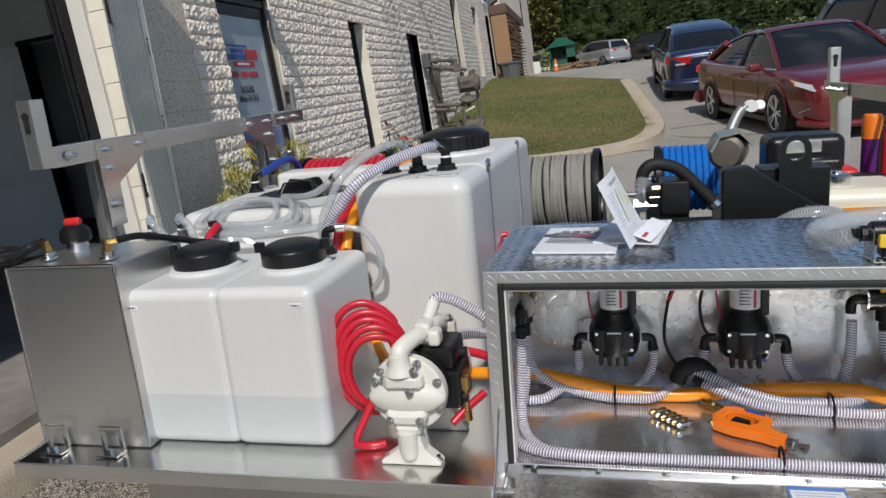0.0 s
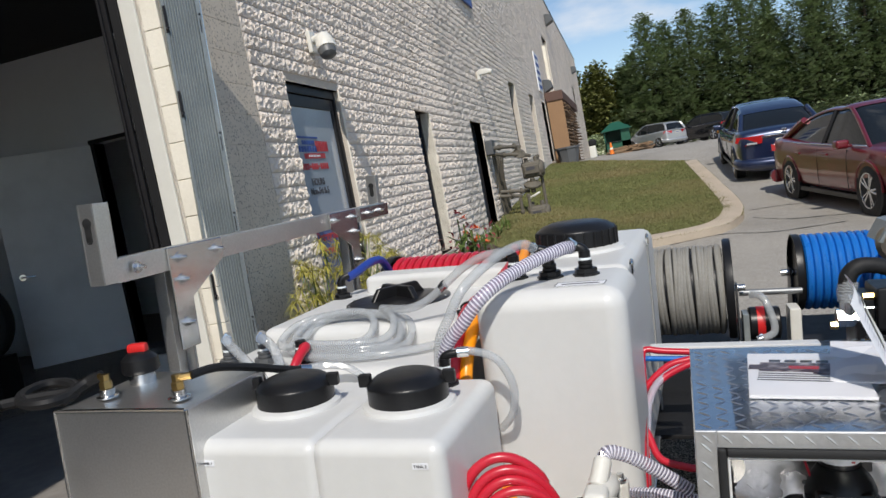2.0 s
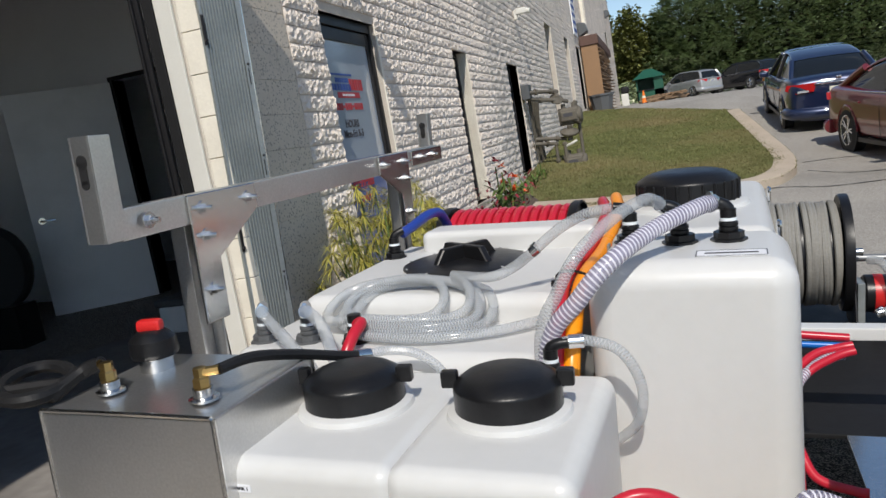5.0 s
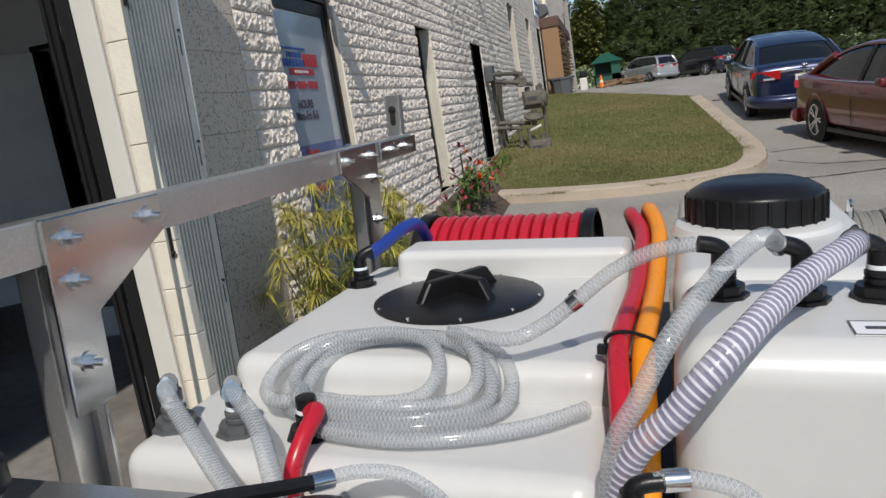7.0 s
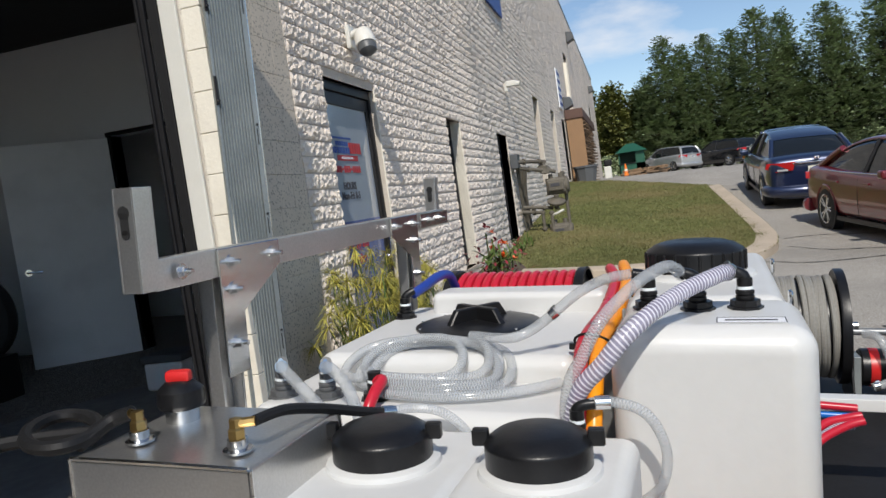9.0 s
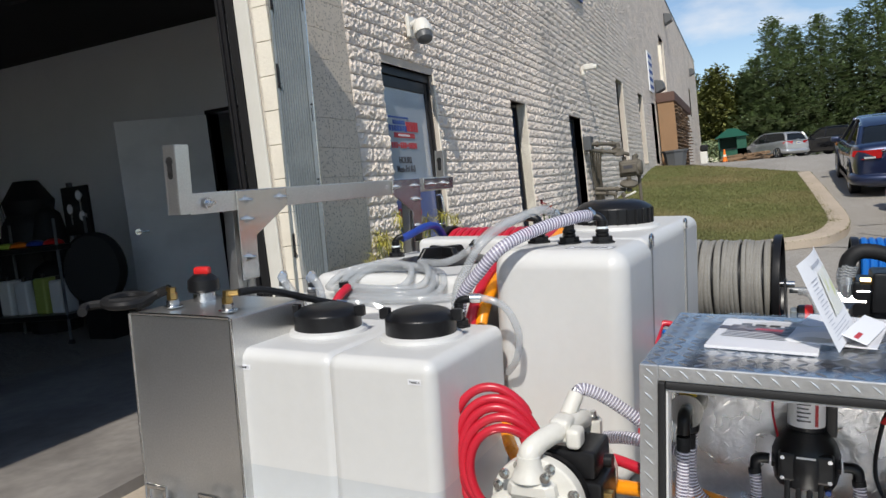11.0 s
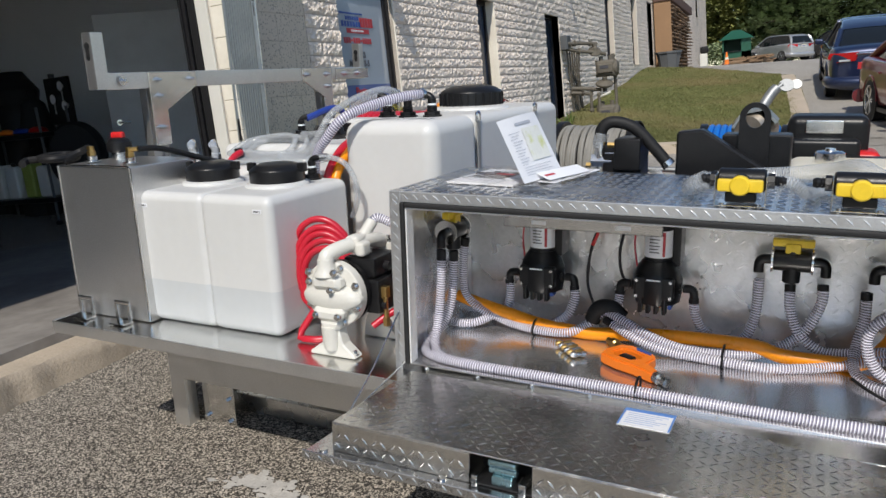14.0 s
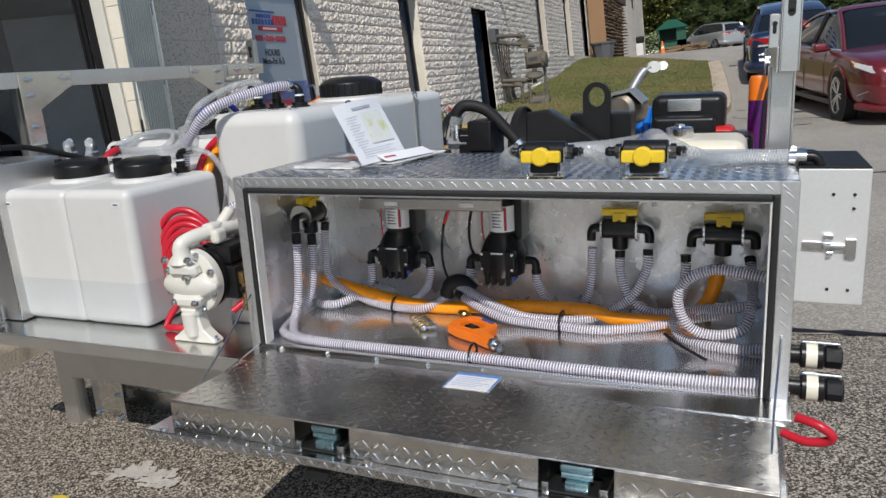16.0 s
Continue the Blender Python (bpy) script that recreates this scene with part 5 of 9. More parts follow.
# coil of clear hose with one end loose and one end on the tall tank
coil = []
for k in range(84):
    # four and a half loops that drift and shrink as they stack over the step of the tank
    a = -2.2 + k / 83 * 2 * math.pi * 4.5
    n = int(k / 18.5)
    g = (1.0, 0.78, 0.93, 0.64, 0.86)[n] + 0.02 * math.sin(k * 0.9)
    v = 0.672 + 0.112 * g * math.sin(a) + (0.0, 0.014, -0.012, 0.010, 0.0)[n] * math.sin((k % 18.5) / 18.5 * math.pi)
    over = min(1, max(0, (v - 0.63) / 0.13))
    coil.append((-0.938 + 0.188 * g * math.cos(a) + 0.030 * math.sin(k * 0.075), v, 0.986 + 0.052 * over * over * (3 - 2 * over) + 0.00035 * k + 0.004 * math.sin(k * 0.7)))
tail = [(-0.745, 0.70, 1.075), (-0.695, 0.715, 1.090), (-0.645, 0.725, 1.125), (-0.59, 0.735, 1.168), (-0.53, 0.735, 1.197), (-0.475, 0.735, 1.206)]
loose = [(-0.625, 0.66, 0.99), (-0.69, 0.60, 0.988), (-0.78, 0.555, 0.988), (-0.88, 0.535, 0.988), (-1.0, 0.55, 0.99)]
hose("clear_hose_coil", loose + coil[2:] + tail, 0.0113, "braid", "coil of clear braided hose lying on the low tank", (0.97,), 10, 3)
hose("clear_suction_hose", [(-0.375, 0.71, 1.207), (-0.397, 0.660, 1.230), (-0.445, 0.580, 1.213), (-0.500, 0.490, 1.165), (-0.537, 0.460, 1.100), (-0.573, 0.450, 1.003), (-0.57, 0.46, 0.72)], 0.0120, "braid", "clear braided hose arching down from the tall tank", (0.03,))
hose("spiral_suction_hose", [(-0.285, 0.72, 1.207), (-0.305, 0.670, 1.208), (-0.372, 0.580, 1.189), (-0.440, 0.480, 1.152), (-0.497, 0.450, 1.091), (-0.562, 0.450, 0.990), (-0.55, 0.455, 0.74)], 0.0165, "coil_wide", "white spiral suction hose arching down from the tall tank", (0.03,))
hose("red_feed_hose", [(-0.605, 1.62, 1.020), (-0.620, 1.52, 1.100), (-0.610, 1.40, 1.130), (-0.580, 1.27, 1.112), (-0.575, 1.0, 1.077), (-0.585, 0.74, 1.057), (-0.570, 0.58, 1.002), (-0.565, 0.50, 0.892), (-0.565, 0.49, 0.672)], 0.0155, "red", "red rubber hose running between the tanks")
oh = hose("orange_feed_hose", [(-0.565, 1.60, 1.020), (-0.580, 1.52, 1.100), (-0.570, 1.40, 1.140), (-0.545, 1.25, 1.117), (-0.543, 1.0, 1.072), (-0.550, 0.74, 1.052), (-0.540, 0.58, 0.992), (-0.537, 0.512, 0.892), (-0.535, 0.505, 0.672)], 0.0165, "orange", "thick orange hose running between the tanks")
part("cable_tie", join(tube([(-0.605, 0.74, 1.062), (-0.585, 0.74, 1.076), (-0.555, 0.74, 1.072), (-0.529, 0.74, 1.057), (-0.545, 0.74, 1.032), (-0.585, 0.74, 1.037)], 0.003, 6, 5, True), box(-0.617, -0.603, 0.733, 0.747, 1.042, 1.056, 0.002)), "black", oh)


# ---- hose reels ----
def reel(name, u0, u1, v, z, drum, rim, material, label, turns, hr, messy=0.0):
    """A drum wound with hose between two pressed flanges on a forked stand."""
    r = thing(name, ((u0 + u1) / 2, v, 0.52), label, "hose reel")
    part("drum", cyl((u0, v, z), (u1, v, z), drum - hr * 0.9, 32), "black", r)
    wound = random.Random(len(name))
    for k in range(turns):
        uk, s1, s2 = u0 + (k + 0.5) * (u1 - u0) / turns + wound.uniform(-1, 1) * messy, wound.uniform(0, messy), 0.4 * messy * math.sin(k)
        part("hose_turn", tube([(uk + 0.5 * messy * math.sin(a * 2 + k), v + (drum + s1) * math.cos(a), z + (drum + s2) * math.sin(a)) for a in [2 * math.pi * i / 12 for i in range(12)]], hr, 8, 3, True), material, r)
    for u, s in ((u0 - 0.006, -1), (u1 + 0.006, 1)):
        part("flange", lathe([(0.02, 0), (rim * 0.55, 0.002), (rim * 0.92, 0.006), (rim, -0.002), (rim + 0.004, 0.004), (rim + 0.004, 0.028), (rim - 0.004, 0.030), (rim - 0.006, 0.012), (rim * 0.5, 0.010), (0.02, 0.010)], (u, v, z), (s, 0, 0), 40), "black", r)
        part("axle", cyl((u, v, z), (u + s * 0.075, v, z), 0.014, 14), "steel", r)
        part("stand", prism([(v - 0.14, 0.522), (v + 0.14, 0.522), (v + 0.03, z + 0.02), (v - 0.03, z + 0.02)], u + s * 0.036, u + s * 0.044, "x", 0.002), "black", r)
    return r


reel("red_hose_reel", -1.160, -0.752, 1.62, 0.938, 0.150, 0.168, "red", "hose reel wound with bright red hose", 13, 0.0148)
reel("grey_hose_reel", -0.250, 0.078, 2.12, 0.80, 0.178, 0.205, "grey", "hose reel wound unevenly with grey pressure hose", 22, 0.0098, 0.007)
FRAME[0] = SKID

# ---- diaphragm pump on the deck ----
PU, PV = -0.190, 0.10
cz = 0.698
pump = thing("diaphragm_pump", (PU, PV, 0.52), "white plastic diaphragm pump with black centre block, bolted to the deck", "pump")


def d_block(z0, z1, w0, w1, v0, v1, bev):
    """A block with a rounded front, wider at one end."""
    return prism([(PU - w0, z0), (PU + w0, z0), (PU + w1, z1), (PU - w1, z1)], v0, v1, "y", bev)


part("foot", join(prism([(PU - 0.080, 0.522), (PU + 0.072, 0.522), (PU + 0.072, 0.530), (PU + 0.034, 0.562), (PU + 0.022, 0.612), (PU - 0.024, 0.612), (PU - 0.034, 0.562), (PU - 0.080, 0.530)], PV - 0.112, PV - 0.072, "y", 0.004), lathe([(0.020, 0.545), (0.024, 0.56), (0.026, 0.612), (0, 0.612)], (PU - 0.004, PV - 0.108, 0), seg=18)), "whiteplastic", pump)
part("foot", prism([(PU - 0.02, 0.522), (PU + 0.095, 0.522), (PU + 0.095, 0.530), (PU + 0.045, 0.60), (PU, 0.60)], PV + 0.07, PV + 0.10, "y", 0.003), "whiteplastic", pump)
for u, v in ((PU - 0.066, PV - 0.094), (PU + 0.060, PV - 0.094), (PU + 0.082, PV + 0.085)):
    part("foot_bolt", join(cyl((u, v, 0.530), (u, v, 0.533), 0.012, 14), cyl((u, v, 0.533), (u, v, 0.542), 0.008, 6)), "steel", pump)
ch = part("front_chamber", join(
    lathe([(0.0, -0.010), (0.086, -0.010), (0.093, -0.006), (0.094, 0.0), (0.094, 0.018), (0.06, 0.020)], (PU, PV - 0.082, cz), (0, 1, 0), 44),
    moved(lathe([(0.0, -0.034), (0.050, -0.032), (0.082, -0.024), (0.095, -0.010), (0.096, 0.004)], (0, 0, 0), (0, 1, 0), 44), Matrix.Translation((PU, PV - 0.088, cz - 0.006)) @ Matrix.Diagonal((1.0, 1.0, 0.42, 1.0))),
    d_block(cz + 0.020, cz + 0.066, 0.052, 0.044, PV - 0.130, PV - 0.084, 0.014),
    d_block(cz - 0.070, cz - 0.030, 0.040, 0.056, PV - 0.128, PV - 0.084, 0.012),
    d_block(cz - 0.100, cz - 0.066, 0.026, 0.038, PV - 0.122, PV - 0.082, 0.010),
    lathe([(0.036, 0.0), (0.031, 0.012), (0.024, 0.025), (0.023, 0.045), (0, 0.046)], (PU - 0.006, PV - 0.104, cz + 0.060), (0, 0, 1), 22)), "whiteplastic", pump)
for k in range(8):
    a = 2 * math.pi * k / 8 + 0.39
    x, z = PU + 0.083 * math.cos(a), cz + 0.083 * math.sin(a)
    part("cover_bolt", join(cyl((x, PV - 0.090, z), (x, PV - 0.095, z), 0.011, 14), cyl((x, PV - 0.095, z), (x, PV - 0.103, z), 0.007, 6)), "steel", ch)
for u, z in ((PU - 0.048, cz + 0.072), (PU + 0.034, cz + 0.074), (PU - 0.036, cz - 0.050), (PU + 0.036, cz - 0.050), (PU + 0.018, cz + 0.024)):
    part("cover_bolt", join(cyl((u, PV - 0.124, z), (u, PV - 0.131, z), 0.010, 14), cyl((u, PV - 0.131, z), (u, PV - 0.138, z), 0.0065, 6)), "steel", ch)
part("rear_chamber", join(lathe([(0.092, 0.0), (0.092, 0.016), (0.082, 0.022), (0.05, 0.032), (0, 0.034)], (PU + 0.02, PV + 0.10, cz), (0, 1, 0), 36), prism([(PU - 0.005, 0.60), (PU + 0.075, 0.60), (PU + 0.075, 0.815), (PU - 0.005, 0.815)], PV + 0.105, PV + 0.15, "y", 0.012)), "whiteplastic", pump)
part("rear_bolt", join(cyl((PU + 0.062, PV + 0.115, 0.815), (PU + 0.062, PV + 0.115, 0.819), 0.012, 14), cyl((PU + 0.062, PV + 0.115, 0.819), (PU + 0.062, PV + 0.115, 0.828), 0.007, 6)), "steel", pump)
blk = part("centre_block", join(lathe([(0.090, 0), (0.090, 0.012), (0.06, 0.014), (0.06, 0.13), (0.090, 0.132), (0.090, 0.15)], (PU + 0.005, PV - 0.052, cz), (0, 1, 0), 36), box(PU + 0.00, PU + 0.105, PV - 0.035, PV + 0.085, 0.735, 0.795, 0.012), box(PU + 0.02, PU + 0.118, PV - 0.04, PV + 0.08, 0.635, 0.735, 0.010), cyl((PU + 0.112, PV + 0.01, 0.765), (PU + 0.128, PV + 0.01, 0.765), 0.014, 12), cyl((PU + 0.112, PV - 0.02, 0.66), (PU + 0.130, PV - 0.02, 0.66), 0.012, 12)), "black", pump, "black air valve block")
part("plate", box(PU + 0.015, PU + 0.06, PV - 0.02, PV + 0.03, 0.7955, 0.797, 0), "steel", blk)
part("manifold", join(tube([(PU - 0.006, PV - 0.104, cz + 0.095), (PU - 0.004, PV - 0.100, cz + 0.112), (PU + 0.010, PV - 0.070, cz + 0.124), (PU + 0.030, PV - 0.02, cz + 0.130), (PU + 0.045, PV + 0.05, cz + 0.128), (PU + 0.040, PV + 0.115, cz + 0.110)], 0.021, 14, 6),
                      box(PU + 0.010, PU + 0.054, PV - 0.035, PV + 0.020, cz + 0.105, cz + 0.155, 0.012, 3), box(PU + 0.048, PU + 0.078, PV - 0.045, PV + 0.0, cz + 0.100, cz + 0.140, 0.010, 3), cyl((PU + 0.030, PV + 0.03, cz + 0.140), (PU + 0.040, PV + 0.070, cz + 0.178), 0.017, 16, bev=0.003)), "whiteplastic", pump)
part("air_fitting", join(box(PU + 0.115, PU + 0.135, PV - 0.03, PV - 0.008, 0.68, 0.715, 0.004), cyl((PU + 0.125, PV - 0.02, 0.68), (PU + 0.125, PV - 0.02, 0.60), 0.007, 10), cyl((PU + 0.125, PV - 0.02, 0.625), (PU + 0.125, PV - 0.02, 0.60), 0.011, 6)), "brass", pump, "brass air line fitting")
hose("pump_outlet_hose", [(PU + 0.037, PV + 0.060, cz + 0.168), (PU + 0.048, PV + 0.080, cz + 0.186), (PU + 0.085, PV + 0.095, cz + 0.172), (PU + 0.13, PV + 0.11, cz + 0.140), (PU + 0.19, PV + 0.12, cz + 0.095)], 0.0135, "coil", "clear coiled hose leaving the pump manifold", (0.08,))
hose("pump_feed_hose", [(PU + 0.05, PV + 0.25, 0.72), (PU + 0.12, PV + 0.22, 0.735), (PU + 0.22, PV + 0.20, 0.73)], 0.0145, "coil", "clear coiled hose behind the pump")
hose("red_air_hose", [(-0.17, 0.28, 0.70), (-0.09, 0.24, 0.715), (-0.02, 0.22, 0.705)], 0.012, "red", "red air hose behind the pump")
hose("red_air_hose", [(-0.10, 0.06, 0.60), (-0.07, 0.09, 0.625), (-0.03, 0.13, 0.65)], 0.010, "red", "short red air hose behind the pump")
hose("orange_deck_hose", [(-0.42, 0.42, 0.70), (-0.36, 0.33, 0.66), (-0.28, 0.28, 0.64), (-0.1, 0.25, 0.65), (0.02, 0.24, 0.655)], 0.016, "orange", "orange hose crossing the deck behind the pump")
# coil of red hose hung beside the tank
cr = []
for k in range(90):
    a = k / 89 * 2 * math.pi * 5 + 0.6
    n = k / 18
    x, z = (0.097 - 0.004 * n + 0.004 * math.sin(2.3 * n)) * math.cos(a), (0.150 - 0.012 * n + 0.006 * math.sin(3 * n)) * math.sin(a)
    cr.append((-0.348 + x - 0.10 * z + 0.008 * n, 0.190 + 0.30 * x - 0.006 * n, 0.718 + z + 0.06 * x - 0.008 * n))
hose("red_hose_coil", [(-0.25, 0.20, 0.735), (-0.29, 0.20, 0.79)] + cr + [(-0.36, 0.07, 0.552), (-0.32, 0.055, 0.534), (-0.285, 0.07, 0.534)], 0.0105, "red", "hanging coil of glossy red air hose", (), 10, 3)
hose("red_hose_end", [(-0.315, 0.24, 0.80), (-0.29, 0.20, 0.775), (-0.262, 0.17, 0.745)], 0.011, "red", "cut end of red hose sticking up")

# the box and the machinery behind it stand a little to the right of the tanks
FRAME[0] = BOXF

# ---- tool box of tread plate, lid let down ----
BU, BD, BZ0, BZ1 = 1.325, 0.48, 0.523, 1.005
tb = thing("tool_box", (BU / 2, BD / 2, 0.52), "polished tread-plate tool box, its front lid let down", "tool box")
# front frame's grey sheen put into a paler, less metallic plate colour
M["edge_plate"] = mat("sheen_edge_plate", (0.66, 0.67, 0.68), 0.36, 0.78, vary=0.12, scale=9, fine=90, bump=0.10, bump_scale=40, rvary=0.10)
part("top_panel", box(0, BU, 0, BD, BZ1 - 0.004, BZ1, 0.0015, 1), "plate", tb)
M["inner_plate"] = mat("mottled_plate", (0.80, 0.795, 0.785), 0.27, 0.72, vary=0.12, scale=7, fine=60, bump=0.34, bump_scale=22, rvary=0.12)
part("back_panel", box(0.004, BU - 0.004, BD - 0.004, BD, BZ0, BZ1 - 0.004, 0.001, 1), "inner_plate", tb)
part("inner_skin", box(0.0045, 0.006, 0.005, BD - 0.005, BZ0 + 0.023, BZ1 - 0.005, 0), "inner_plate", tb)
part("side_panel", box(0, 0.004, 0.004, BD, BZ0, BZ1 - 0.004, 0.001, 1), "plate", tb)
part("side_panel", box(BU - 0.004, BU, 0.004, BD, BZ0, BZ1 - 0.004, 0.001, 1), "plate", tb)
part("bottom_panel", box(0.004, BU - 0.004, 0.004, BD - 0.004, BZ0, BZ0 + 0.022, 0.001, 1), mat("polished_floor_plate", (0.66, 0.65, 0.64), 0.17, 0.88, vary=0.12, scale=5, bump=0.09, bump_scale=16, rvary=0.10), tb)
FL, FR, FT, FB = 0.032, BU - 0.034, BZ1 - 0.027, BZ0 + 0.03
part("front_frame", join(box(0, FL, -0.004, 0.004, BZ0, BZ1, 0.0015, 1), box(FR, BU, -0.004, 0.004, BZ0, BZ1, 0.0015, 1), box(FL, FR, -0.004, 0.004, FT, BZ1, 0.0015, 1)), "edge_plate", tb)
part("door_seal", join(box(FL, FL + 0.0125, -0.012, 0.012, FB, FT, 0.004), box(FR - 0.0125, FR, -0.012, 0.012, FB, FT, 0.004), box(FL + 0.0125, FR - 0.0125, -0.012, 0.012, FT - 0.0125, FT, 0.004)), "seal", tb, "black bulb seal")
part("inner_lip", join(box(FL + 0.013, FL + 0.017, -0.006, 0.03, FB, FT - 0.013, 0.001, 1), box(FR - 0.017, FR - 0.013, -0.006, 0.03, FB, FT - 0.013, 0.001, 1), box(FL + 0.017, FR - 0.017, -0.006, 0.03, FT - 0.017, FT - 0.013, 0.001, 1)), mat("bright_trim_edge", (0.86, 0.86, 0.85), 0.45, 0.35, vary=0.05, scale=20), tb, "bright folded trim edge")
part("bottom_lip", box(0.02, BU - 0.02, -0.006, 0.010, BZ0 - 0.012, FB, 0.002, 1), "alu", tb)


def treads(spots, place, parent, size=1.0, material="tread"):
    """Raised lozenges of tread plate: spots of (a, b, lean), laid by place into the thing's frame."""
    vs, fs = [], []
    root = parent.parent or parent
    base = BASE[root.name]
    for a, b, lean in spots:
        n0 = len(vs)
        c, s = math.cos(lean), math.sin(lean)
        for p, q, h in [tuple(size * w for w in t) for t in ((-0.013, 0, 0), (-0.004, -0.0026, 0), (0.004, -0.0026, 0), (0.013, 0, 0), (0.004, 0.0026, 0), (-0.004, 0.0026, 0), (-0.006, 0, 0.0015), (0.006, 0, 0.0015))]:
            vs.append(Vector(place(a + p * c - q * s, b + p * s + q * c, h)) - base)
        fs += [tuple(n0 + i for i in f) for f in ((0, 1, 6), (1, 2, 7, 6), (2, 3, 7), (3, 4, 7), (4, 5, 6, 7), (5, 0, 6))]
    me = bpy.data.meshes.new("tread")
    me.from_pydata(vs, [], fs)
    me.materials.append(M[material])
    ob = new("tread", me)
    ob.parent = parent
    return tagged(ob, kind="stuff")


def grid(a0, a1, b0, b1, step=0.029):
    out = []
    for i in range(int((a1 - a0) / step)):
        for j in range(int((b1 - b0) / step)):
            out.append((a0 + (i + 0.5) * step, b0 + (j + 0.5) * step, 0.785 if (i + j) % 2 else -0.785))
    return out


treads(grid(0.004, BU - 0.004, 0.004, BD - 0.004, 0.0265), lambda a, b, h: (a, b, BZ1 + h), tb, 1.08)
treads([(0.018 + 0.0285 * k, BZ1 - 0.013, -0.75) for k in range(46)], lambda a, b, h: (a, -0.004 - h * 0.5, b), tb, 0.88, "edge_plate")
treads([(0.016, BZ0 + 0.02 + 0.029 * k, -0.75) for k in range(16)] + [(BU - 0.017, BZ0 + 0.02 + 0.029 * k, -0.75) for k in range(16)], lambda a, b, h: (a, -0.004 - h * 0.5, b), tb, 0.95, "edge_plate")
treads(grid(0.01, BD - 0.01, BZ0 + 0.01, BZ1 - 0.01), lambda a, b, h: (0 - h, a, b), tb)
treads(grid(0.01, BD - 0.01, BZ0 + 0.01, BZ1 - 0.01), lambda a, b, h: (BU + h, a, b), tb)
treads(grid(0.02, BU - 0.02, BZ0 + 0.03, BZ1 - 0.02, 0.033), lambda a, b, h: (a, BD - 0.0042 - h * 0.32, b), tb, 0.85, "inner_plate")

# lid with its pan, flange, hinge, latches and stay wires
LV = -0.385
LIDM = Matrix.Translation((0, -0.012, BZ0)) @ pose(0, 0, 0, -3.2, 0, 0) @ Matrix.Translation((0, 0.012, -BZ0))


def lid_part(name, bm, material, parent, label=""):
    return part(name, moved(bm, LIDM), material, parent, label)


lid = lid_part("lid", box(0.004, BU - 0.004, LV - 0.035, -0.012, BZ0 - 0.052, BZ0 - 0.047, 0.002, 1), "plate", tb, "let-down lid with rolled flange")
lid_part("lid_lip", box(0.004, BU - 0.004, LV - 0.036, LV - 0.031, BZ0 - 0.060, BZ0 - 0.040, 0.002, 1), "plate", lid)
pan_mat = mat("lid_pan_sheet", (0.68, 0.66, 0.62), 0.25, 1.0, vary=0.16, scale=9, fine=40, bump=0.24, bump_scale=26, rvary=0.1)
M["pan_tread"] = mat("pan_tread", (0.62, 0.605, 0.58), 0.27, 1.0, vary=0.16, scale=9, fine=60, rvary=0.1)
cuts_u = ((0.385, 0.515), (0.905, 1.04))
PAN_FACES = ((0.060, 0.385), (0.515, 0.905), (1.04, BU - 0.022))
front = [box(a, b, LV, LV + 0.004, BZ0 - 0.046, BZ0 + 0.016, 0.001, 1) for a, b in PAN_FACES]
lid_part("lid_pan", box(0.060, BU - 0.022, LV, -0.03, BZ0 + 0.016, BZ0 + 0.020, 0.0015, 1), pan_mat, lid)
for ua in (0.060, BU - 0.026):
    lid_part("pan_end", box(ua, ua + 0.004, LV, -0.03, BZ0 - 0.046, BZ0 + 0.0155, 0.001, 1), pan_mat, lid)
for bm_ in front:
    lid_part("pan_front", bm_, pan_mat, lid)
treads(grid(0.068, BU - 0.03, LV + 0.01, -0.04, 0.0225), lambda a, b, h: LIDM @ Vector((a, b, BZ0 + 0.0198 + h * 0.8)), lid, 0.9, "pan_tread")
for a0, a1 in PAN_FACES:
    treads(grid(a0 + 0.004, a1 - 0.004, BZ0 - 0.044, BZ0 + 0.014, 0.0225), lambda a, b, h: LIDM @ Vector((a, LV - h * 0.8, b)), lid, 0.8, "pan_tread")
treads(grid(0.01, BU - 0.01, BZ0 - 0.058, BZ0 - 0.040, 0.0165), lambda a, b, h: LIDM @ Vector((a, LV - 0.036 - h * 0.8, b)), lid, 0.6, "pan_tread")
part("hinge", join(box(0.02, BU - 0.02, -0.030, -0.006, BZ0 - 0.006, BZ0 + 0.001, 0.001, 1), cyl((0.02, -0.014, BZ0 + 0.002), (BU - 0.02, -0.014, BZ0 + 0.002), 0.005, 10)), "alu", tb, "piano hinge")
for k in range(9):
    u = 0.09 + k * 0.143
    part("hinge_bolt", join(cyl((u, -0.007, BZ0 + 0.018), (u, -0.014, BZ0 + 0.018), 0.0065, 10)), "steel", tb)
    if k % 2 == 0:
        part("hinge_clip", join(tube([(u - 0.016, -0.034, BZ0 + 0.004), (u - 0.006, -0.040, BZ0 + 0.008), (u + 0.006, -0.034, BZ0 + 0.010), (u + 0.016, -0.040, BZ0 + 0.004)], 0.0035, 6)), "steel", tb)
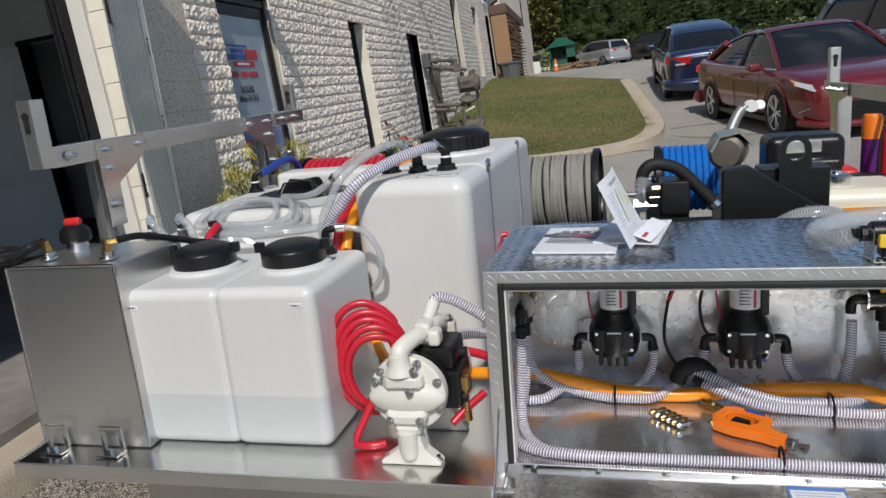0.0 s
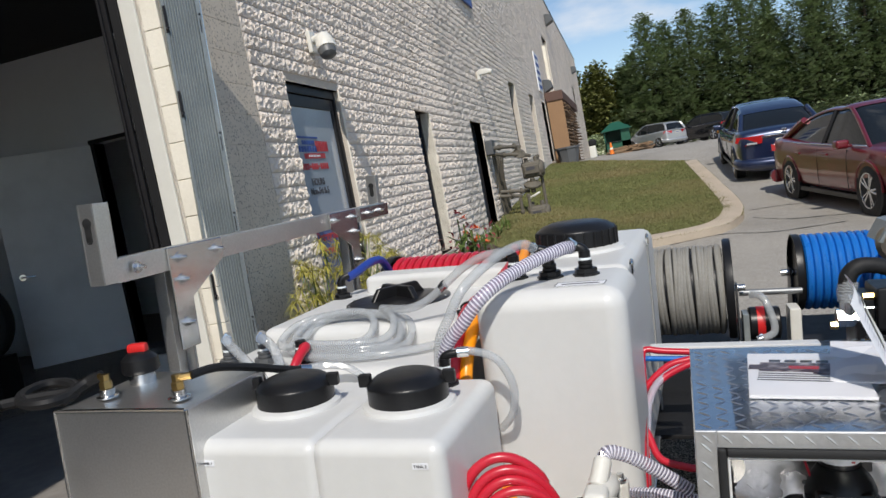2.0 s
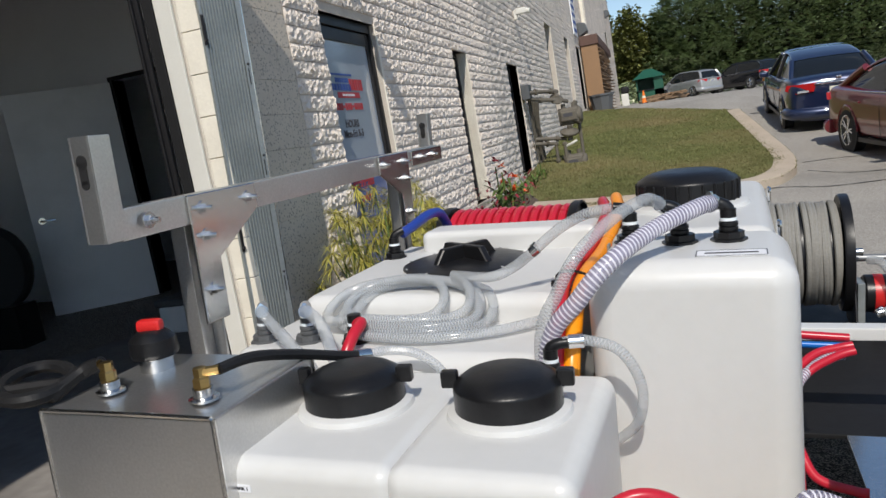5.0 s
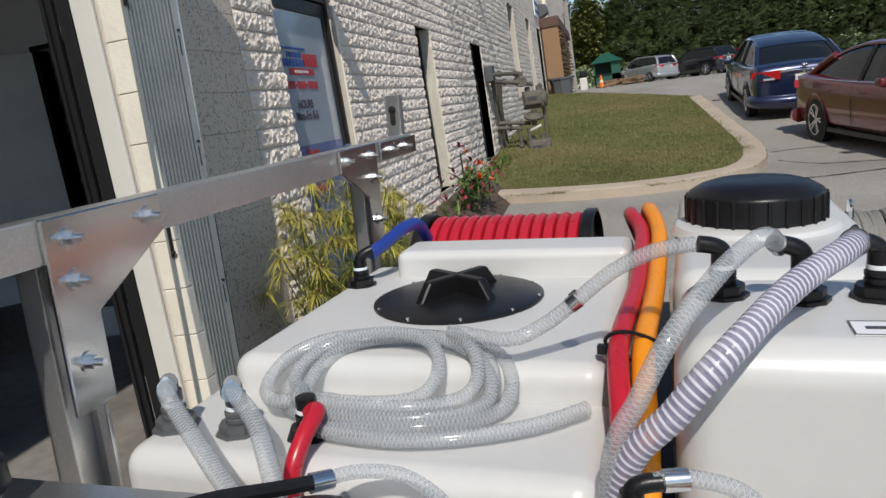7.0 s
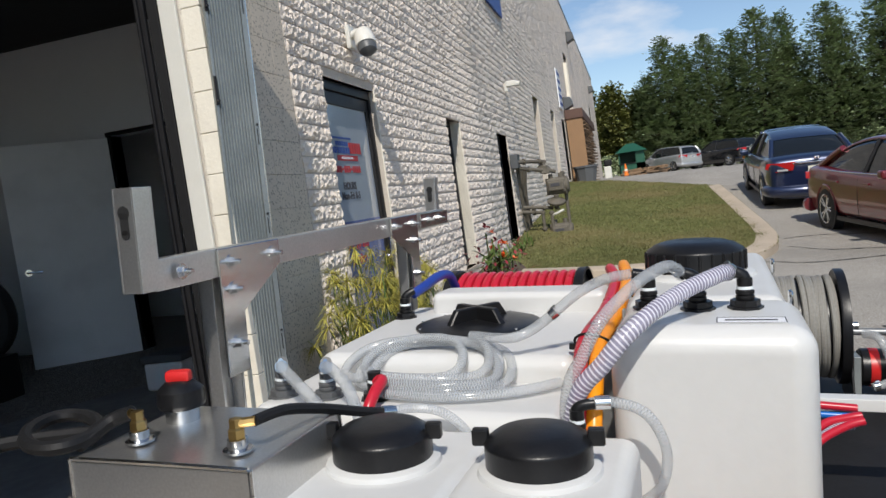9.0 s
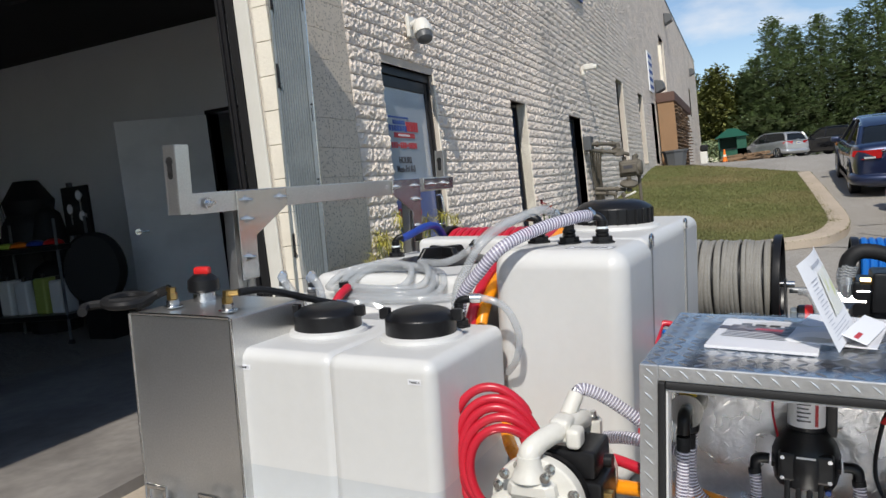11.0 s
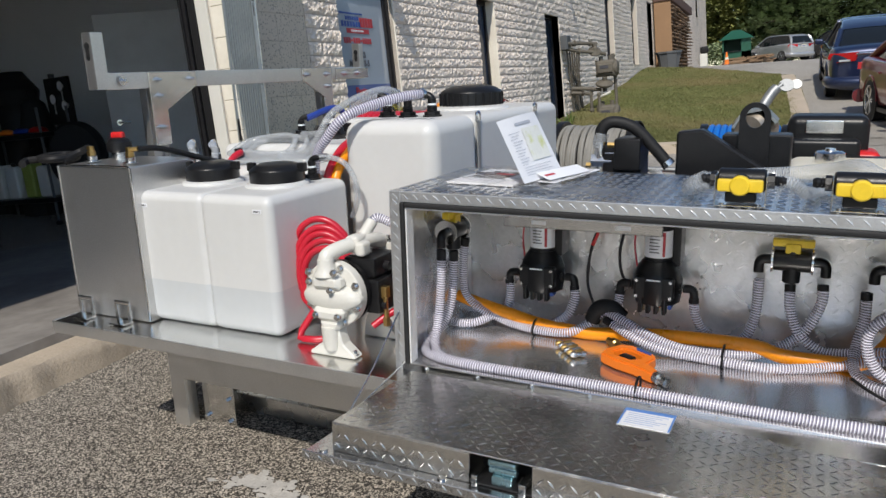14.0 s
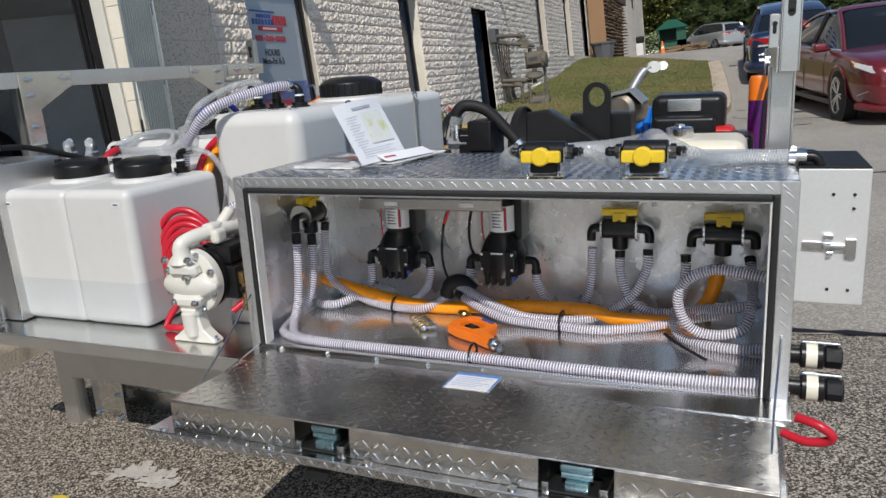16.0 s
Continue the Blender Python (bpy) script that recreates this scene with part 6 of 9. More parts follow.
for a, b in cuts_u:
    m = (a + b) / 2
    lt2 = lid_part("latch_recess", join(box(a, b, LV + 0.07, LV + 0.074, BZ0 - 0.046, BZ0 + 0.015, 0.001, 1), box(a, b, LV + 0.001, LV + 0.07, BZ0 - 0.046, BZ0 - 0.042, 0.001, 1)), "rubber", lid)
    lid_part("paddle_latch", join(box(m - 0.03, m + 0.03, LV + 0.006, LV + 0.045, BZ0 - 0.006, BZ0 + 0.010, 0.006), cyl((m - 0.028, LV + 0.022, BZ0 - 0.016), (m + 0.028, LV + 0.022, BZ0 - 0.016), 0.009, 14), box(m - 0.022, m + 0.022, LV + 0.008, LV + 0.04, BZ0 - 0.044, BZ0 - 0.024, 0.004)), "teal", lt2, "blue-plated paddle latch")
    lid_part("latch_arm", box(a + 0.008, a + 0.022, LV - 0.012, LV + 0.05, BZ0 - 0.046, BZ0 - 0.020, 0.003), "steel", lt2)
    lid_part("latch_arm", box(b - 0.024, b - 0.008, LV - 0.012, LV + 0.05, BZ0 - 0.046, BZ0 - 0.018, 0.003), "steel", lt2)
    lid_part("latch_plate", prism([(m - 0.05, BZ0 - 0.105), (m + 0.012, BZ0 - 0.105), (m + 0.03, BZ0 - 0.06), (m - 0.02, BZ0 - 0.06)], LV - 0.01, LV + 0.0, "y", 0.002), "rubber", lt2)
for u in (0.045, BU - 0.012, 0.33, 0.56, 0.86, 1.08):
    lid_part("lid_screw", cyl((u, LV - 0.012, BZ0 - 0.047), (u, LV - 0.012, BZ0 - 0.041), 0.009, 10), "steel", lid)
for u, s in ((0.03, 1), (BU - 0.03, -1)):
    part("stay_wire", join(tube([(u - 0.012 * s, -0.006, BZ0 + 0.17), (u, -0.16, BZ0 + 0.075), (u + 0.005 * s, -0.30, BZ0 + 0.0)], 0.0022, 6, 4), tube([(u, -0.006, BZ0 + 0.03), (u + 0.004 * s, -0.16, BZ0 + 0.015), (u + 0.005 * s, -0.30, BZ0 + 0.0)], 0.0022, 6, 4), cyl((u + 0.005 * s, -0.30, BZ0 - 0.002), (u + 0.005 * s, -0.30, BZ0 + 0.012), 0.006, 10)), "steel", lid)
card = lid_part("instruction_card", box(0.612, 0.722, -0.125, -0.030, BZ0 + 0.0205, BZ0 + 0.0215, 0), "paper", lid, "white card with blue band")
lid_part("card_band", join(box(0.612, 0.722, -0.045, -0.030, BZ0 + 0.0216, BZ0 + 0.0221, 0), box(0.612, 0.616, -0.125, -0.045, BZ0 + 0.0216, BZ0 + 0.0221, 0), box(0.718, 0.722, -0.125, -0.045, BZ0 + 0.0216, BZ0 + 0.0221, 0)), mat("card_blue", (0.10, 0.25, 0.62), 0.5), card)
lid_part("print_bars", join(*[box(0.624, 0.710 - 0.012 * (k % 3), -0.058 - 0.0105 * k, -0.0545 - 0.0105 * k, BZ0 + 0.0216, BZ0 + 0.0221, 0) for k in range(6)]), mat("pale_print", (0.45, 0.52, 0.68), 0.6), card)

# channel with name plates under the roof of the box
rail = thing("pump_rail", (0.4, 0.40, 0.95), "aluminium mounting rail under the box roof", "rail")
part("rail", box(0.165, 0.61, 0.352, 0.368, 0.857, 0.889, 0.002, 1), "alu", rail)
part("rail_web", box(0.165, 0.61, 0.368, BD - 0.0055, 0.9055, 0.909, 0.001, 1), "alu", rail)
part("rail_lip", box(0.165, 0.61, 0.362, 0.368, 0.889, 0.909, 0.001, 1), "alu", rail)
for u in (0.250, 0.485):
    part("name_plate", box(u, u + 0.042, 0.3505, 0.3515, 0.868, 0.879, 0), "paper", rail)


# ---- electric pumps in the box ----
def electric_pump(u):
    p = thing("electric_pump", (u, 0.41, 0.63), "black electric diaphragm pump with labelled motor and elbow ports", "pump", group="pumps in the box")
    v = 0.405
    part("motor", lathe([(0.033, 0.775), (0.0362, 0.778), (0.0362, 0.90), (0.033, 0.905), (0, 0.905)], (u, v, 0), seg=28), "black", p)
    lb = part("motor_label", lathe([(0.0368, 0.795), (0.0368, 0.868)], (u, v, 0), seg=28, close=False), "paper", p, "white printed label")
    part("label_red", box(u + 0.016, u + 0.022, v - 0.0345, v - 0.029, 0.800, 0.865, 0), "redink", lb)
    part("label_bars", join(*[box(u - 0.018, u + 0.008 - 0.004 * (k % 2), v - 0.0375, v - 0.0300, 0.862 - 0.0088 * k, 0.8645 - 0.0088 * k, 0) for k in range(7)]), "ink", lb)
    hd = part("head", join(lathe([(0.040, 0.662), (0.060, 0.670), (0.066, 0.70), (0.066, 0.735), (0.058, 0.758), (0.040, 0.785), (0, 0.786)], (u, v, 0), seg=10), box(u - 0.052, u + 0.052, v - 0.060, v - 0.02, 0.685, 0.748, 0.008), *[box(u - 0.040 + 0.021 * k, u - 0.029 + 0.021 * k, v - 0.058, v - 0.030, 0.646, 0.70, 0.003) for k in range(4)]), "black", p)
    part("head_plate", box(u - 0.018, u + 0.018, v - 0.0618, v - 0.0605, 0.731, 0.742, 0), "paper", hd)
    part("green_dot", cyl((u - 0.001, v - 0.0602, 0.718), (u - 0.001, v - 0.0620, 0.718), 0.0055, 12), mat("green_dot", (0.08, 0.55, 0.08), 0.5), hd)
    for sx, zz in ((-1, 0.695), (1, 0.695), (-1, 0.738), (1, 0.738)):
        part("head_screw", cyl((u + sx * 0.044, v - 0.0602, zz), (u + sx * 0.044, v - 0.0635, zz), 0.0045, 8), "steel", hd)
    for s in (-1, 1):
        part("port_elbow", join(cyl((u + s * 0.035, v - 0.01, 0.712), (u + s * 0.066, v - 0.01, 0.712), 0.011, 12), cyl((u + s * 0.056, v - 0.01, 0.712), (u + s * 0.066, v - 0.01, 0.712), 0.015, 6), tube([(u + s * 0.07, v - 0.01, 0.712), (u + s * 0.088, v - 0.01, 0.712), (u + s * 0.097, v - 0.01, 0.704), (u + s * 0.098, v - 0.01, 0.680)], 0.0115, 10, 5)), "black", p)
    part("clip_bolt", cyl((u + 0.042, v - 0.02, 0.665), (u + 0.042, v - 0.045, 0.665), 0.006, 8), "blueink", p)
    part("mount_bracket", box(u + 0.036, u + 0.058, v - 0.005, BD - 0.006, 0.77, 0.90, 0.004), "black", p)
    return p


electric_pump(0.266)
electric_pump(0.592)


def three_way_valve(u, v, z, name="ball_valve", inside=True):
    """A black three-way valve on a bent bracket, with a yellow lever."""
    q = thing(name, (u, v, z - 0.05), "black three-way ball valve with yellow lever handle", "valve", group="valves")
    part("body", join(cyl((u - 0.045, v, z), (u + 0.045, v, z), 0.027, 20, bev=0.004), cyl((u, v, z), (u, v, z - 0.055), 0.021, 18, bev=0.002), cyl((u, v, z), (u, v, z + 0.026), 0.018, 16)), "black", q)
    part("lever", join(box(u - 0.048, u + 0.048, v - 0.012, v + 0.012, z + 0.036, z + 0.056, 0.005), box(u - 0.018, u + 0.018, v - 0.017, v + 0.017, z + 0.020, z + 0.046, 0.004)), "yellow", q, "yellow lever")
    for s in (-1, 1):
        part("collar", lathe([(0.028, -0.0025), (0.034, -0.0025), (0.034, 0.0025), (0.028, 0.0025)], (u + s * 0.046, v, z), (1, 0, 0), 24), "steel", q)
        part("elbow", tube([(u + s * 0.048, v, z), (u + s * 0.066, v, z), (u + s * 0.076, v, z - 0.010), (u + s * 0.077, v, z - 0.035)], 0.0125, 10, 5), "black", q)
    return q


three_way_valve(0.918, 0.42, 0.806)
three_way_valve(1.178, 0.42, 0.800)
for u, z in ((0.862, 0.862), (1.000, 0.864), (1.100, 0.858), (1.248, 0.852)):
    solid("port_tag", box(u - 0.006, u + 0.006, BD - 0.0075, BD - 0.0062, z - 0.006, z + 0.006, 0), "paper", "small white tag on the back wall of the tool box", "tag", FRAME[0], group="port tags", base=(u, BD - 0.007, z))
lv = three_way_valve(0.0, 0.0, 0.0)
lv.matrix_world = FRAME[0] @ Matrix.Translation((0.048, 0.262, 0.806)) @ pose(0, 0, 0, 0, 0, 90)
BASE[lv.name] = Vector((0, 0, -0.05))

CO, RH = "coil", 0.0128
HOSES = [
    ("long_hose", [(0.048, 0.185, 0.815), (0.046, 0.182, 0.72), (0.042, 0.170, 0.62), (0.055, 0.120, 0.572), (0.10, 0.058, 0.560), (0.17, 0.036, 0.560), (0.30, 0.030, 0.560), (0.60, 0.032, 0.560), (0.90, 0.028, 0.560), (1.15, 0.034, 0.560), (1.30, 0.050, 0.562)]),
    ("suction_hose", [(0.166, 0.395, 0.688), (0.170, 0.392, 0.650), (0.165, 0.386, 0.612), (0.135, 0.366, 0.586), (0.090, 0.322, 0.567), (0.050, 0.310, 0.562), (0.018, 0.314, 0.562)]),
    ("suction_hose", [(0.048, 0.262, 0.795), (0.047, 0.258, 0.70), (0.040, 0.240, 0.62), (0.026, 0.200, 0.575), (0.023, 0.150, 0.562), (0.045, 0.080, 0.560), (0.10, 0.046, 0.559), (0.18, 0.032, 0.559), (0.27, 0.029, 0.559)]),
    ("suction_hose", [(0.050, 0.339, 0.815), (0.042, 0.340, 0.74), (0.047, 0.340, 0.65), (0.094, 0.345, 0.602), (0.15, 0.355, 0.577), (0.20, 0.352, 0.564), (0.27, 0.338, 0.562), (0.36, 0.338, 0.565), (0.41, 0.362, 0.588), (0.45, 0.372, 0.625)]),
    ("suction_hose", [(0.364, 0.395, 0.688), (0.366, 0.392, 0.65), (0.350, 0.384, 0.606), (0.315, 0.370, 0.580), (0.265, 0.364, 0.568), (0.20, 0.384, 0.568), (0.13, 0.404, 0.574), (0.04, 0.415, 0.580)]),
    ("suction_hose", [(0.494, 0.395, 0.688), (0.492, 0.390, 0.66), (0.484, 0.376, 0.635), (0.472, 0.370, 0.62)]),
    ("suction_hose", [(0.690, 0.395, 0.688), (0.695, 0.395, 0.645), (0.715, 0.398, 0.604), (0.748, 0.404, 0.577), (0.786, 0.402, 0.572), (0.822, 0.405, 0.594), (0.842, 0.412, 0.66), (0.844, 0.418, 0.752)]),
    ("suction_hose", [(0.992, 0.418, 0.752), (0.990, 0.410, 0.700), (0.955, 0.398, 0.625), (0.90, 0.380, 0.584), (0.85, 0.355, 0.568), (0.792, 0.335, 0.565), (0.70, 0.326, 0.566), (0.633, 0.326, 0.578), (0.56, 0.330, 0.604), (0.51, 0.345, 0.622), (0.465, 0.365, 0.634)]),
    ("suction_hose", [(0.918, 0.42, 0.745), (0.922, 0.408, 0.685), (0.944, 0.398, 0.628), (0.980, 0.392, 0.596), (1.02, 0.388, 0.586), (1.07, 0.382, 0.594), (1.14, 0.360, 0.615), (1.20, 0.330, 0.630), (1.27, 0.360, 0.640)]),
    ("suction_hose", [(0.465, 0.360, 0.612), (0.535, 0.326, 0.588), (0.600, 0.312, 0.570), (0.655, 0.306, 0.562), (0.700, 0.303, 0.561), (0.770, 0.296, 0.560), (0.874, 0.290, 0.560), (0.960, 0.318, 0.561), (1.03, 0.350, 0.566), (1.10, 0.365, 0.582), (1.18, 0.372, 0.60)]),
    ("suction_hose", [(1.088, 0.418, 0.742), (1.088, 0.410, 0.68), (1.076, 0.385, 0.615), (1.070, 0.340, 0.578), (1.090, 0.290, 0.563), (1.140, 0.250, 0.562), (1.21, 0.225, 0.566), (1.285, 0.215, 0.575)]),
    ("return_hose", [(1.242, 0.418, 0.742), (1.250, 0.38, 0.70), (1.252, 0.29, 0.665), (1.235, 0.25, 0.61), (1.175, 0.245, 0.590), (1.115, 0.245, 0.605), (1.085, 0.245, 0.67), (1.105, 0.24, 0.725), (1.165, 0.235, 0.756), (1.24, 0.22, 0.755), (1.31, 0.20, 0.745)]),
]
for nm, pts in HOSES:
    line = curve_points(pts, 8)
    h = hose(nm, pts, RH, CO, "clear hose with white coil inside the tool box", seg=12)
    part("black_cuff", tube(line[0:4], RH * 1.04, 12, 2, smooth=False), "rubber", h)
of = hose("orange_box_hose", [(0.010, 0.372, 0.627), (0.045, 0.366, 0.619), (0.175, 0.362, 0.592), (0.280, 0.361, 0.572), (0.415, 0.360, 0.564), (0.51, 0.360, 0.574), (0.66, 0.360, 0.587), (0.84, 0.360, 0.589), (0.909, 0.360, 0.573), (1.00, 0.362, 0.570), (1.085, 0.374, 0.574), (1.14, 0.400, 0.615), (1.165, 0.412, 0.675), (1.168, 0.42, 0.715)], 0.0185, "orange", "orange hose along the back of the tool box")
part("clamp", cyl((1.167, 0.418, 0.698), (1.168, 0.42, 0.716), 0.020, 14), "rubber", of)
solid("paper_tag", box(1.155, 1.215, 0.428, 0.430, 0.546, 0.612, 0), "paper", "white paper tag standing on the box floor", "tag", FRAME[0], base=(1.185, 0.429, 0.546))
for u, v, z, r in ((0.265, 0.348, 0.565, 0.030), (0.78, 0.318, 0.565, 0.036), (0.62, 0.052, 0.562, 0.030)):
    solid("cable_tie", tube([(u, v + r * math.cos(a), max(z + 0.8 * r * math.sin(a), 0.5465)) for a in [2 * math.pi * k / 10 for k in range(10)]], 0.0032, 6, 3, True), "black", "black cable tie round the bundled hoses", "cable tie", FRAME[0], group="cable ties", base=(u, v, z))
solid("cable_tie_long", tube([(1.06, 0.20, 0.60), (1.10, 0.17, 0.585), (1.16, 0.14, 0.567)], 0.004, 6, 4), "black", "black cable tie lying over the hose loop", "cable tie", FRAME[0], base=(1.1, 0.17, 0.58))
hose("black_grommet_hose", [(0.424, 0.370, 0.600), (0.440, 0.369, 0.636), (0.475, 0.368, 0.645), (0.508, 0.372, 0.618)], 0.022, "rubber", "black sleeve round the bundled hoses")
for pts, m_, lab in (([(0.43, 0.455, 0.90), (0.425, 0.43, 0.86), (0.405, 0.42, 0.80), (0.395, 0.42, 0.70), (0.42, 0.40, 0.64), (0.455, 0.38, 0.615)], "black", "black power cable with red tape"), ([(0.54, 0.43, 0.90), (0.505, 0.42, 0.87), (0.485, 0.42, 0.80), (0.495, 0.41, 0.73), (0.53, 0.40, 0.70)], "black", "black power cable beside the pump"),
                     ([(0.21, 0.43, 0.90), (0.20, 0.42, 0.82), (0.212, 0.40, 0.76)], "red", "thin red wire beside the pump"), ([(0.53, 0.43, 0.90), (0.525, 0.42, 0.82), (0.538, 0.40, 0.76)], "red", "thin red wire beside the pump"),
                     ([(0.305, 0.42, 0.90), (0.318, 0.42, 0.84), (0.300, 0.41, 0.79)], "black", "black wire beside the pump motor")):
    c = hose("power_cable", pts, 0.0042 if m_ == "black" else 0.0025, m_, lab, seg=8)
    if "tape" in lab:
        part("red_tape", tube([(0.424, 0.428, 0.855), (0.416, 0.424, 0.83), (0.407, 0.42, 0.805)], 0.0056, 8, 4), "redpaint", c)

# ---- spray gun on the box floor ----
gm = FRAME[0] @ Matrix.Translation((0.548, 0.225, 0.549)) @ pose(0, 0, 0, 0, 0, -33)
gun = thing("spray_gun", (0, 0, 0), "orange plastic spray gun with black trigger on the box floor", "spray gun", gm)
outer = [(-0.045, 0.035), (-0.02, 0.052), (0.055, 0.052), (0.075, 0.035), (0.085, -0.005), (0.135, -0.018), (0.138, -0.045), (0.075, -0.045), (0.02, -0.055), (-0.03, -0.052), (-0.048, -0.02)]
hole = [(-0.022, 0.014), (0.0, 0.026), (0.045, 0.022), (0.056, 0.0), (0.045, -0.022), (0.0, -0.028), (-0.022, -0.018)]
bmg = bmesh.new()
for z in (0.0, 0.028):
    ov = [bmg.verts.new((x, y, z)) for x, y in outer]
    hv = [bmg.verts.new((x, y, z)) for x, y in hole]
    ed = [bmg.edges.new((a[k], a[(k + 1) % len(a)])) for a in (ov, hv) for k in range(len(a))]
    bmesh.ops.triangle_fill(bmg, use_beauty=True, edges=ed)
bmg.verts.ensure_lookup_table()
n1, n2 = len(outer), len(hole)
for off, cnt in ((0, n1), (n1, n2)):
    for k in range(cnt):
        a, b = off + k, off + (k + 1) % cnt
        bmg.faces.new((bmg.verts[a], bmg.verts[b], bmg.verts[b + n1 + n2], bmg.verts[a + n1 + n2]))
bmesh.ops.recalc_face_normals(bmg, faces=bmg.faces[:])
bmesh.ops.bevel(bmg, geom=[e for e in bmg.edges if len(e.link_faces) == 2 and e.calc_face_angle(0) > 1.0], offset=0.004, segments=2, affect="EDGES")
part("grip", bmg, "gun", gun)
part("trigger", box(-0.005, 0.035, -0.016, 0.010, 0.004, 0.024, 0.005), "black", gun, "black trigger")
part("blue_inlay", prism([(0.0, 0.046), (0.05, 0.046), (0.058, 0.036), (0.01, 0.034)], 0.028, 0.030, "z", 0.0), "blueink", gun, "blue inlay")
part("inlet_swivel", lathe([(0.013, 0), (0.015, 0.004), (0.015, 0.018), (0.010, 0.020), (0.010, 0.03), (0.012, 0.034), (0.012, 0.044), (0, 0.046)], (0.136, -0.031, 0.015), (1, -0.12, 0), 14), "steel", gun)
part("outlet_barrel", lathe([(0.010, 0), (0.010, 0.03), (0.014, 0.034), (0.014, 0.05), (0.009, 0.054), (0.009, 0.07), (0, 0.07)], (-0.04, 0.038, 0.016), (-1, 0.15, 0), 14), "brass", gun)
for k in range(6):
    noz = thing("spray_nozzle", (0.385 + 0.012 * k, 0.290 - 0.013 * k, 0.5455), "small plated quick-connect spray nozzle", "nozzle", group="nozzles")
    part("nozzle_body", lathe([(0.007, 0), (0.0085, 0.004), (0.0085, 0.014), (0.006, 0.017), (0.006, 0.028), (0.009, 0.031), (0.009, 0.038), (0.005, 0.046), (0, 0.046)], (0.390 + 0.012 * k, 0.290 - 0.013 * k, 0.556), (-0.8, -0.5, 0.02), 12), "steel" if k % 2 else "brass", noz)

# ---- papers in a clear bag on the box ----
doc = thing("document_bag", (0.22, 0.27, BZ1), "clear plastic bag of printed manuals with a folded leaflet", "document")
sheetm = bmesh.new()
for i in range(13):
    for j in range(13):
        x, y = i / 12, j / 12
        sheetm.verts.new((0.062 + 0.345 * x + 0.01 * y, 0.030 + 0.40 * y + 0.07 * x, BZ1 + 0.012 + 0.006 * noise.noise((x * 4, y * 4, 0)) + 0.004 * noise.noise((x * 9, y * 9, 3))))
sheetm.verts.ensure_lookup_table()
for i in range(12):
    for j in range(12):
        sheetm.faces.new([sheetm.verts[a * 13 + b] for a, b in ((i, j), (i + 1, j), (i + 1, j + 1), (i, j + 1))])
part("clear_bag", sheetm, "bag", doc)
part("manual", moved(box(-0.095, 0.095, -0.13, 0.13, 0, 0.006, 0.001), Matrix.Translation((0.195, 0.265, BZ1 + 0.002)) @ pose(0, 0, 0, 0, 0, -4)), "paper", doc)
part("manual", moved(box(-0.075, 0.075, -0.13, 0.13, 0, 0.003, 0.001), Matrix.Translation((0.322, 0.325, BZ1 + 0.0085)) @ pose(0, 0, 0, 0.5, 0, -10)), "paper", doc)
pic = Matrix.Translation((0.19, 0.28, BZ1 + 0.0086)) @ pose(0, 0, 0, 0, 0, -8)
part("picture_print", moved(join(box(-0.07, 0.06, -0.012, 0.045, 0, 0.0006, 0), box(-0.088, -0.02, 0.0, 0.028, 0, 0.0008, 0), box(0.02, 0.085, -0.02, 0.020, 0, 0.0008, 0)), pic), mat("print_dark", (0.055, 0.035, 0.042), 0.5, vary=0.5, scale=60, dirt=(0.50, 0.46, 0.47), dirt_amount=0.8, dirt_scale=55), doc)
part("folded_card", moved(box(-0.022, 0.022, -0.10, 0.10, 0, 0.002, 0.0005, 1), Matrix.Translation((0.362, 0.285, BZ1 + 0.022)) @ pose(0, 0, 0, 0, 20, -14)), "paper", doc, "folded card with red stripe")
part("red_stripe", moved(box(-0.004, 0.004, -0.09, -0.045, 0.0022, 0.0028, 0), Matrix.Translation((0.362, 0.285, BZ1 + 0.022)) @ pose(0, 0, 0, 0, 20, -14)), "redink", doc)
part("picture_accent", moved(box(-0.02, 0.03, 0.005, 0.022, 0.0008, 0.0014, 0), pic), "redink", doc)
part("logo_bar", moved(join(*[box(-0.055 + 0.027 * k, -0.035 + 0.027 * k, 0.050, 0.064, 0, 0.0006, 0) for k in range(4)]), pic), "ink", doc)
part("print_bars", moved(join(*[box(-0.07, 0.07 - 0.02 * (k % 2), -0.026 - 0.013 * k, -0.023 - 0.013 * k, 0, 0.0006, 0) for k in range(4)]), pic), "ink", doc)
LEAF = [Vector(p) for p in ((0.312, 0.125, 1.017), (0.350, 0.320, 1.020), (0.272, 0.306, 1.182), (0.244, 0.111, 1.168))]
LNORM = (LEAF[1] - LEAF[0]).cross(LEAF[3] - LEAF[0]).normalized()


def on_leaf(a, b, h):
    """A point of the leaning leaflet: a along its foot, b up its height, h off its face."""
    return LEAF[0].lerp(LEAF[1], a).lerp(LEAF[3].lerp(LEAF[2], a), b) + LNORM * (h + 0.010 * math.sin(math.pi * a) * b)


def leaf_patch(a0, a1, b0, b1, h, thick=0.0):
    bm = bmesh.new()
    n = max(1, int((a1 - a0) * 10))
    for hh, flip in ((h, False), (h - thick, True)) if thick else ((h, False),):
        g = [[bm.verts.new(on_leaf(a0 + (a1 - a0) * i / n, b0 + (b1 - b0) * j / n, hh)) for j in range(n + 1)] for i in range(n + 1)]
        for p in range(n):
            for q in range(n):
                bm.faces.new((g[p][q], g[p + 1][q], g[p + 1][q + 1], g[p][q + 1]))
    return bm


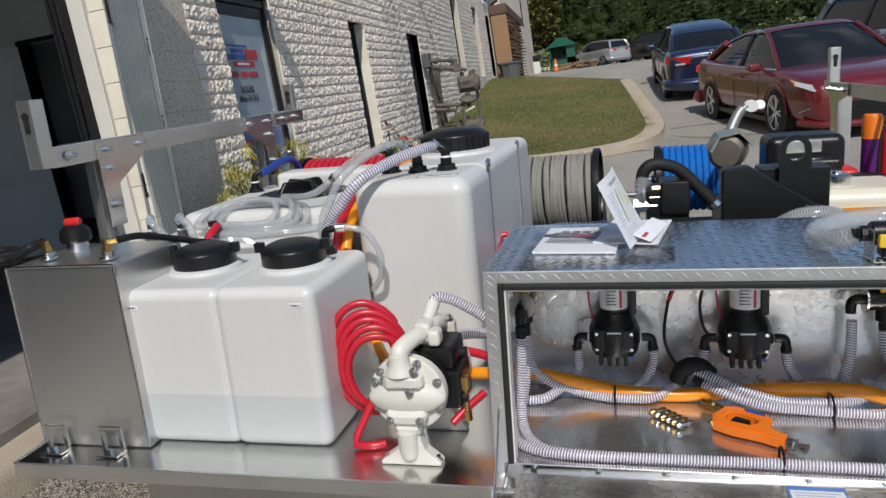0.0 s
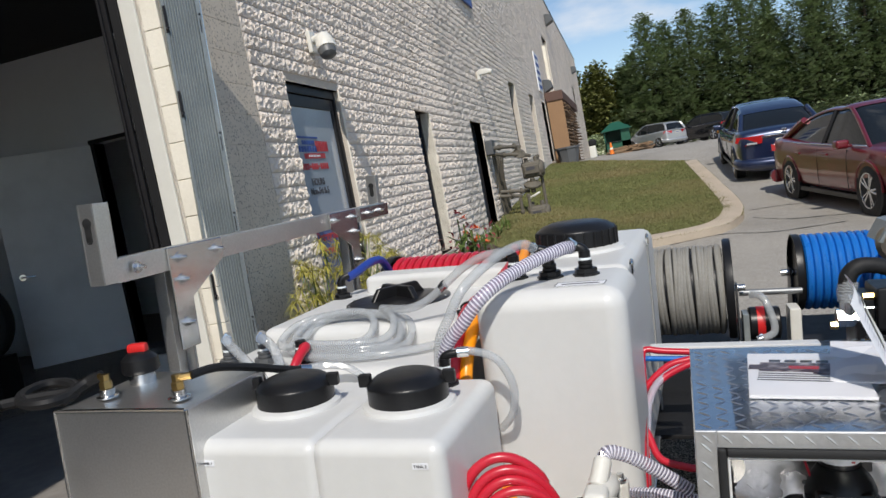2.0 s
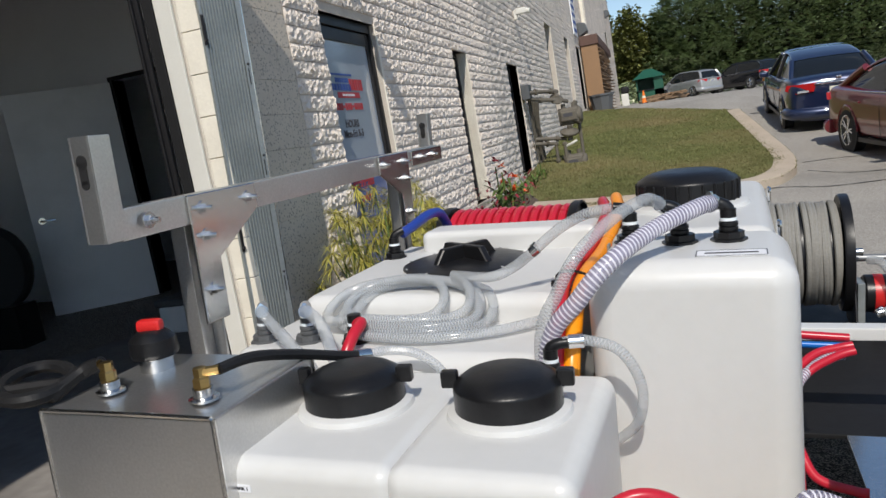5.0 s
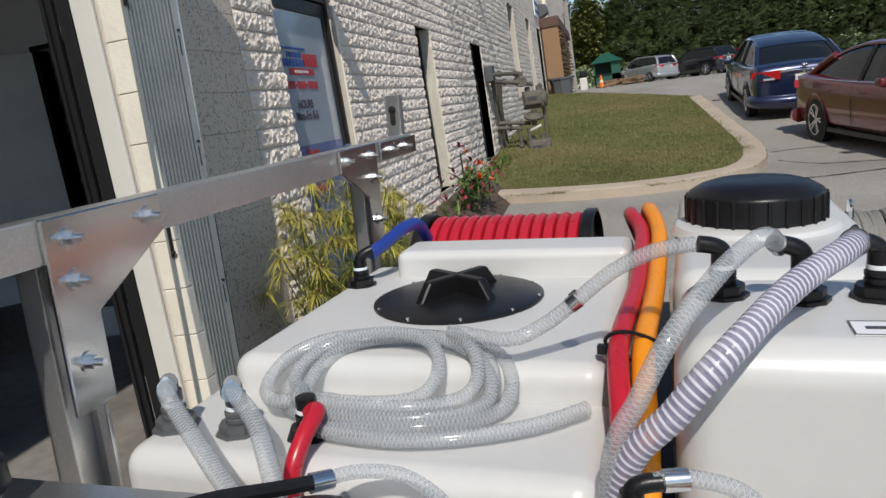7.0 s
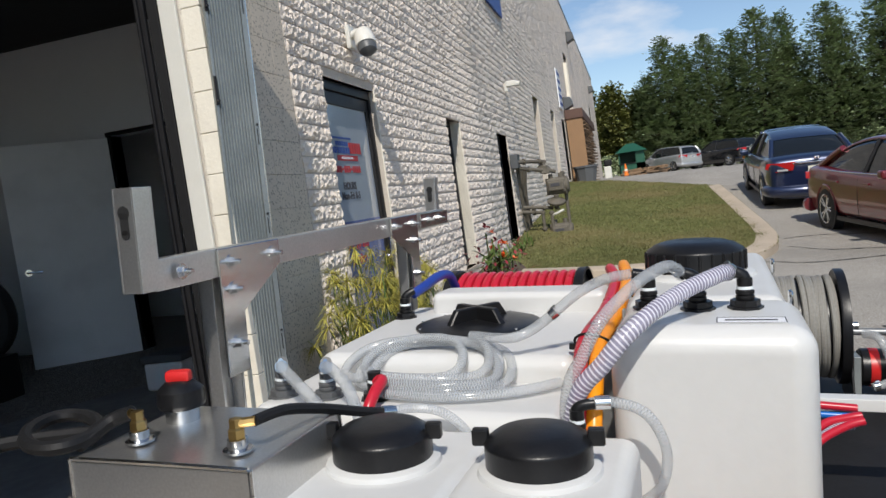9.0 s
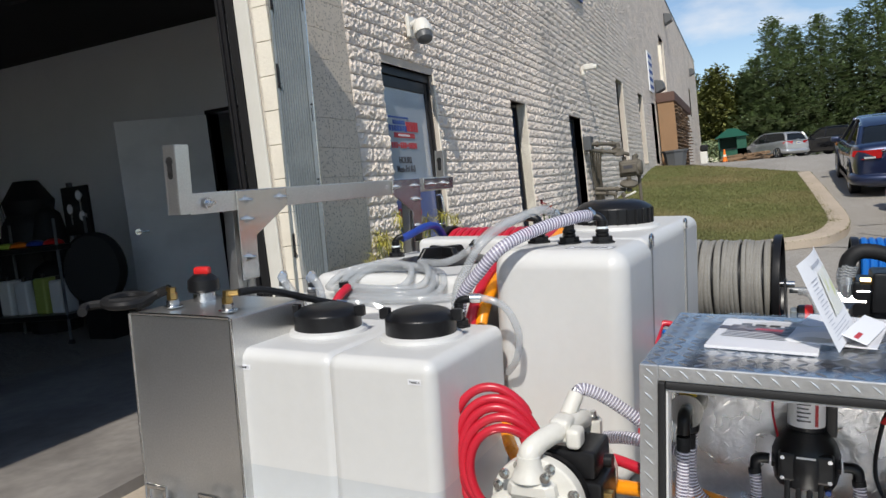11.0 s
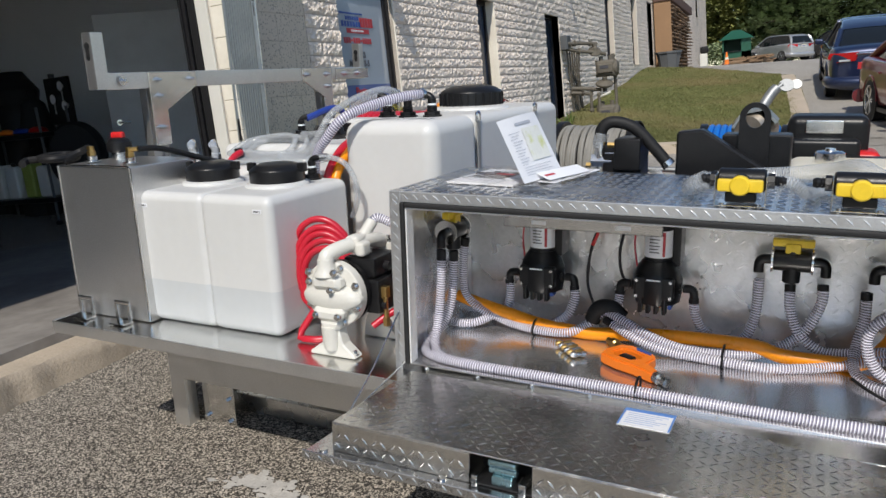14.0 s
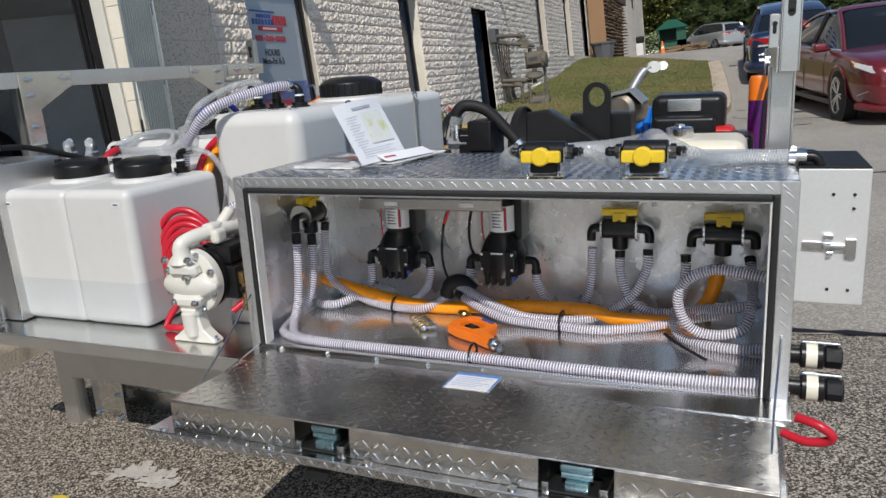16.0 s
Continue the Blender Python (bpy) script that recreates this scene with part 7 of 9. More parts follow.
lf = part("leaflet", leaf_patch(0, 1, 0, 1, 0.0), "paper", doc, "folded leaflet in a clear sleeve leaning up")
part("leaflet_print", join(leaf_patch(0.30, 0.70, 0.86, 0.90, 0.002), *[leaf_patch(0.10 + 0.03 * (k % 2), 0.34 - 0.04 * (k % 3), 0.76 - 0.045 * k, 0.768 - 0.045 * k, 0.002) for k in range(12)], *[leaf_patch(0.14, 0.80 - 0.1 * (k % 2), 0.22 - 0.04 * k, 0.227 - 0.04 * k, 0.002) for k in range(4)]), mat("grey_print", (0.42, 0.44, 0.50), 0.6), lf)
part("leaflet_picture", leaf_patch(0.40, 0.88, 0.30, 0.80, 0.0025), mat("yellow_print", (0.76, 0.77, 0.72), 0.5, vary=0.05, scale=30, dirt=(0.56, 0.60, 0.16), dirt_amount=0.9, dirt_scale=26), lf)

# ---- valves on top of the box ----
for k, u in enumerate((0.815, 1.030)):
    q = thing("mixing_valve", (u, 0.055, BZ1), "black valve with yellow lever in a bent steel bracket", "valve", group="top valves")
    v = 0.058
    part("bracket", join(box(u - 0.050, u + 0.050, v - 0.045, v + 0.03, BZ1 + 0.002, BZ1 + 0.005, 0.001, 1), box(u - 0.050, u - 0.047, v - 0.04, v + 0.02, BZ1 + 0.004, BZ1 + 0.065, 0.001, 1), box(u + 0.047, u + 0.050, v - 0.04, v + 0.02, BZ1 + 0.004, BZ1 + 0.065, 0.001, 1)), "steel", q)
    part("body", join(cyl((u - 0.046, v, BZ1 + 0.052), (u + 0.046, v, BZ1 + 0.052), 0.024, 20, bev=0.003), cyl((u, v - 0.02, BZ1 + 0.05), (u, v - 0.038, BZ1 + 0.048), 0.018, 16), box(u - 0.03, u + 0.03, v - 0.03, v + 0.01, BZ1 + 0.008, BZ1 + 0.03, 0.004)), "black", q)
    part("lever", join(box(u - 0.044, u + 0.044, v - 0.056, v - 0.040, BZ1 + 0.034, BZ1 + 0.060, 0.005), cyl((u, v - 0.060, BZ1 + 0.047), (u, v - 0.036, BZ1 + 0.047), 0.020, 20, bev=0.003)), "yellow", q, "yellow lever")
    for s in (-1, 1):
        part("barb", join(cyl((u + s * 0.050, v, BZ1 + 0.052), (u + s * 0.062, v, BZ1 + 0.052), 0.016, 8), lathe([(0.009, 0), (0.011, 0.006), (0.009, 0.008), (0.011, 0.014), (0.008, 0.022)], (u + s * 0.062, v, BZ1 + 0.052), (s, 0, 0), 14)), "black", q)
    for a in (-0.035, 0.035):
        part("bracket_screw", cyl((u + a, v - 0.037, BZ1 + 0.005), (u + a, v - 0.037, BZ1 + 0.009), 0.005, 8), "steel", q)
hose("clear_top_hose", [(0.885, 0.06, 1.056), (0.91, 0.07, 1.052), (0.935, 0.10, 1.03), (0.955, 0.17, 1.022), (1.0, 0.25, 1.022), (1.10, 0.27, 1.022), (1.25, 0.265, 1.022), (1.335, 0.26, 1.022)], 0.013, "braid", "clear braided hose on the box lid", (0.97,))
hose("clear_top_hose", [(1.10, 0.06, 1.056), (1.13, 0.07, 1.05), (1.15, 0.12, 1.03), (1.18, 0.20, 1.021), (1.25, 0.225, 1.021), (1.335, 0.225, 1.021)], 0.013, "braid", "clear braided hose on the box lid", (0.97,))
hose("clear_cross_hose", [(0.745, 0.06, 1.054), (0.72, 0.08, 1.04), (0.70, 0.16, 1.022), (0.72, 0.26, 1.022), (0.80, 0.34, 1.024), (0.90, 0.36, 1.03), (0.99, 0.30, 1.05), (1.03, 0.20, 1.07), (1.06, 0.15, 1.06), (1.10, 0.09, 1.05)], 0.021, "braid", "wide clear hose curving between the top valves", (), 14)
for v in (0.225, 0.26):
    el = thing("hose_elbow", (1.345, v, 1.02), "black elbow where the clear hose turns down the box side", "fitting")
    part("elbow", tube([(1.335, v, 1.022), (1.360, v, 1.022), (1.372, v, 1.010), (1.373, v, 0.985)], 0.011, 10, 5), "black", el)
    part("clamp", cyl((1.325, v, 1.022), (1.345, v, 1.022), 0.015, 14), "steel", el)

# ---- side locker, couplings, red lead ----
sb = thing("side_locker", (1.40, 0.33, 0.70), "white aluminium locker with black top and draw latch", "locker")
part("body", box(1.330, 1.470, 0.20, 0.47, 0.702, 0.999, 0.003), mat("brushed_white_sheet", (0.82, 0.83, 0.83), 0.34, 0.55, vary=0.04, scale=3, fine=100), sb)
part("cover", box(1.331, 1.469, 0.203, 0.476, 0.9995, 1.0035, 0.0015, 1), "rubber", sb)
part("latch", join(box(1.345, 1.385, 0.194, 0.1985, 0.822, 0.842, 0.002), box(1.385, 1.430, 0.188, 0.1985, 0.826, 0.838, 0.003), box(1.385, 1.405, 0.188, 0.1985, 0.848, 0.860, 0.003), cyl((1.395, 0.192, 0.818), (1.405, 0.192, 0.818), 0.006, 10)), "steel", sb)
part("strike", box(1.428, 1.450, 0.192, 0.1985, 0.806, 0.850, 0.003), "steel", sb)
for u, z in ((1.40, 0.945), (1.44, 0.945), (1.44, 0.915), (1.40, 0.735), (1.44, 0.735)):
    part("rivet", cyl((u, 0.1995, z), (u, 0.197, z), 0.0035, 8), "rubber", sb)
for z, v in ((0.604, 0.13), (0.556, 0.07)):
    cp = thing("hose_coupling", (1.36, v, z), "black cam coupling with pale label on the box side", "coupling", group="couplings")
    part("body", join(cyl((1.326, v, z), (1.350, v, z), 0.020, 16), cyl((1.350, v, z), (1.398, v, z), 0.028, 22, bev=0.004), cyl((1.398, v, z), (1.432, v, z), 0.026, 8, bev=0.003)), "black", cp)
    part("label_band", cyl((1.362, v, z), (1.384, v, z), 0.0285, 22), "offwhite", cp)
    part("cam_lever", join(box(1.352, 1.428, v - 0.007, v + 0.007, z + 0.028, z + 0.034, 0.003), cyl((1.425, v, z + 0.031), (1.425, v, z + 0.012), 0.004, 8)), "steel", cp)
hose("red_lead", [(1.325, 0.12, 0.42), (1.37, 0.10, 0.415), (1.41, 0.09, 0.425), (1.42, 0.08, 0.445), (1.395, 0.08, 0.465), (1.35, 0.10, 0.47)], 0.010, "red", "red hose loop below the box corner")

# ---- red and coiled hoses beside the box, seen in the gap ----
for m_, pts, r in (("red", [(0.02, 1.00, 0.855), (-0.076, 1.000, 0.861), (-0.120, 1.000, 0.866), (-0.131, 0.980, 0.851), (-0.127, 0.900, 0.823), (-0.124, 0.78, 0.780), (-0.123, 0.620, 0.726), (-0.122, 0.58, 0.64)], 0.0095),
                   ("red", [(0.02, 0.955, 0.852), (-0.007, 0.950, 0.848), (-0.062, 0.930, 0.836), (-0.118, 0.880, 0.795), (-0.130, 0.850, 0.764), (-0.128, 0.80, 0.70)], 0.0095),
                   ("red", [(0.02, 0.93, 0.848), (-0.013, 0.920, 0.840), (-0.068, 0.89, 0.818), (-0.103, 0.860, 0.788), (-0.126, 0.800, 0.746), (-0.122, 0.700, 0.698), (-0.12, 0.64, 0.62)], 0.0095),
                   ("red", [(-0.126, 0.80, 0.78), (-0.124, 0.740, 0.738), (-0.112, 0.720, 0.713), (-0.086, 0.680, 0.672), (-0.027, 0.660, 0.661), (0.0, 0.655, 0.66)], 0.0095),
                   ("coil", [(-0.12, 0.68, 0.66), (-0.118, 0.740, 0.723), (-0.113, 0.820, 0.767), (-0.090, 0.870, 0.805), (-0.044, 0.920, 0.828), (0.0, 0.94, 0.835)], 0.0105), ("blue", [(-0.150, 1.01, 0.834), (-0.124, 1.005, 0.838), (-0.028, 1.000, 0.837), (0.02, 1.0, 0.836)], 0.008)):
    hose("gap_hose", pts, r, m_, {"red": "red hose bundled beside the tall tank", "coil": "coiled clear hose bundled beside the tall tank", "blue": "thin blue hose behind the tool box"}[m_])
blb = thing("white_shelf", (0.0, 1.2, 0.80), "narrow white rail across the deck behind the tool box", "shelf")
part("board", box(-0.118, 0.36, 1.15, 1.20, 0.800, 0.832, 0.004), "poly", blb)
part("bracket", box(0.30, 0.32, 1.155, 1.195, 0.522, 0.800, 0.003), "alu_dull", blb)
# ---- engine set behind the box ----
es = thing("pump_unit", (0.40, 0.72, 0.52), "black high pressure pump with plated fittings on a steel frame", "pump")
part("block", join(box(0.36, 0.48, 0.68, 0.80, 0.56, 1.06, 0.010), box(0.40, 0.48, 0.66, 0.78, 0.985, 1.082, 0.008), *[box(0.372, 0.476, 0.654, 0.661, 0.90 + 0.022 * k, 0.911 + 0.022 * k, 0.002, 1) for k in range(4)]), "black", es)
part("manifold", join(cyl((0.325, 0.70, 1.010), (0.39, 0.70, 1.010), 0.022, 6), cyl((0.350, 0.70, 1.01), (0.350, 0.70, 1.06), 0.018, 14), cyl((0.37, 0.69, 1.035), (0.40, 0.69, 1.035), 0.011, 6)), "steel", es)
part("brass_plug", cyl((0.377, 0.685, 1.060), (0.40, 0.685, 1.060), 0.009, 6), "brass", es)
part("brass_plug", cyl((0.325, 0.69, 0.995), (0.31, 0.69, 0.995), 0.010, 6), "brass", es)
hose("hydraulic_hose", [(0.350, 0.70, 1.055), (0.353, 0.70, 1.105), (0.385, 0.705, 1.128), (0.45, 0.715, 1.11), (0.515, 0.72, 1.045), (0.555, 0.72, 1.00)], 0.0185, "rubber", "thick black hydraulic hose arching over the pump", (0.04, 0.98))
hose("clear_pump_tube", [(0.350, 0.70, 1.05), (0.348, 0.70, 1.07), (0.355, 0.70, 1.095)], 0.021, "braid", "clear sleeve on the hydraulic hose")
gd = thing("belt_guard", (0.65, 0.76, 0.52), "black sheet steel belt guard with a lifting eye behind", "guard")
part("guard", prism([(0.572, 0.55), (0.572, 1.098), (0.645, 1.106), (0.835, 0.985), (0.92, 0.955), (0.92, 0.55)], 0.73, 0.79, "y", 0.006), "black", gd)
part("guard_bolt", cyl((0.80, 0.732, 0.985), (0.80, 0.722, 0.985), 0.007, 8), "steel", gd)
le = thing("lifting_eye", (0.78, 0.81, 0.52), "black steel lifting eye plate", "lifting eye")
eye_mesh = bmesh.new()
outer_ = [(0.739, 0.55), (0.739, 1.10)] + [(0.782 - 0.043 * math.cos(a), 1.138 + 0.043 * math.sin(a)) for a in [math.pi * k / 16 for k in range(17)]] + [(0.825, 1.10), (0.825, 0.55)]
hole_ = [(0.782 + 0.026 * math.cos(2 * math.pi * k / 18), 1.136 + 0.030 * math.sin(2 * math.pi * k / 18)) for k in range(18)]
rings = []
for v in (0.800, 0.814):
    rings.append([[eye_mesh.verts.new((x, v, z)) for x, z in c] for c in (outer_, hole_)])
    bmesh.ops.triangle_fill(eye_mesh, use_beauty=True, edges=[eye_mesh.edges.new((c[k], c[(k + 1) % len(c)])) for c in rings[-1] for k in range(len(c))])
for c0, c1 in zip(rings[0], rings[1]):
    for k in range(len(c0)):
        eye_mesh.faces.new((c0[k], c0[(k + 1) % len(c0)], c1[(k + 1) % len(c0)], c1[k]))
bmesh.ops.recalc_face_normals(eye_mesh, faces=eye_mesh.faces[:])
part("plate", eye_mesh, "black", le)
part("rear_box", box(0.69, 0.885, 0.83, 0.93, 0.55, 1.085, 0.008), "black", le)
en = thing("petrol_engine", (0.90, 1.6, 0.52), "small petrol engine with cream fuel tank and black air cleaner", "engine")
part("crankcase", box(0.66, 1.12, 1.25, 1.85, 0.53, 0.84, 0.02), "black", en)
part("fuel_tank", box(0.86, 1.22, 1.10, 1.42, 0.80, 0.962, 0.045, 5), "offwhite", en, "cream plastic fuel tank")
part("fuel_cap", join(lathe([(0.044, 0.960), (0.047, 0.965), (0.047, 0.995), (0.040, 1.000), (0.018, 1.002), (0.016, 1.010), (0, 1.010)], (0.995, 1.22, 0), seg=30)), "steel", en)
wl_ = part("warning_label", box(0.99, 1.16, 1.096, 1.0985, 0.855, 0.905, 0), "yellow", en, "yellow warning label")
part("label_band", box(0.99, 1.16, 1.0935, 1.0955, 0.890, 0.905, 0), "amber", wl_)
part("label_bars", join(*[box(1.00, 1.15 - 0.01 * k, 1.0935, 1.0955, 0.862 + 0.008 * k, 0.866 + 0.008 * k, 0) for k in range(3)]), "redink", wl_)
part("air_cleaner", join(box(0.845, 1.130, 1.62, 1.84, 0.93, 1.092, 0.035, 4), box(0.86, 1.10, 1.54, 1.64, 0.90, 1.01, 0.02, 3)), "black", en, "black air cleaner cover")
part("cover_band", box(0.91, 1.04, 1.612, 1.621, 1.025, 1.075, 0.006), "steel", en)
part("recoil_cover", join(box(1.02, 1.24, 1.36, 1.56, 0.86, 0.952, 0.02, 3), *[box(1.04 + 0.016 * k, 1.048 + 0.016 * k, 1.353, 1.361, 0.915, 0.925, 0.001, 1) for k in range(11)]), "black", en)
part("red_cowl", box(1.03, 1.17, 1.56, 1.74, 0.80, 0.965, 0.03, 3), "redpaint", en, "red engine cowl")
mf = part("muffler", join(lathe([(0.0, -0.10), (0.055, -0.098), (0.072, -0.08), (0.076, 0.0), (0.072, 0.075), (0.05, 0.09), (0, 0.09)], (0.722, 1.78, 1.03), (0.25, 1, 0.0), 26)), mat("exhaust_steel", (0.48, 0.42, 0.34), 0.35, 0.9, vary=0.15, scale=14), en, "heat-tinted steel silencer")
part("heat_shield", prism([(0.637, 1.04), (0.672, 1.105), (0.752, 1.12), (0.807, 1.065), (0.802, 1.055), (0.750, 1.108), (0.677, 1.094), (0.647, 1.035)], 1.68, 1.86, "y", 0.0), "galv", mf)
M["pipe_grey"] = mat("galvanised_pipe", (0.30, 0.31, 0.315), 0.5, 0.75, vary=0.2, scale=20)
part("exhaust_pipe", tube([(0.72, 1.82, 1.055), (0.735, 1.84, 1.105), (0.765, 1.87, 1.165), (0.785, 1.885, 1.19)], 0.022, 14, 6), "pipe_grey", mf)
part("rain_flap", join(moved(lathe([(0.030, 0), (0.030, 0.005)], (0, 0, 0), (0, 0, 1), 20), Matrix.Translation((0.822, 1.89, 1.20)) @ pose(0, 0, 0, 55, 10, 0)), moved(lathe([(0.022, 0), (0.022, 0.006)], (0, 0, 0), (0, 0, 1), 20), Matrix.Translation((0.858, 1.90, 1.203)) @ pose(0, 0, 0, 60, 10, 0)), cyl((0.78, 1.88, 1.18), (0.805, 1.89, 1.205), 0.012, 10)), "pipe_grey", mf)
hose("drain_line", [(0.95, 0.62, 0.90), (0.85, 0.60, 0.98), (0.76, 0.60, 0.985), (0.70, 0.62, 0.95)], 0.022, "braid", "wide clear hose curving behind the box")

reel("blue_hose_reel", 0.475, 0.80, 2.30, 0.845, 0.148, 0.160, "blue", "hose reel wound with glossy blue hose", 11, 0.0155)

# ---- swivel between the reels ----
sw = thing("reel_swivel", (0.280, 2.12, 0.62), "plated reel swivel and bearing bracket with clear hose tail", "swivel")
part("bracket", box(0.215, 0.240, 2.06, 2.16, 0.53, 0.72, 0.004), "galv", sw)
part("pillow_block", box(0.390, 0.435, 2.05, 2.17, 0.53, 0.74, 0.008), "whiteplastic", sw)
part("motor", cyl((0.240, 2.12, 0.67), (0.360, 2.12, 0.67), 0.068, 24, bev=0.006), "black", sw)
part("red_ring", cyl((0.270, 2.12, 0.67), (0.300, 2.12, 0.67), 0.0695, 24), "redpaint", sw)
part("shaft", cyl((0.210, 2.12, 0.80), (0.450, 2.12, 0.80), 0.013, 14), "pipe_grey", sw)
hose("reel_tail_hose", [(0.250, 2.08, 0.80), (0.290, 2.05, 0.795), (0.315, 2.02, 0.74), (0.325, 2.0, 0.66), (0.26, 1.99, 0.63)], 0.015, "braid", "clear hose tail from the reel swivel", (0.95,))

# ---- right rack ----
FRAME[0] = BOXF @ Matrix.Translation((0.026, 0.0, 0.0))
rr = thing("side_rack", (1.27, 0.8, 0.52), "aluminium side rack posts with keyhole stops and a brace plate", "rack")
part("near_post", join(box(1.242, 1.248, 0.60, 0.66, 0.52, 1.205, 0.002), box(1.248, 1.300, 0.60, 0.606, 0.52, 1.205, 0.002), box(1.300, 1.306, 0.60, 0.66, 0.52, 1.205, 0.002)), "alu_dull", rr)
part("rail", box(1.255, 1.262, 0.52, 2.66, 1.195, 1.255, 0.002), "alu_dull", rr)
upright(0.515, 1.262, 1.195, 1.42, rr)
upright(2.58, 1.262, 1.195, 1.415, rr)
part("brace_plate", prism([(2.20, 1.255), (2.52, 1.255), (2.52, 1.20), (2.46, 1.10), (2.46, 0.92), (2.39, 0.92), (2.36, 1.16), (2.20, 1.20)], 1.244, 1.252, "x", 0.002), "alu", rr)
part("far_post", join(box(1.262, 1.27, 2.40, 2.46, 0.52, 1.20, 0.002), box(1.27, 1.32, 2.40, 2.406, 0.52, 1.20, 0.002)), "alu_dull", rr)
for v in (0.57, 0.63, 2.26, 2.36, 2.46):
    bolt((1.243, v, 1.225), (-1, 0, 0), rr)
ex = thing("fire_extinguisher", (1.287, 1.74, 0.52), "red fire extinguisher strapped behind the rack post", "extinguisher")
part("cylinder", lathe([(0.024, 0.58), (0.028, 0.59), (0.028, 1.03), (0.024, 1.065), (0.016, 1.09), (0.016, 1.10), (0, 1.10)], (1.287, 1.74, 0), seg=26), "redpaint", ex)
part("valve_head", join(box(1.267, 1.295, 1.728, 1.752, 1.10, 1.125, 0.004), box(1.240, 1.295, 1.732, 1.748, 1.128, 1.136, 0.003)), "black", ex)
part("discharge_hose", tube([(1.267, 1.73, 1.11), (1.247, 1.715, 1.06), (1.242, 1.705, 0.88), (1.247, 1.705, 0.75)], 0.008, 8, 6), "rubber", ex)
sp = thing("spray_cylinder", (1.218, 1.74, 0.52), "purple wrapped cylinder with orange top band by the rack", "cylinder")
part("cylinder", lathe([(0.032, 0.58), (0.036, 0.59), (0.036, 1.055)], (1.222, 1.74, 0), seg=26), "purple", sp)
part("orange_band", lathe([(0.0365, 1.055), (0.0365, 1.135), (0.030, 1.150), (0, 1.152)], (1.222, 1.74, 0), seg=26), "gun", sp)
FRAME[0] = SKID

# ---- fittings on the facade ----
wl2 = thing("security_light", (WX + 0.1, 6.28, 2.72), "white wall flood light with dark lens", "wall light", WORLD)
part("bracket", box(WX + 0.02, WX + 0.06, 6.13, 6.25, 2.70, 2.88, 0.012), "whiteplastic", wl2)
part("arm", tube([(WX + 0.05, 6.19, 2.80), (WX + 0.12, 6.17, 2.81), (WX + 0.17, 6.13, 2.78)], 0.034, 12, 5), "whiteplastic", wl2)
part("housing", lathe([(0.030, -0.10), (0.055, -0.085), (0.075, -0.03), (0.082, 0.02), (0.080, 0.05), (0.06, 0.052)], (WX + 0.18, 6.12, 2.735), (0.25, -0.35, -0.9), 26), "whiteplastic", wl2)
part("lens", lathe([(0.070, 0.045), (0.073, 0.07), (0.066, 0.105), (0.040, 0.125), (0, 0.13)], (WX + 0.18, 6.12, 2.735), (0.25, -0.35, -0.9), 24), "grey_plastic", wl2, "dark round lens")
cm = thing("camera_box", (WX + 0.1, 14.0, 3.3), "small white wall camera on a bracket", "wall camera", WORLD)
part("mount", box(WX + 0.02, WX + 0.08, 13.98, 14.08, 3.20, 3.36, 0.01), "whiteplastic", cm)
part("barrel", join(box(WX + 0.06, WX + 0.26, 13.95, 14.06, 3.28, 3.38, 0.02), cyl((WX + 0.24, 14.0, 3.32), (WX + 0.31, 13.99, 3.30), 0.045, 16)), "whiteplastic", cm)
for y, z in ((34.2, 7.7), (50.5, 7.2), (27.6, 4.2)):
    sc = thing("wall_pack_light", (WX + 0.1, y, z), "grey wall pack light high on the facade", "wall light", WORLD, group="wall pack lights")
    part("housing", prism([(WX + 0.02, z - 0.25), (WX + 0.02, z + 0.25), (WX + 0.30, z + 0.2), (WX + 0.36, z - 0.1)], y - 0.25, y + 0.25, "y", 0.03), "grey_plastic", sc)
sg = thing("wall_sign", (WX + 0.05, 13.4, 4.8), "blue sign panel high on the facade", "sign", WORLD)
part("panel", box(WX + 0.03, WX + 0.07, 13.0, 14.6, 4.62, 5.6, 0.005), "blueink", sg)
sg2 = thing("wall_sign", (WX + 0.05, 25.9, 4.3), "white and blue sign panel on the facade", "sign", WORLD)
part("panel", box(WX + 0.03, WX + 0.07, 25.4, 26.6, 3.9, 5.2, 0.005), "paper", sg2)
part("print_bars", join(*[box(WX + 0.071, WX + 0.075, 25.5, 26.5, 4.0 + 0.25 * k, 4.12 + 0.25 * k, 0) for k in range(5)]), "blueink", sg2)

# gas meters on the wall
gas = thing("gas_meter_set", (-2.1, 14.0, 0.45), "weathered olive gas meters with pipework on the block wall", "gas meter", WORLD)
olive = mat("olive_weathered_paint", (0.13, 0.115, 0.09), 0.7, vary=0.25, scale=5, fine=30, dirt=(0.10, 0.085, 0.07), dirt_amount=0.5, dirt_scale=6)
part("junction_box", box(WX + 0.03, WX + 0.17, 13.40, 13.68, 1.80, 2.05, 0.015), "grey_plastic", gas)
def flange_joint(p, way, r):
    a, w = Vector(p), Vector(way).normalized()
    return cyl(a - w * 0.022, a + w * 0.022, r * 1.55, 12, bev=0.004)


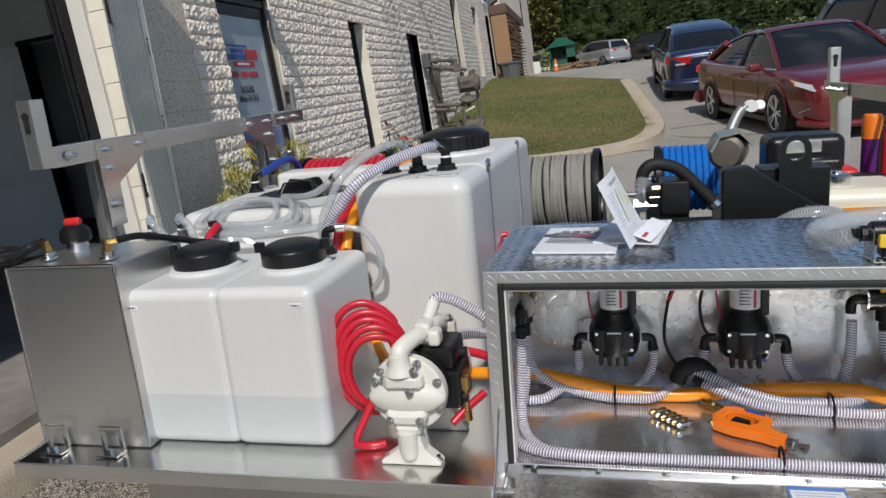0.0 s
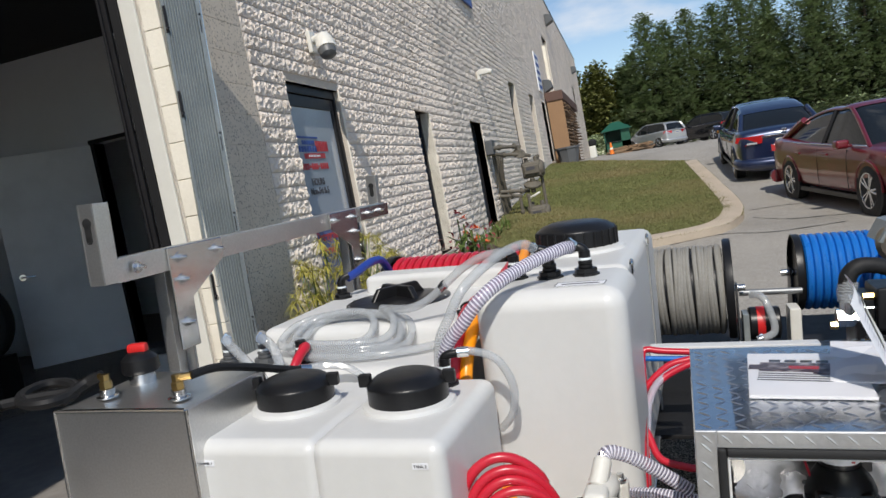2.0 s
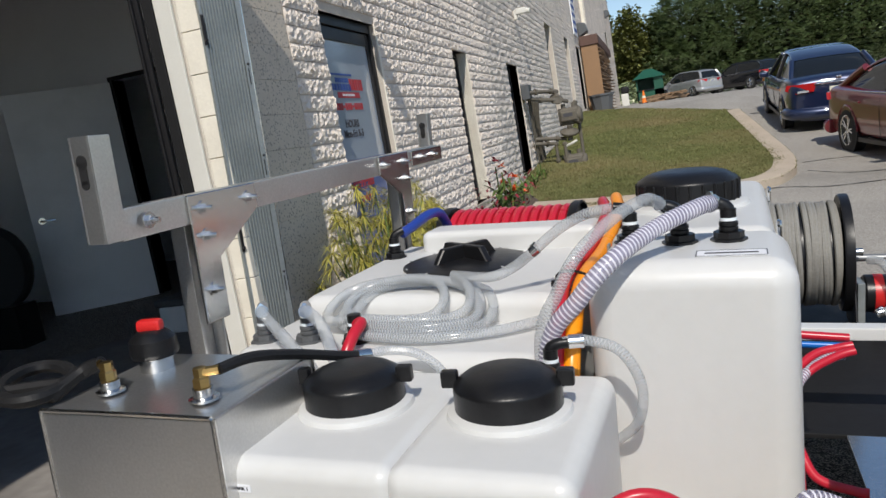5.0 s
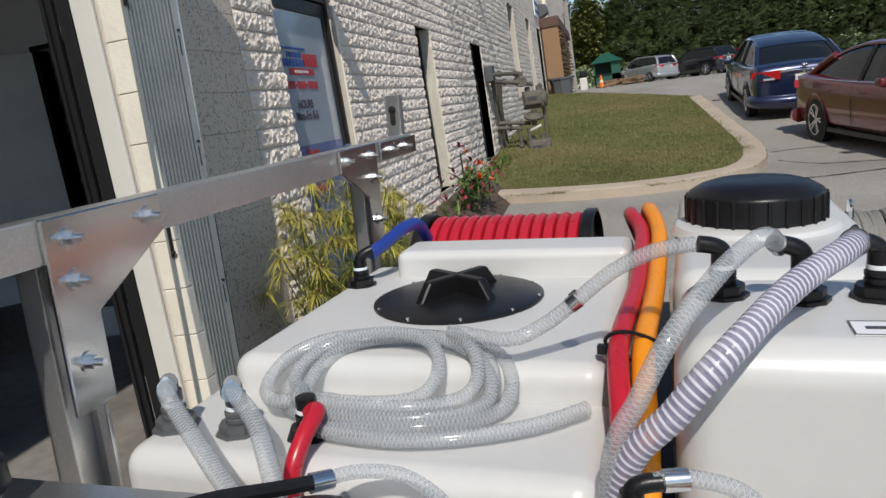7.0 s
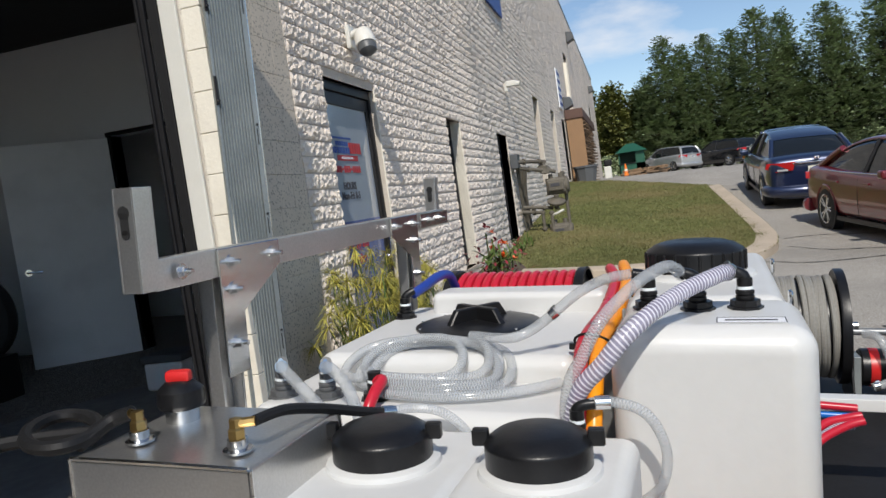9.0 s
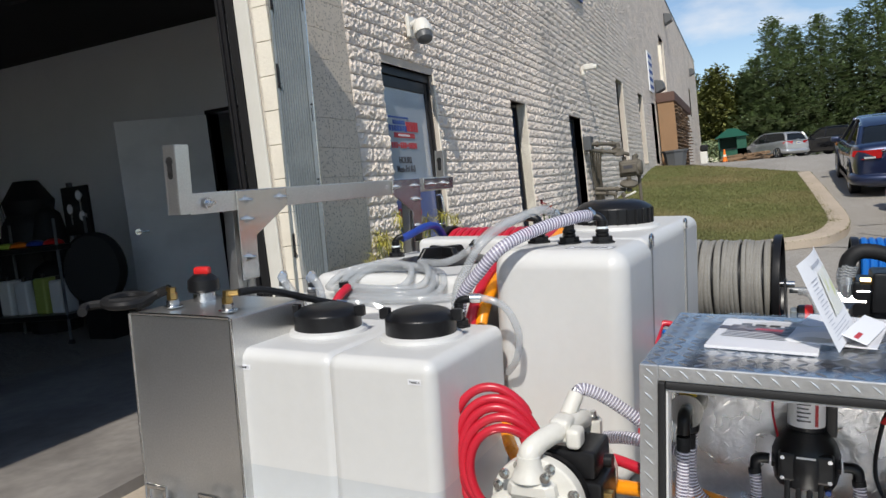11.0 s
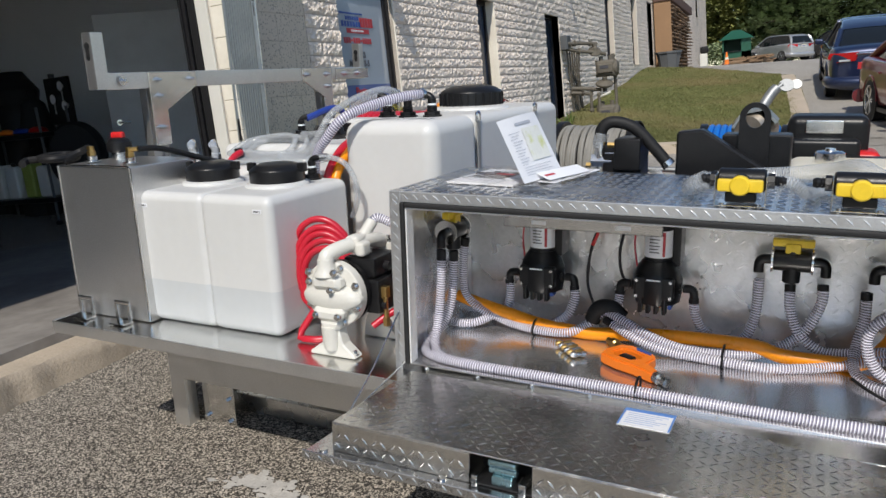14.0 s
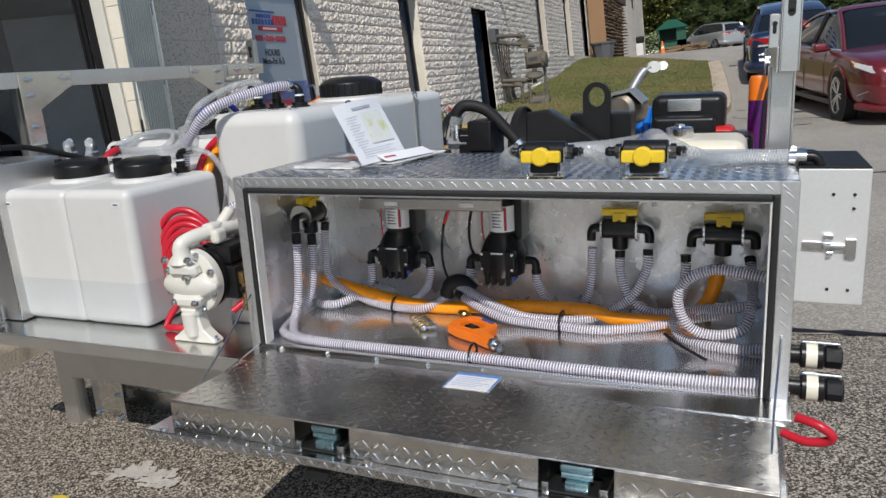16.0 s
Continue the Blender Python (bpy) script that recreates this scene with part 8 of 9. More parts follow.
# upper and lower header pipes with unions, standing off the wall
for pts in ([(WX + 0.12, 13.45, 1.90), (-2.30, 13.62, 1.90), (-2.08, 13.95, 1.88), (-1.98, 14.05, 1.86)], [(WX + 0.08, 13.50, 1.82), (-2.25, 13.75, 1.76), (-1.95, 14.0, 1.70), (-1.84, 14.1, 1.66)],
            [(WX + 0.06, 13.95, 1.10), (-2.30, 14.0, 1.08), (-2.10, 14.05, 1.05), (-1.95, 14.1, 1.02)], [(WX + 0.06, 13.9, 1.02), (-2.28, 13.98, 0.99), (-2.12, 14.05, 0.96)]):
    part("pipe", join(tube(pts, 0.034, 12, 6), flange_joint(pts[1], Vector(pts[2]) - Vector(pts[1]), 0.034), flange_joint(pts[-2], Vector(pts[-1]) - Vector(pts[-2]), 0.034)), olive, gas)
for x, y, z0, z1 in ((-2.02, 14.02, 1.66, 1.88), (-1.72, 14.18, 1.50, 1.66), (-1.70, 14.2, 0.62, 1.30), (-2.14, 14.04, 0.62, 1.0), (-1.98, 14.0, 0.46, 0.98)):
    part("riser", join(cyl((x, y, z0), (x, y, z1), 0.030, 12), flange_joint((x, y, z1 - 0.04), (0, 0, 1), 0.030), flange_joint((x, y, z0 + 0.05), (0, 0, 1), 0.030)), olive, gas)
# slim leaning tubes added for the diagonal pipe shadows on the wall
for k in range(6):
    part("meter_tail", tube([(WX + 0.10 + 0.01 * k, 13.62 + 0.16 * k, 1.84 - 0.015 * k), (WX + 0.085, 13.78 + 0.16 * k, 1.35), (WX + 0.075, 13.98 + 0.16 * k, 0.85), (WX + 0.07, 14.08 + 0.16 * k, 0.50)], 0.016, 8, 4), olive, gas)
for x, z in ((-1.85, 1.42), (-1.87, 0.60)):
    mt = part("meter_body", join(box(x - 0.17, x + 0.19, 13.98, 14.26, z - 0.16, z + 0.13, 0.055, 4), box(x - 0.13, x + 0.15, 13.94, 13.99, z - 0.10, z + 0.07, 0.03, 3), lathe([(0.0, 0.0), (0.12, 0.01), (0.145, 0.04), (0.145, 0.09)], (x + 0.24, 14.12, z - 0.02), (-1, 0, 0), 24), cyl((x - 0.08, 14.12, z + 0.12), (x - 0.08, 14.12, z + 0.21), 0.04, 14), cyl((x + 0.10, 14.12, z + 0.12), (x + 0.10, 14.12, z + 0.21), 0.04, 14)), olive, gas)
    part("meter_window", box(x - 0.08, x + 0.08, 13.934, 13.939, z - 0.02, z + 0.04, 0.002), "ink", mt)
    part("meter_rib", join(*[box(x - 0.172, x + 0.192, 14.03 + 0.06 * k, 14.045 + 0.06 * k, z - 0.165, z + 0.135, 0.004, 1) for k in range(3)]), olive, mt)
part("regulator", join(lathe([(0.05, -0.03), (0.15, 0.0), (0.165, 0.02), (0.165, 0.045), (0.15, 0.06), (0.08, 0.085), (0.045, 0.10), (0.045, 0.16), (0, 0.16)], (-1.88, 14.06, 1.10), (0.15, -0.35, 1), 26), cyl((-1.88, 14.06, 0.98), (-1.88, 14.06, 1.10), 0.045, 14)), olive, gas)
part("regulator", lathe([(0.04, -0.02), (0.11, 0.0), (0.12, 0.03), (0.06, 0.07), (0.03, 0.12)], (-2.02, 14.0, 1.72), (0.3, -0.6, 0.6), 22), olive, gas)
part("white_valve", tube([(-1.96, 14.0, 0.90), (-1.86, 13.96, 0.93), (-1.76, 13.98, 0.97)], 0.022, 8, 5), "whiteplastic", gas)

# stacked sheets and pallets by the far end, tub, small machine, fence
st = thing("pallet_stack", (-2.0, 31, 1.35), "tall stack of weathered pallets beside the facade", "pallets", WORLD)
part("end_sheet", box(-2.48, -1.92, 27.2, 27.25, 1.35, 3.62, 0.01), "brown", st, "brown board")
part("cover_sheet", box(-2.50, -1.88, 27.15, 36.0, 3.62, 3.95, 0.02), mat("brown_tarp", (0.11, 0.06, 0.045), 0.7, vary=0.2, scale=3), st)
rp = random.Random(3)
for i in range(6):
    for k in range(17):
        y = 27.3 + 1.42 * i
        part("board", box(-2.46 + rp.uniform(-0.04, 0.04), -1.90 + rp.uniform(-0.05, 0.06), y, y + 1.2, 1.36 + 0.132 * k, 1.39 + 0.132 * k, 0), "wood", st)
        if k < 16:
            part("bearer", box(-2.42, -2.02, y + 0.05, y + 0.15, 1.39 + 0.132 * k, 1.492 + 0.132 * k, 0), "wood", st)
tub = thing("plastic_tub", (-1.95, 26.8, 1.33), "dark grey plastic tub with a rolled rim", "tub", WORLD)
part("tub_body", lathe([(0.30, 1.33), (0.40, 1.85), (0.44, 1.86), (0.44, 1.92), (0.38, 1.92), (0.28, 1.40), (0, 1.40)], (-2.0, 26.7, 0), seg=8), "grey_plastic", tub)
MZ = far_ground(-1.55, 38.2) - 1.15
mc = thing("floor_machine", (-1.5, 38.2, MZ + 1.15), "small dark and white machine standing by the pallets", "machine", WORLD)
part("body", box(-1.75, -1.40, 38.0, 38.4, MZ + 1.15, MZ + 1.75, 0.05, 3), "whiteplastic", mc)
part("cover", box(-1.72, -1.35, 37.98, 38.42, MZ + 1.76, MZ + 2.08, 0.08, 3), "rubber", mc)
CZ = far_ground(-0.7, 44)
cone = thing("traffic_cone", (-0.75, 44, CZ), "orange road cone beside the timber pile", "cone", WORLD)
part("cone_base", box(-0.93, -0.57, 43.82, 44.18, CZ, CZ + 0.04, 0.01), "rubber", cone)
part("cone_body", lathe([(0.14, CZ + 0.04), (0.12, CZ + 0.10), (0.035, CZ + 0.70), (0, CZ + 0.71)], (-0.75, 44, 0), seg=18), "gun", cone)
part("cone_band", lathe([(0.098, CZ + 0.30), (0.080, CZ + 0.42)], (-0.75, 44, 0), seg=18, close=False), "offwhite", cone, "pale reflective band")
TPZ = far_ground(0.2, 45.5)
tp = thing("timber_pile", (0.2, 45.5, TPZ), "low pile of sawn timber and pallets", "timber", WORLD)
for k in range(30):
    x, y, z = -0.6 + rp.uniform(0, 1.8), 45 + rp.uniform(0, 1.6), TPZ + 0.08 * (k // 6)
    part("plank", moved(box(-0.6, 0.6, -0.06, 0.06, 0, 0.07, 0), Matrix.Translation((x, y, z)) @ pose(0, 0, 0, 0, rp.uniform(-3, 3), rp.uniform(-35, 35))), "wood", tp)
SX, SY = -0.35, 49.5
SZ = far_ground(SX, SY)
sh = thing("green_shed", (SX, SY, SZ), "small dark green steel kiosk with a hipped roof", "shed", WORLD)
for x0, x1, y0, y1, z0, z1 in ((-0.80, 0.80, -0.75, -0.70, 0, 0.75), (-0.80, -0.72, -0.75, 0.75, 0, 1.5), (0.25, 0.80, -0.75, -0.69, 0, 1.5), (0.72, 0.80, -0.69, 0.75, 0, 1.5), (-0.72, 0.72, 0.70, 0.75, 0, 1.5)):
    part("wall", box(SX + x0, SX + x1, SY + y0, SY + y1, SZ + z0, SZ + z1, 0.005, 1), "green", sh)
bmr = bmesh.new()
q = [bmr.verts.new((SX + c[0], SY + c[1], SZ + c[2])) for c in ((-0.98, -0.95, 1.48), (0.98, -0.95, 1.48), (0.98, 0.95, 1.48), (-0.98, 0.95, 1.48), (-0.25, 0.0, 2.02), (0.25, 0.0, 2.02))]
for f in ((0, 1, 5, 4), (1, 2, 5), (2, 3, 4, 5), (3, 0, 4), (3, 2, 1, 0)):
    bmr.faces.new([q[i] for i in f])
part("roof", bmr, "green", sh)
part("counter", box(SX - 0.75, SX + 0.24, SY - 0.85, SY - 0.70, SZ + 0.76, SZ + 0.80, 0.005), "frame_dark", sh)


# ---- cars ----
def soften(ob):
    """Round a lofted panel."""
    sub = ob.modifiers.new("rounded", "SUBSURF")
    sub.levels = sub.render_levels = 2


def car(name, at, heading, dims, paint, label, style="sedan", group="parked cars"):
    """A car in its own frame: x ahead, y to its left. dims: length, width, height, wheelbase, wheel radius."""
    L, W, H, WB, R = dims
    fx, fy = math.cos(radians(heading)), math.sin(radians(heading))
    pitch = math.degrees(math.atan((far_ground(at[0] + fx, at[1] + fy) - far_ground(at[0] - fx, at[1] - fy)) / 2))
    roll = math.degrees(math.atan((far_ground(at[0] - fy, at[1] + fx) - far_ground(at[0] + fy, at[1] - fx)) / 2))
    m = Matrix.Translation(at) @ pose(0, 0, 0, 0, 0, heading) @ pose(0, 0, 0, roll, -pitch, 0)
    c = thing(name, (0, 0, 0), label, "car", m, group)
    hw, h0 = W / 2, 0.20
    belt = H * (0.635 if style == "sedan" else 0.60)
    # stations from the tail to the nose: x, height of the shoulder, width
    if style == "sedan":
        S = [(-0.5, 0.57, 0.84), (-0.49, 0.68, 0.93), (-0.44, 0.715, 0.98), (-0.34, 0.70, 1.0), (-0.20, 0.665, 1.0), (0.0, 0.645, 1.0), (0.20, 0.640, 1.0), (0.30, 0.630, 1.0), (0.40, 0.595, 0.985), (0.455, 0.555, 0.94), (0.485, 0.505, 0.86), (0.5, 0.43, 0.76)]
        roof = [(-0.40, 0.69), (-0.26, 0.90), (-0.12, 0.99), (0.00, 1.0), (0.09, 0.975), (0.275, 0.625)]
    else:
        S = [(-0.5, 0.50, 0.86), (-0.49, 0.62, 0.94), (-0.46, 0.66, 0.98), (-0.34, 0.655, 1.0), (-0.20, 0.64, 1.0), (0.0, 0.62, 1.0), (0.20, 0.605, 1.0), (0.30, 0.585, 0.995), (0.42, 0.53, 0.955), (0.47, 0.47, 0.88), (0.492, 0.41, 0.78), (0.5, 0.35, 0.66)]
        roof = [(-0.475, 0.655), (-0.41, 0.94), (-0.25, 0.995), (-0.05, 1.0), (0.08, 0.965), (0.30, 0.59)]
    secs = []
    for fx, fz, fw in S:
        w, z = hw * fw, H * fz
        k = 0.93
        secs.append([(fx * L, y, zz) for y, zz in ((0, h0), (w * 0.84, h0), (w * 0.955, h0 + 0.09), (w * 0.985, h0 + 0.22), (w, h0 + (z - h0) * 0.60), (w * 0.985, z - 0.085), (w * k, z - 0.015), (w * 0.84, z + 0.005), (w * 0.45, z + 0.025), (0, z + 0.032))])
    bm = bmesh.new()
    grid_ = []
    for sct in secs:
        right = [bm.verts.new((x, -y, z)) for x, y, z in sct[1:-1]]
        left = [bm.verts.new((x, y, z)) for x, y, z in sct[1:-1]]
        bot, top = bm.verts.new(sct[0]), bm.verts.new(sct[-1])
        grid_.append([bot] + left + [top] + right[::-1])
    for a, b in zip(grid_, grid_[1:]):
        n = len(a)
        for k in range(n):
            bm.faces.new((a[k], a[(k + 1) % n], b[(k + 1) % n], b[k]))
    bm.faces.new(grid_[0])
    bm.faces.new(grid_[-1])
    bmesh.ops.recalc_face_normals(bm, faces=bm.faces[:])
    body = part("body", bm, paint, c)
    soften(body)
    # glasshouse
    top_w, base_w = 0.66, 0.90
    line = [(x * L, z * H) for x, z in roof]
    fine = curve_points([(x, 0, z) for x, z in line], 6)
    bm = bmesh.new()
    rows = []
    for p in fine:
        zb = H * 0.60
        t = min(1, max(0, (p.z - zb) / (H - zb)))
        w = hw * (base_w + (top_w - base_w) * t)
        wb = hw * base_w
        rows.append([bm.verts.new((p.x, y, z)) for y, z in ((wb, min(zb, p.z)), (w, p.z - 0.028), (w * 0.86, p.z), (0, p.z + 0.012), (-w * 0.86, p.z), (-w, p.z - 0.028), (-wb, min(zb, p.z)))])
    for a, b in zip(rows, rows[1:]):
        for k in range(6):
            bm.faces.new((a[k], a[k + 1], b[k + 1], b[k]))
    bmesh.ops.recalc_face_normals(bm, faces=bm.faces[:])
    soften(part("window_glass", bm, "glass", c))
    # roof skin over the glass
    lo, hi = (6, 25) if style == "sedan" else (5, 25)
    bm = bmesh.new()
    rows = []
    for p in fine[lo:hi]:
        t = min(1, (p.z - H * 0.60) / (H * 0.40))
        w = hw * (base_w + (top_w - base_w) * t)
        rows.append([bm.verts.new((p.x, y, z)) for y, z in ((w + 0.006, p.z - 0.06), (w + 0.010, p.z - 0.024), (w * 0.86, p.z + 0.008), (0, p.z + 0.020), (-w * 0.86, p.z + 0.008), (-w - 0.010, p.z - 0.024), (-w - 0.006, p.z - 0.06))])
    for a, b in zip(rows, rows[1:]):
        for k in range(6):
            bm.faces.new((a[k], a[k + 1], b[k + 1], b[k]))
    bmesh.ops.recalc_face_normals(bm, faces=bm.faces[:])
    soften(part("roof", bm, paint, c))
    for s in (-1, 1):
        def side(f):
            p = fine[f]
            t = min(1, max(0, (p.z - H * 0.60) / (H * 0.40)))
            return (p.x, s * (hw * (base_w + (top_w - base_w) * t) + 0.004), p.z - 0.02)
        part("front_pillar", tube([side(30), side(28), side(26), side(24)], 0.030, 8, 3), paint, c)
        part("rear_pillar", tube([side(0), side(2), side(4), side(6)], 0.055 if style == "sedan" else 0.07, 8, 3), paint, c)
        xm = -0.03 * L
        part("centre_pillar", tube([(xm - 0.05, s * hw * 0.905, H * 0.62), (xm - 0.02, s * hw * 0.78, H * 0.80), (xm, s * hw * 0.665, H * 0.965)], 0.028, 8, 4), "frame_dark", c)
        part("side_trim", tube([(-0.36 * L, s * hw * 0.935, belt + 0.045), (-0.1 * L, s * hw * 0.935, belt + 0.012), (0.15 * L, s * hw * 0.935, belt), (0.27 * L, s * hw * 0.935, belt - 0.005)], 0.010, 6, 5), "steel", c)
        part("door_mirror", join(moved(box(-0.07, 0.09, -0.09, 0.09, -0.06, 0.06, 0.035, 3), Matrix.Translation((0.175 * L, s * (hw + 0.07), belt + 0.03))), box(0.175 * L - 0.02, 0.175 * L + 0.03, s * (hw - 0.06), s * (hw + 0.02), belt - 0.02, belt + 0.02, 0.005)), paint, c)
        for xx in (0.02 * L, -0.20 * L):
            part("door_handle", box(xx - 0.09, xx + 0.09, s * (hw - 0.012), s * (hw + 0.018), belt - 0.145, belt - 0.115, 0.008), paint, c)
        for xx in (0.165 * L, -0.045 * L, -0.25 * L):
            part("door_gap", tube([(xx, s * (hw * 0.985 + 0.002), h0 + 0.12), (xx, s * (hw + 0.001), h0 + 0.40), (xx - 0.01, s * (hw * 0.972), belt - 0.06)], 0.004, 5, 4), "seal", c)
        part("sill_trim", box(-WB / 2 + R, WB / 2 - R, s * (hw * 0.955), s * (hw * 0.975), h0 - 0.02, h0 + 0.05, 0.01), "black", c)
        for xx in (WB / 2, -WB / 2):
            part("wheel_arch", lathe([(R * 1.13, 0), (R * 1.13, 0.012), (R * 0.7, 0.012)], (xx, s * (hw * 0.975), R), (0, s, 0), 28), "seal", c)
            part("arch_lip", tube([(xx + R * 1.14 * math.cos(a), s * (hw * 0.985 + 0.006), R + R * 1.14 * math.sin(a)) for a in [math.pi * (k / 12) for k in range(13)]], 0.016, 6, 2), paint, c)
            wh = part("wheel", lathe([(R * 0.66, -0.02), (R * 0.66, -0.20), (R * 0.5, -0.20)], (xx, s * (hw + 0.006), R), (0, s, 0), 24), "rubber", c)
            part("tyre", lathe([(R * 0.70, -0.21), (R * 0.97, -0.20), (R, -0.17), (R, -0.045), (R * 0.97, -0.015), (R * 0.78, 0.006), (R * 0.70, 0.0), (R * 0.68, -0.03)], (xx, s * (hw + 0.006), R), (0, s, 0), 36, close=False), "tyre", wh)
            part("rim", lathe([(R * 0.70, -0.03), (R * 0.70, 0.002), (R * 0.655, -0.004), (R * 0.645, -0.035)], (xx, s * (hw + 0.006), R), (0, s, 0), 36, close=False), "steel", wh)
            part("hub", lathe([(R * 0.16, -0.05), (R * 0.16, -0.018), (R * 0.10, -0.010), (0, -0.010)], (xx, s * (hw + 0.006), R), (0, s, 0), 16), "steel", wh)
            for k in range(10):
                a = 2 * math.pi * (k // 2) / 5 + (0.16 if k % 2 else -0.16)
                ww = Vector((math.cos(a), 0, math.sin(a)))
                p0 = Vector((xx, s * (hw - 0.018), R))
                part("spoke", tube([p0 + ww * R * 0.13, p0 + ww * R * 0.66], R * 0.050, 6, 2), "steel", wh)
    # front
    xf = L / 2
    part("grille", join(box(xf - 0.08, xf + 0.018, -hw * 0.62, hw * 0.62, h0 + 0.06, h0 + 0.30, 0.02), *[box(xf - 0.03, xf + 0.024, -hw * 0.60, hw * 0.60, h0 + 0.085 + 0.045 * k, h0 + 0.10 + 0.045 * k, 0.003, 1) for k in range(5)]), "black", c)
    part("bumper", tube([(xf - 0.35, -hw * 0.95, h0 + 0.05), (xf - 0.12, -hw * 0.80, h0 + 0.03), (xf - 0.0, -hw * 0.5, h0 + 0.02), (xf + 0.01, 0, h0 + 0.02), (xf, hw * 0.5, h0 + 0.02), (xf - 0.12, hw * 0.80, h0 + 0.03), (xf - 0.35, hw * 0.95, h0 + 0.05)], 0.05, 8, 5), paint, c)
    part("badge", box(xf - 0.01, xf + 0.012, -0.07, 0.07, H * 0.385, H * 0.42, 0.01), "steel", c)
    for s in (-1, 1):
        hz = H * 0.475
        bmh = bmesh.new()
        outline_ = [(xf - 0.04, hw * 0.50, hz - 0.050), (xf - 0.16, hw * 0.84, hz - 0.03), (xf - 0.42, hw * 0.965, hz + 0.045), (xf - 0.52, hw * 0.955, hz + 0.100), (xf - 0.24, hw * 0.86, hz + 0.055), (xf - 0.06, hw * 0.54, hz - 0.005)]
        v1 = [bmh.verts.new((x + 0.055, s * (y + 0.03), z)) for x, y, z in outline_]
        v0 = [bmh.verts.new((x - 0.10, s * (y - 0.06), z)) for x, y, z in outline_]
        bmh.faces.new(v1)
        for k in range(6):
            bmh.faces.new((v1[k], v1[(k + 1) % 6], v0[(k + 1) % 6], v0[k]))
        bmesh.ops.recalc_face_normals(bmh, faces=bmh.faces[:])
        hl = part("headlight", bmh, "lamp_clear", c)
        part("indicator", prism([(xf - 0.53, hz + 0.110), (xf - 0.40, hz + 0.082), (xf - 0.34, hz + 0.028), (xf - 0.42, hz + 0.035)], *sorted((s * hw * 0.955, s * (hw * 0.965 + 0.026))), "y", 0.004), "amber", hl)
        part("fog_bar", tube([(xf - 0.06, s * hw * 0.62, h0 + 0.27), (xf - 0.14, s * hw * 0.86, h0 + 0.24), (xf - 0.30, s * hw * 0.97, h0 + 0.18)], 0.012, 6, 5), "steel", c)
        # tail
        tz = H * (0.565 if style == "sedan" else 0.54)
        tl = [(-xf + 0.02, hw * 0.42, tz + 0.115), (-xf + 0.02, hw * 0.46, tz - 0.045), (-xf + 0.04, hw * 0.80, tz - 0.065), (-xf + 0.30, hw * 0.985, tz - 0.01), (-xf + 0.22, hw * 0.96, tz + 0.10), (-xf + 0.05, hw * 0.80, tz + 0.105)]
        bmt = bmesh.new()
        v1 = [bmt.verts.new((x - 0.05, s * (y + 0.02), z)) for x, y, z in tl]
        v0 = [bmt.verts.new((x + 0.12, s * (y - 0.06), z)) for x, y, z in tl]
        bmt.faces.new(v1)
        for k in range(6):
            bmt.faces.new((v1[k], v1[(k + 1) % 6], v0[(k + 1) % 6], v0[k]))
        bmesh.ops.recalc_face_normals(bmt, faces=bmt.faces[:])
        tlp = part("tail_light", bmt, "lamp_red", c)
        part("reverse_lens", box(-xf - 0.035, -xf - 0.015, s * hw * 0.58, s * hw * 0.80, tz - 0.052, tz - 0.015, 0.005), "lamp_clear", tlp)
    part("rear_bumper", tube([(-xf + 0.35, -hw * 0.97, h0 + 0.16), (-xf + 0.08, -hw * 0.88, h0 + 0.16), (-xf - 0.02, -hw * 0.5, h0 + 0.16), (-xf - 0.03, 0, h0 + 0.16), (-xf - 0.02, hw * 0.5, h0 + 0.16), (-xf + 0.08, hw * 0.88, h0 + 0.16), (-xf + 0.35, hw * 0.97, h0 + 0.16)], 0.115, 10, 5), paint, c)
    part("trunk_strip", box(-xf - 0.03, -xf + 0.03, -hw * 0.48, hw * 0.48, H * 0.605, H * 0.63, 0.006), "steel", c)
    npl = part("plate_holder", box(-xf - 0.045, -xf - 0.02, -0.16, 0.16, H * 0.49, H * 0.575, 0.004), "offwhite", c)
    part("plate_bar", box(-xf - 0.048, -xf - 0.046, -0.12, 0.12, H * 0.515, H * 0.548, 0), "blueink", npl)
    part("badge", box(-xf - 0.036, -xf - 0.01, -0.05, 0.05, H * 0.66, H * 0.70, 0.008), "steel", c)
    return c


def on_ground(x, y):
    return (x, y, far_ground(x, y) + 0.004)


car("red_sedan", on_ground(3.46, 12.35), -83.0, (4.88, 1.84, 1.43, 2.82, 0.335), "carred", "dark red saloon car parked nose to the yard")
car("blue_sedan", on_ground(2.93, 18.45), 88.0, (4.50, 1.75, 1.435, 2.70, 0.32), "carblue", "dark blue saloon car seen from behind, red tail lights")
car("silver_hatchback", on_ground(1.95, 50.2), 128, (4.04, 1.73, 1.52, 2.52, 0.31), "carsilver", "silver hatchback parked by the trees", "hatch")
car("black_wagon", on_ground(5.4, 52.0), 128, (4.6, 1.9, 1.70, 2.70, 0.36), "carblack", "black sport utility car parked by the trees", "hatch")
car("bright_red_car", on_ground(8.6, 54.0), 128, (4.3, 1.8, 1.50, 2.60, 0.32), "carred2", "bright red car parked by the trees", "hatch")
car("grey_wagon", on_ground(6.35, 15.6), -83.0, (4.6, 1.85, 1.68, 2.70, 0.35), "cargrey", "grey blue wagon parked beside the red car", "hatch")


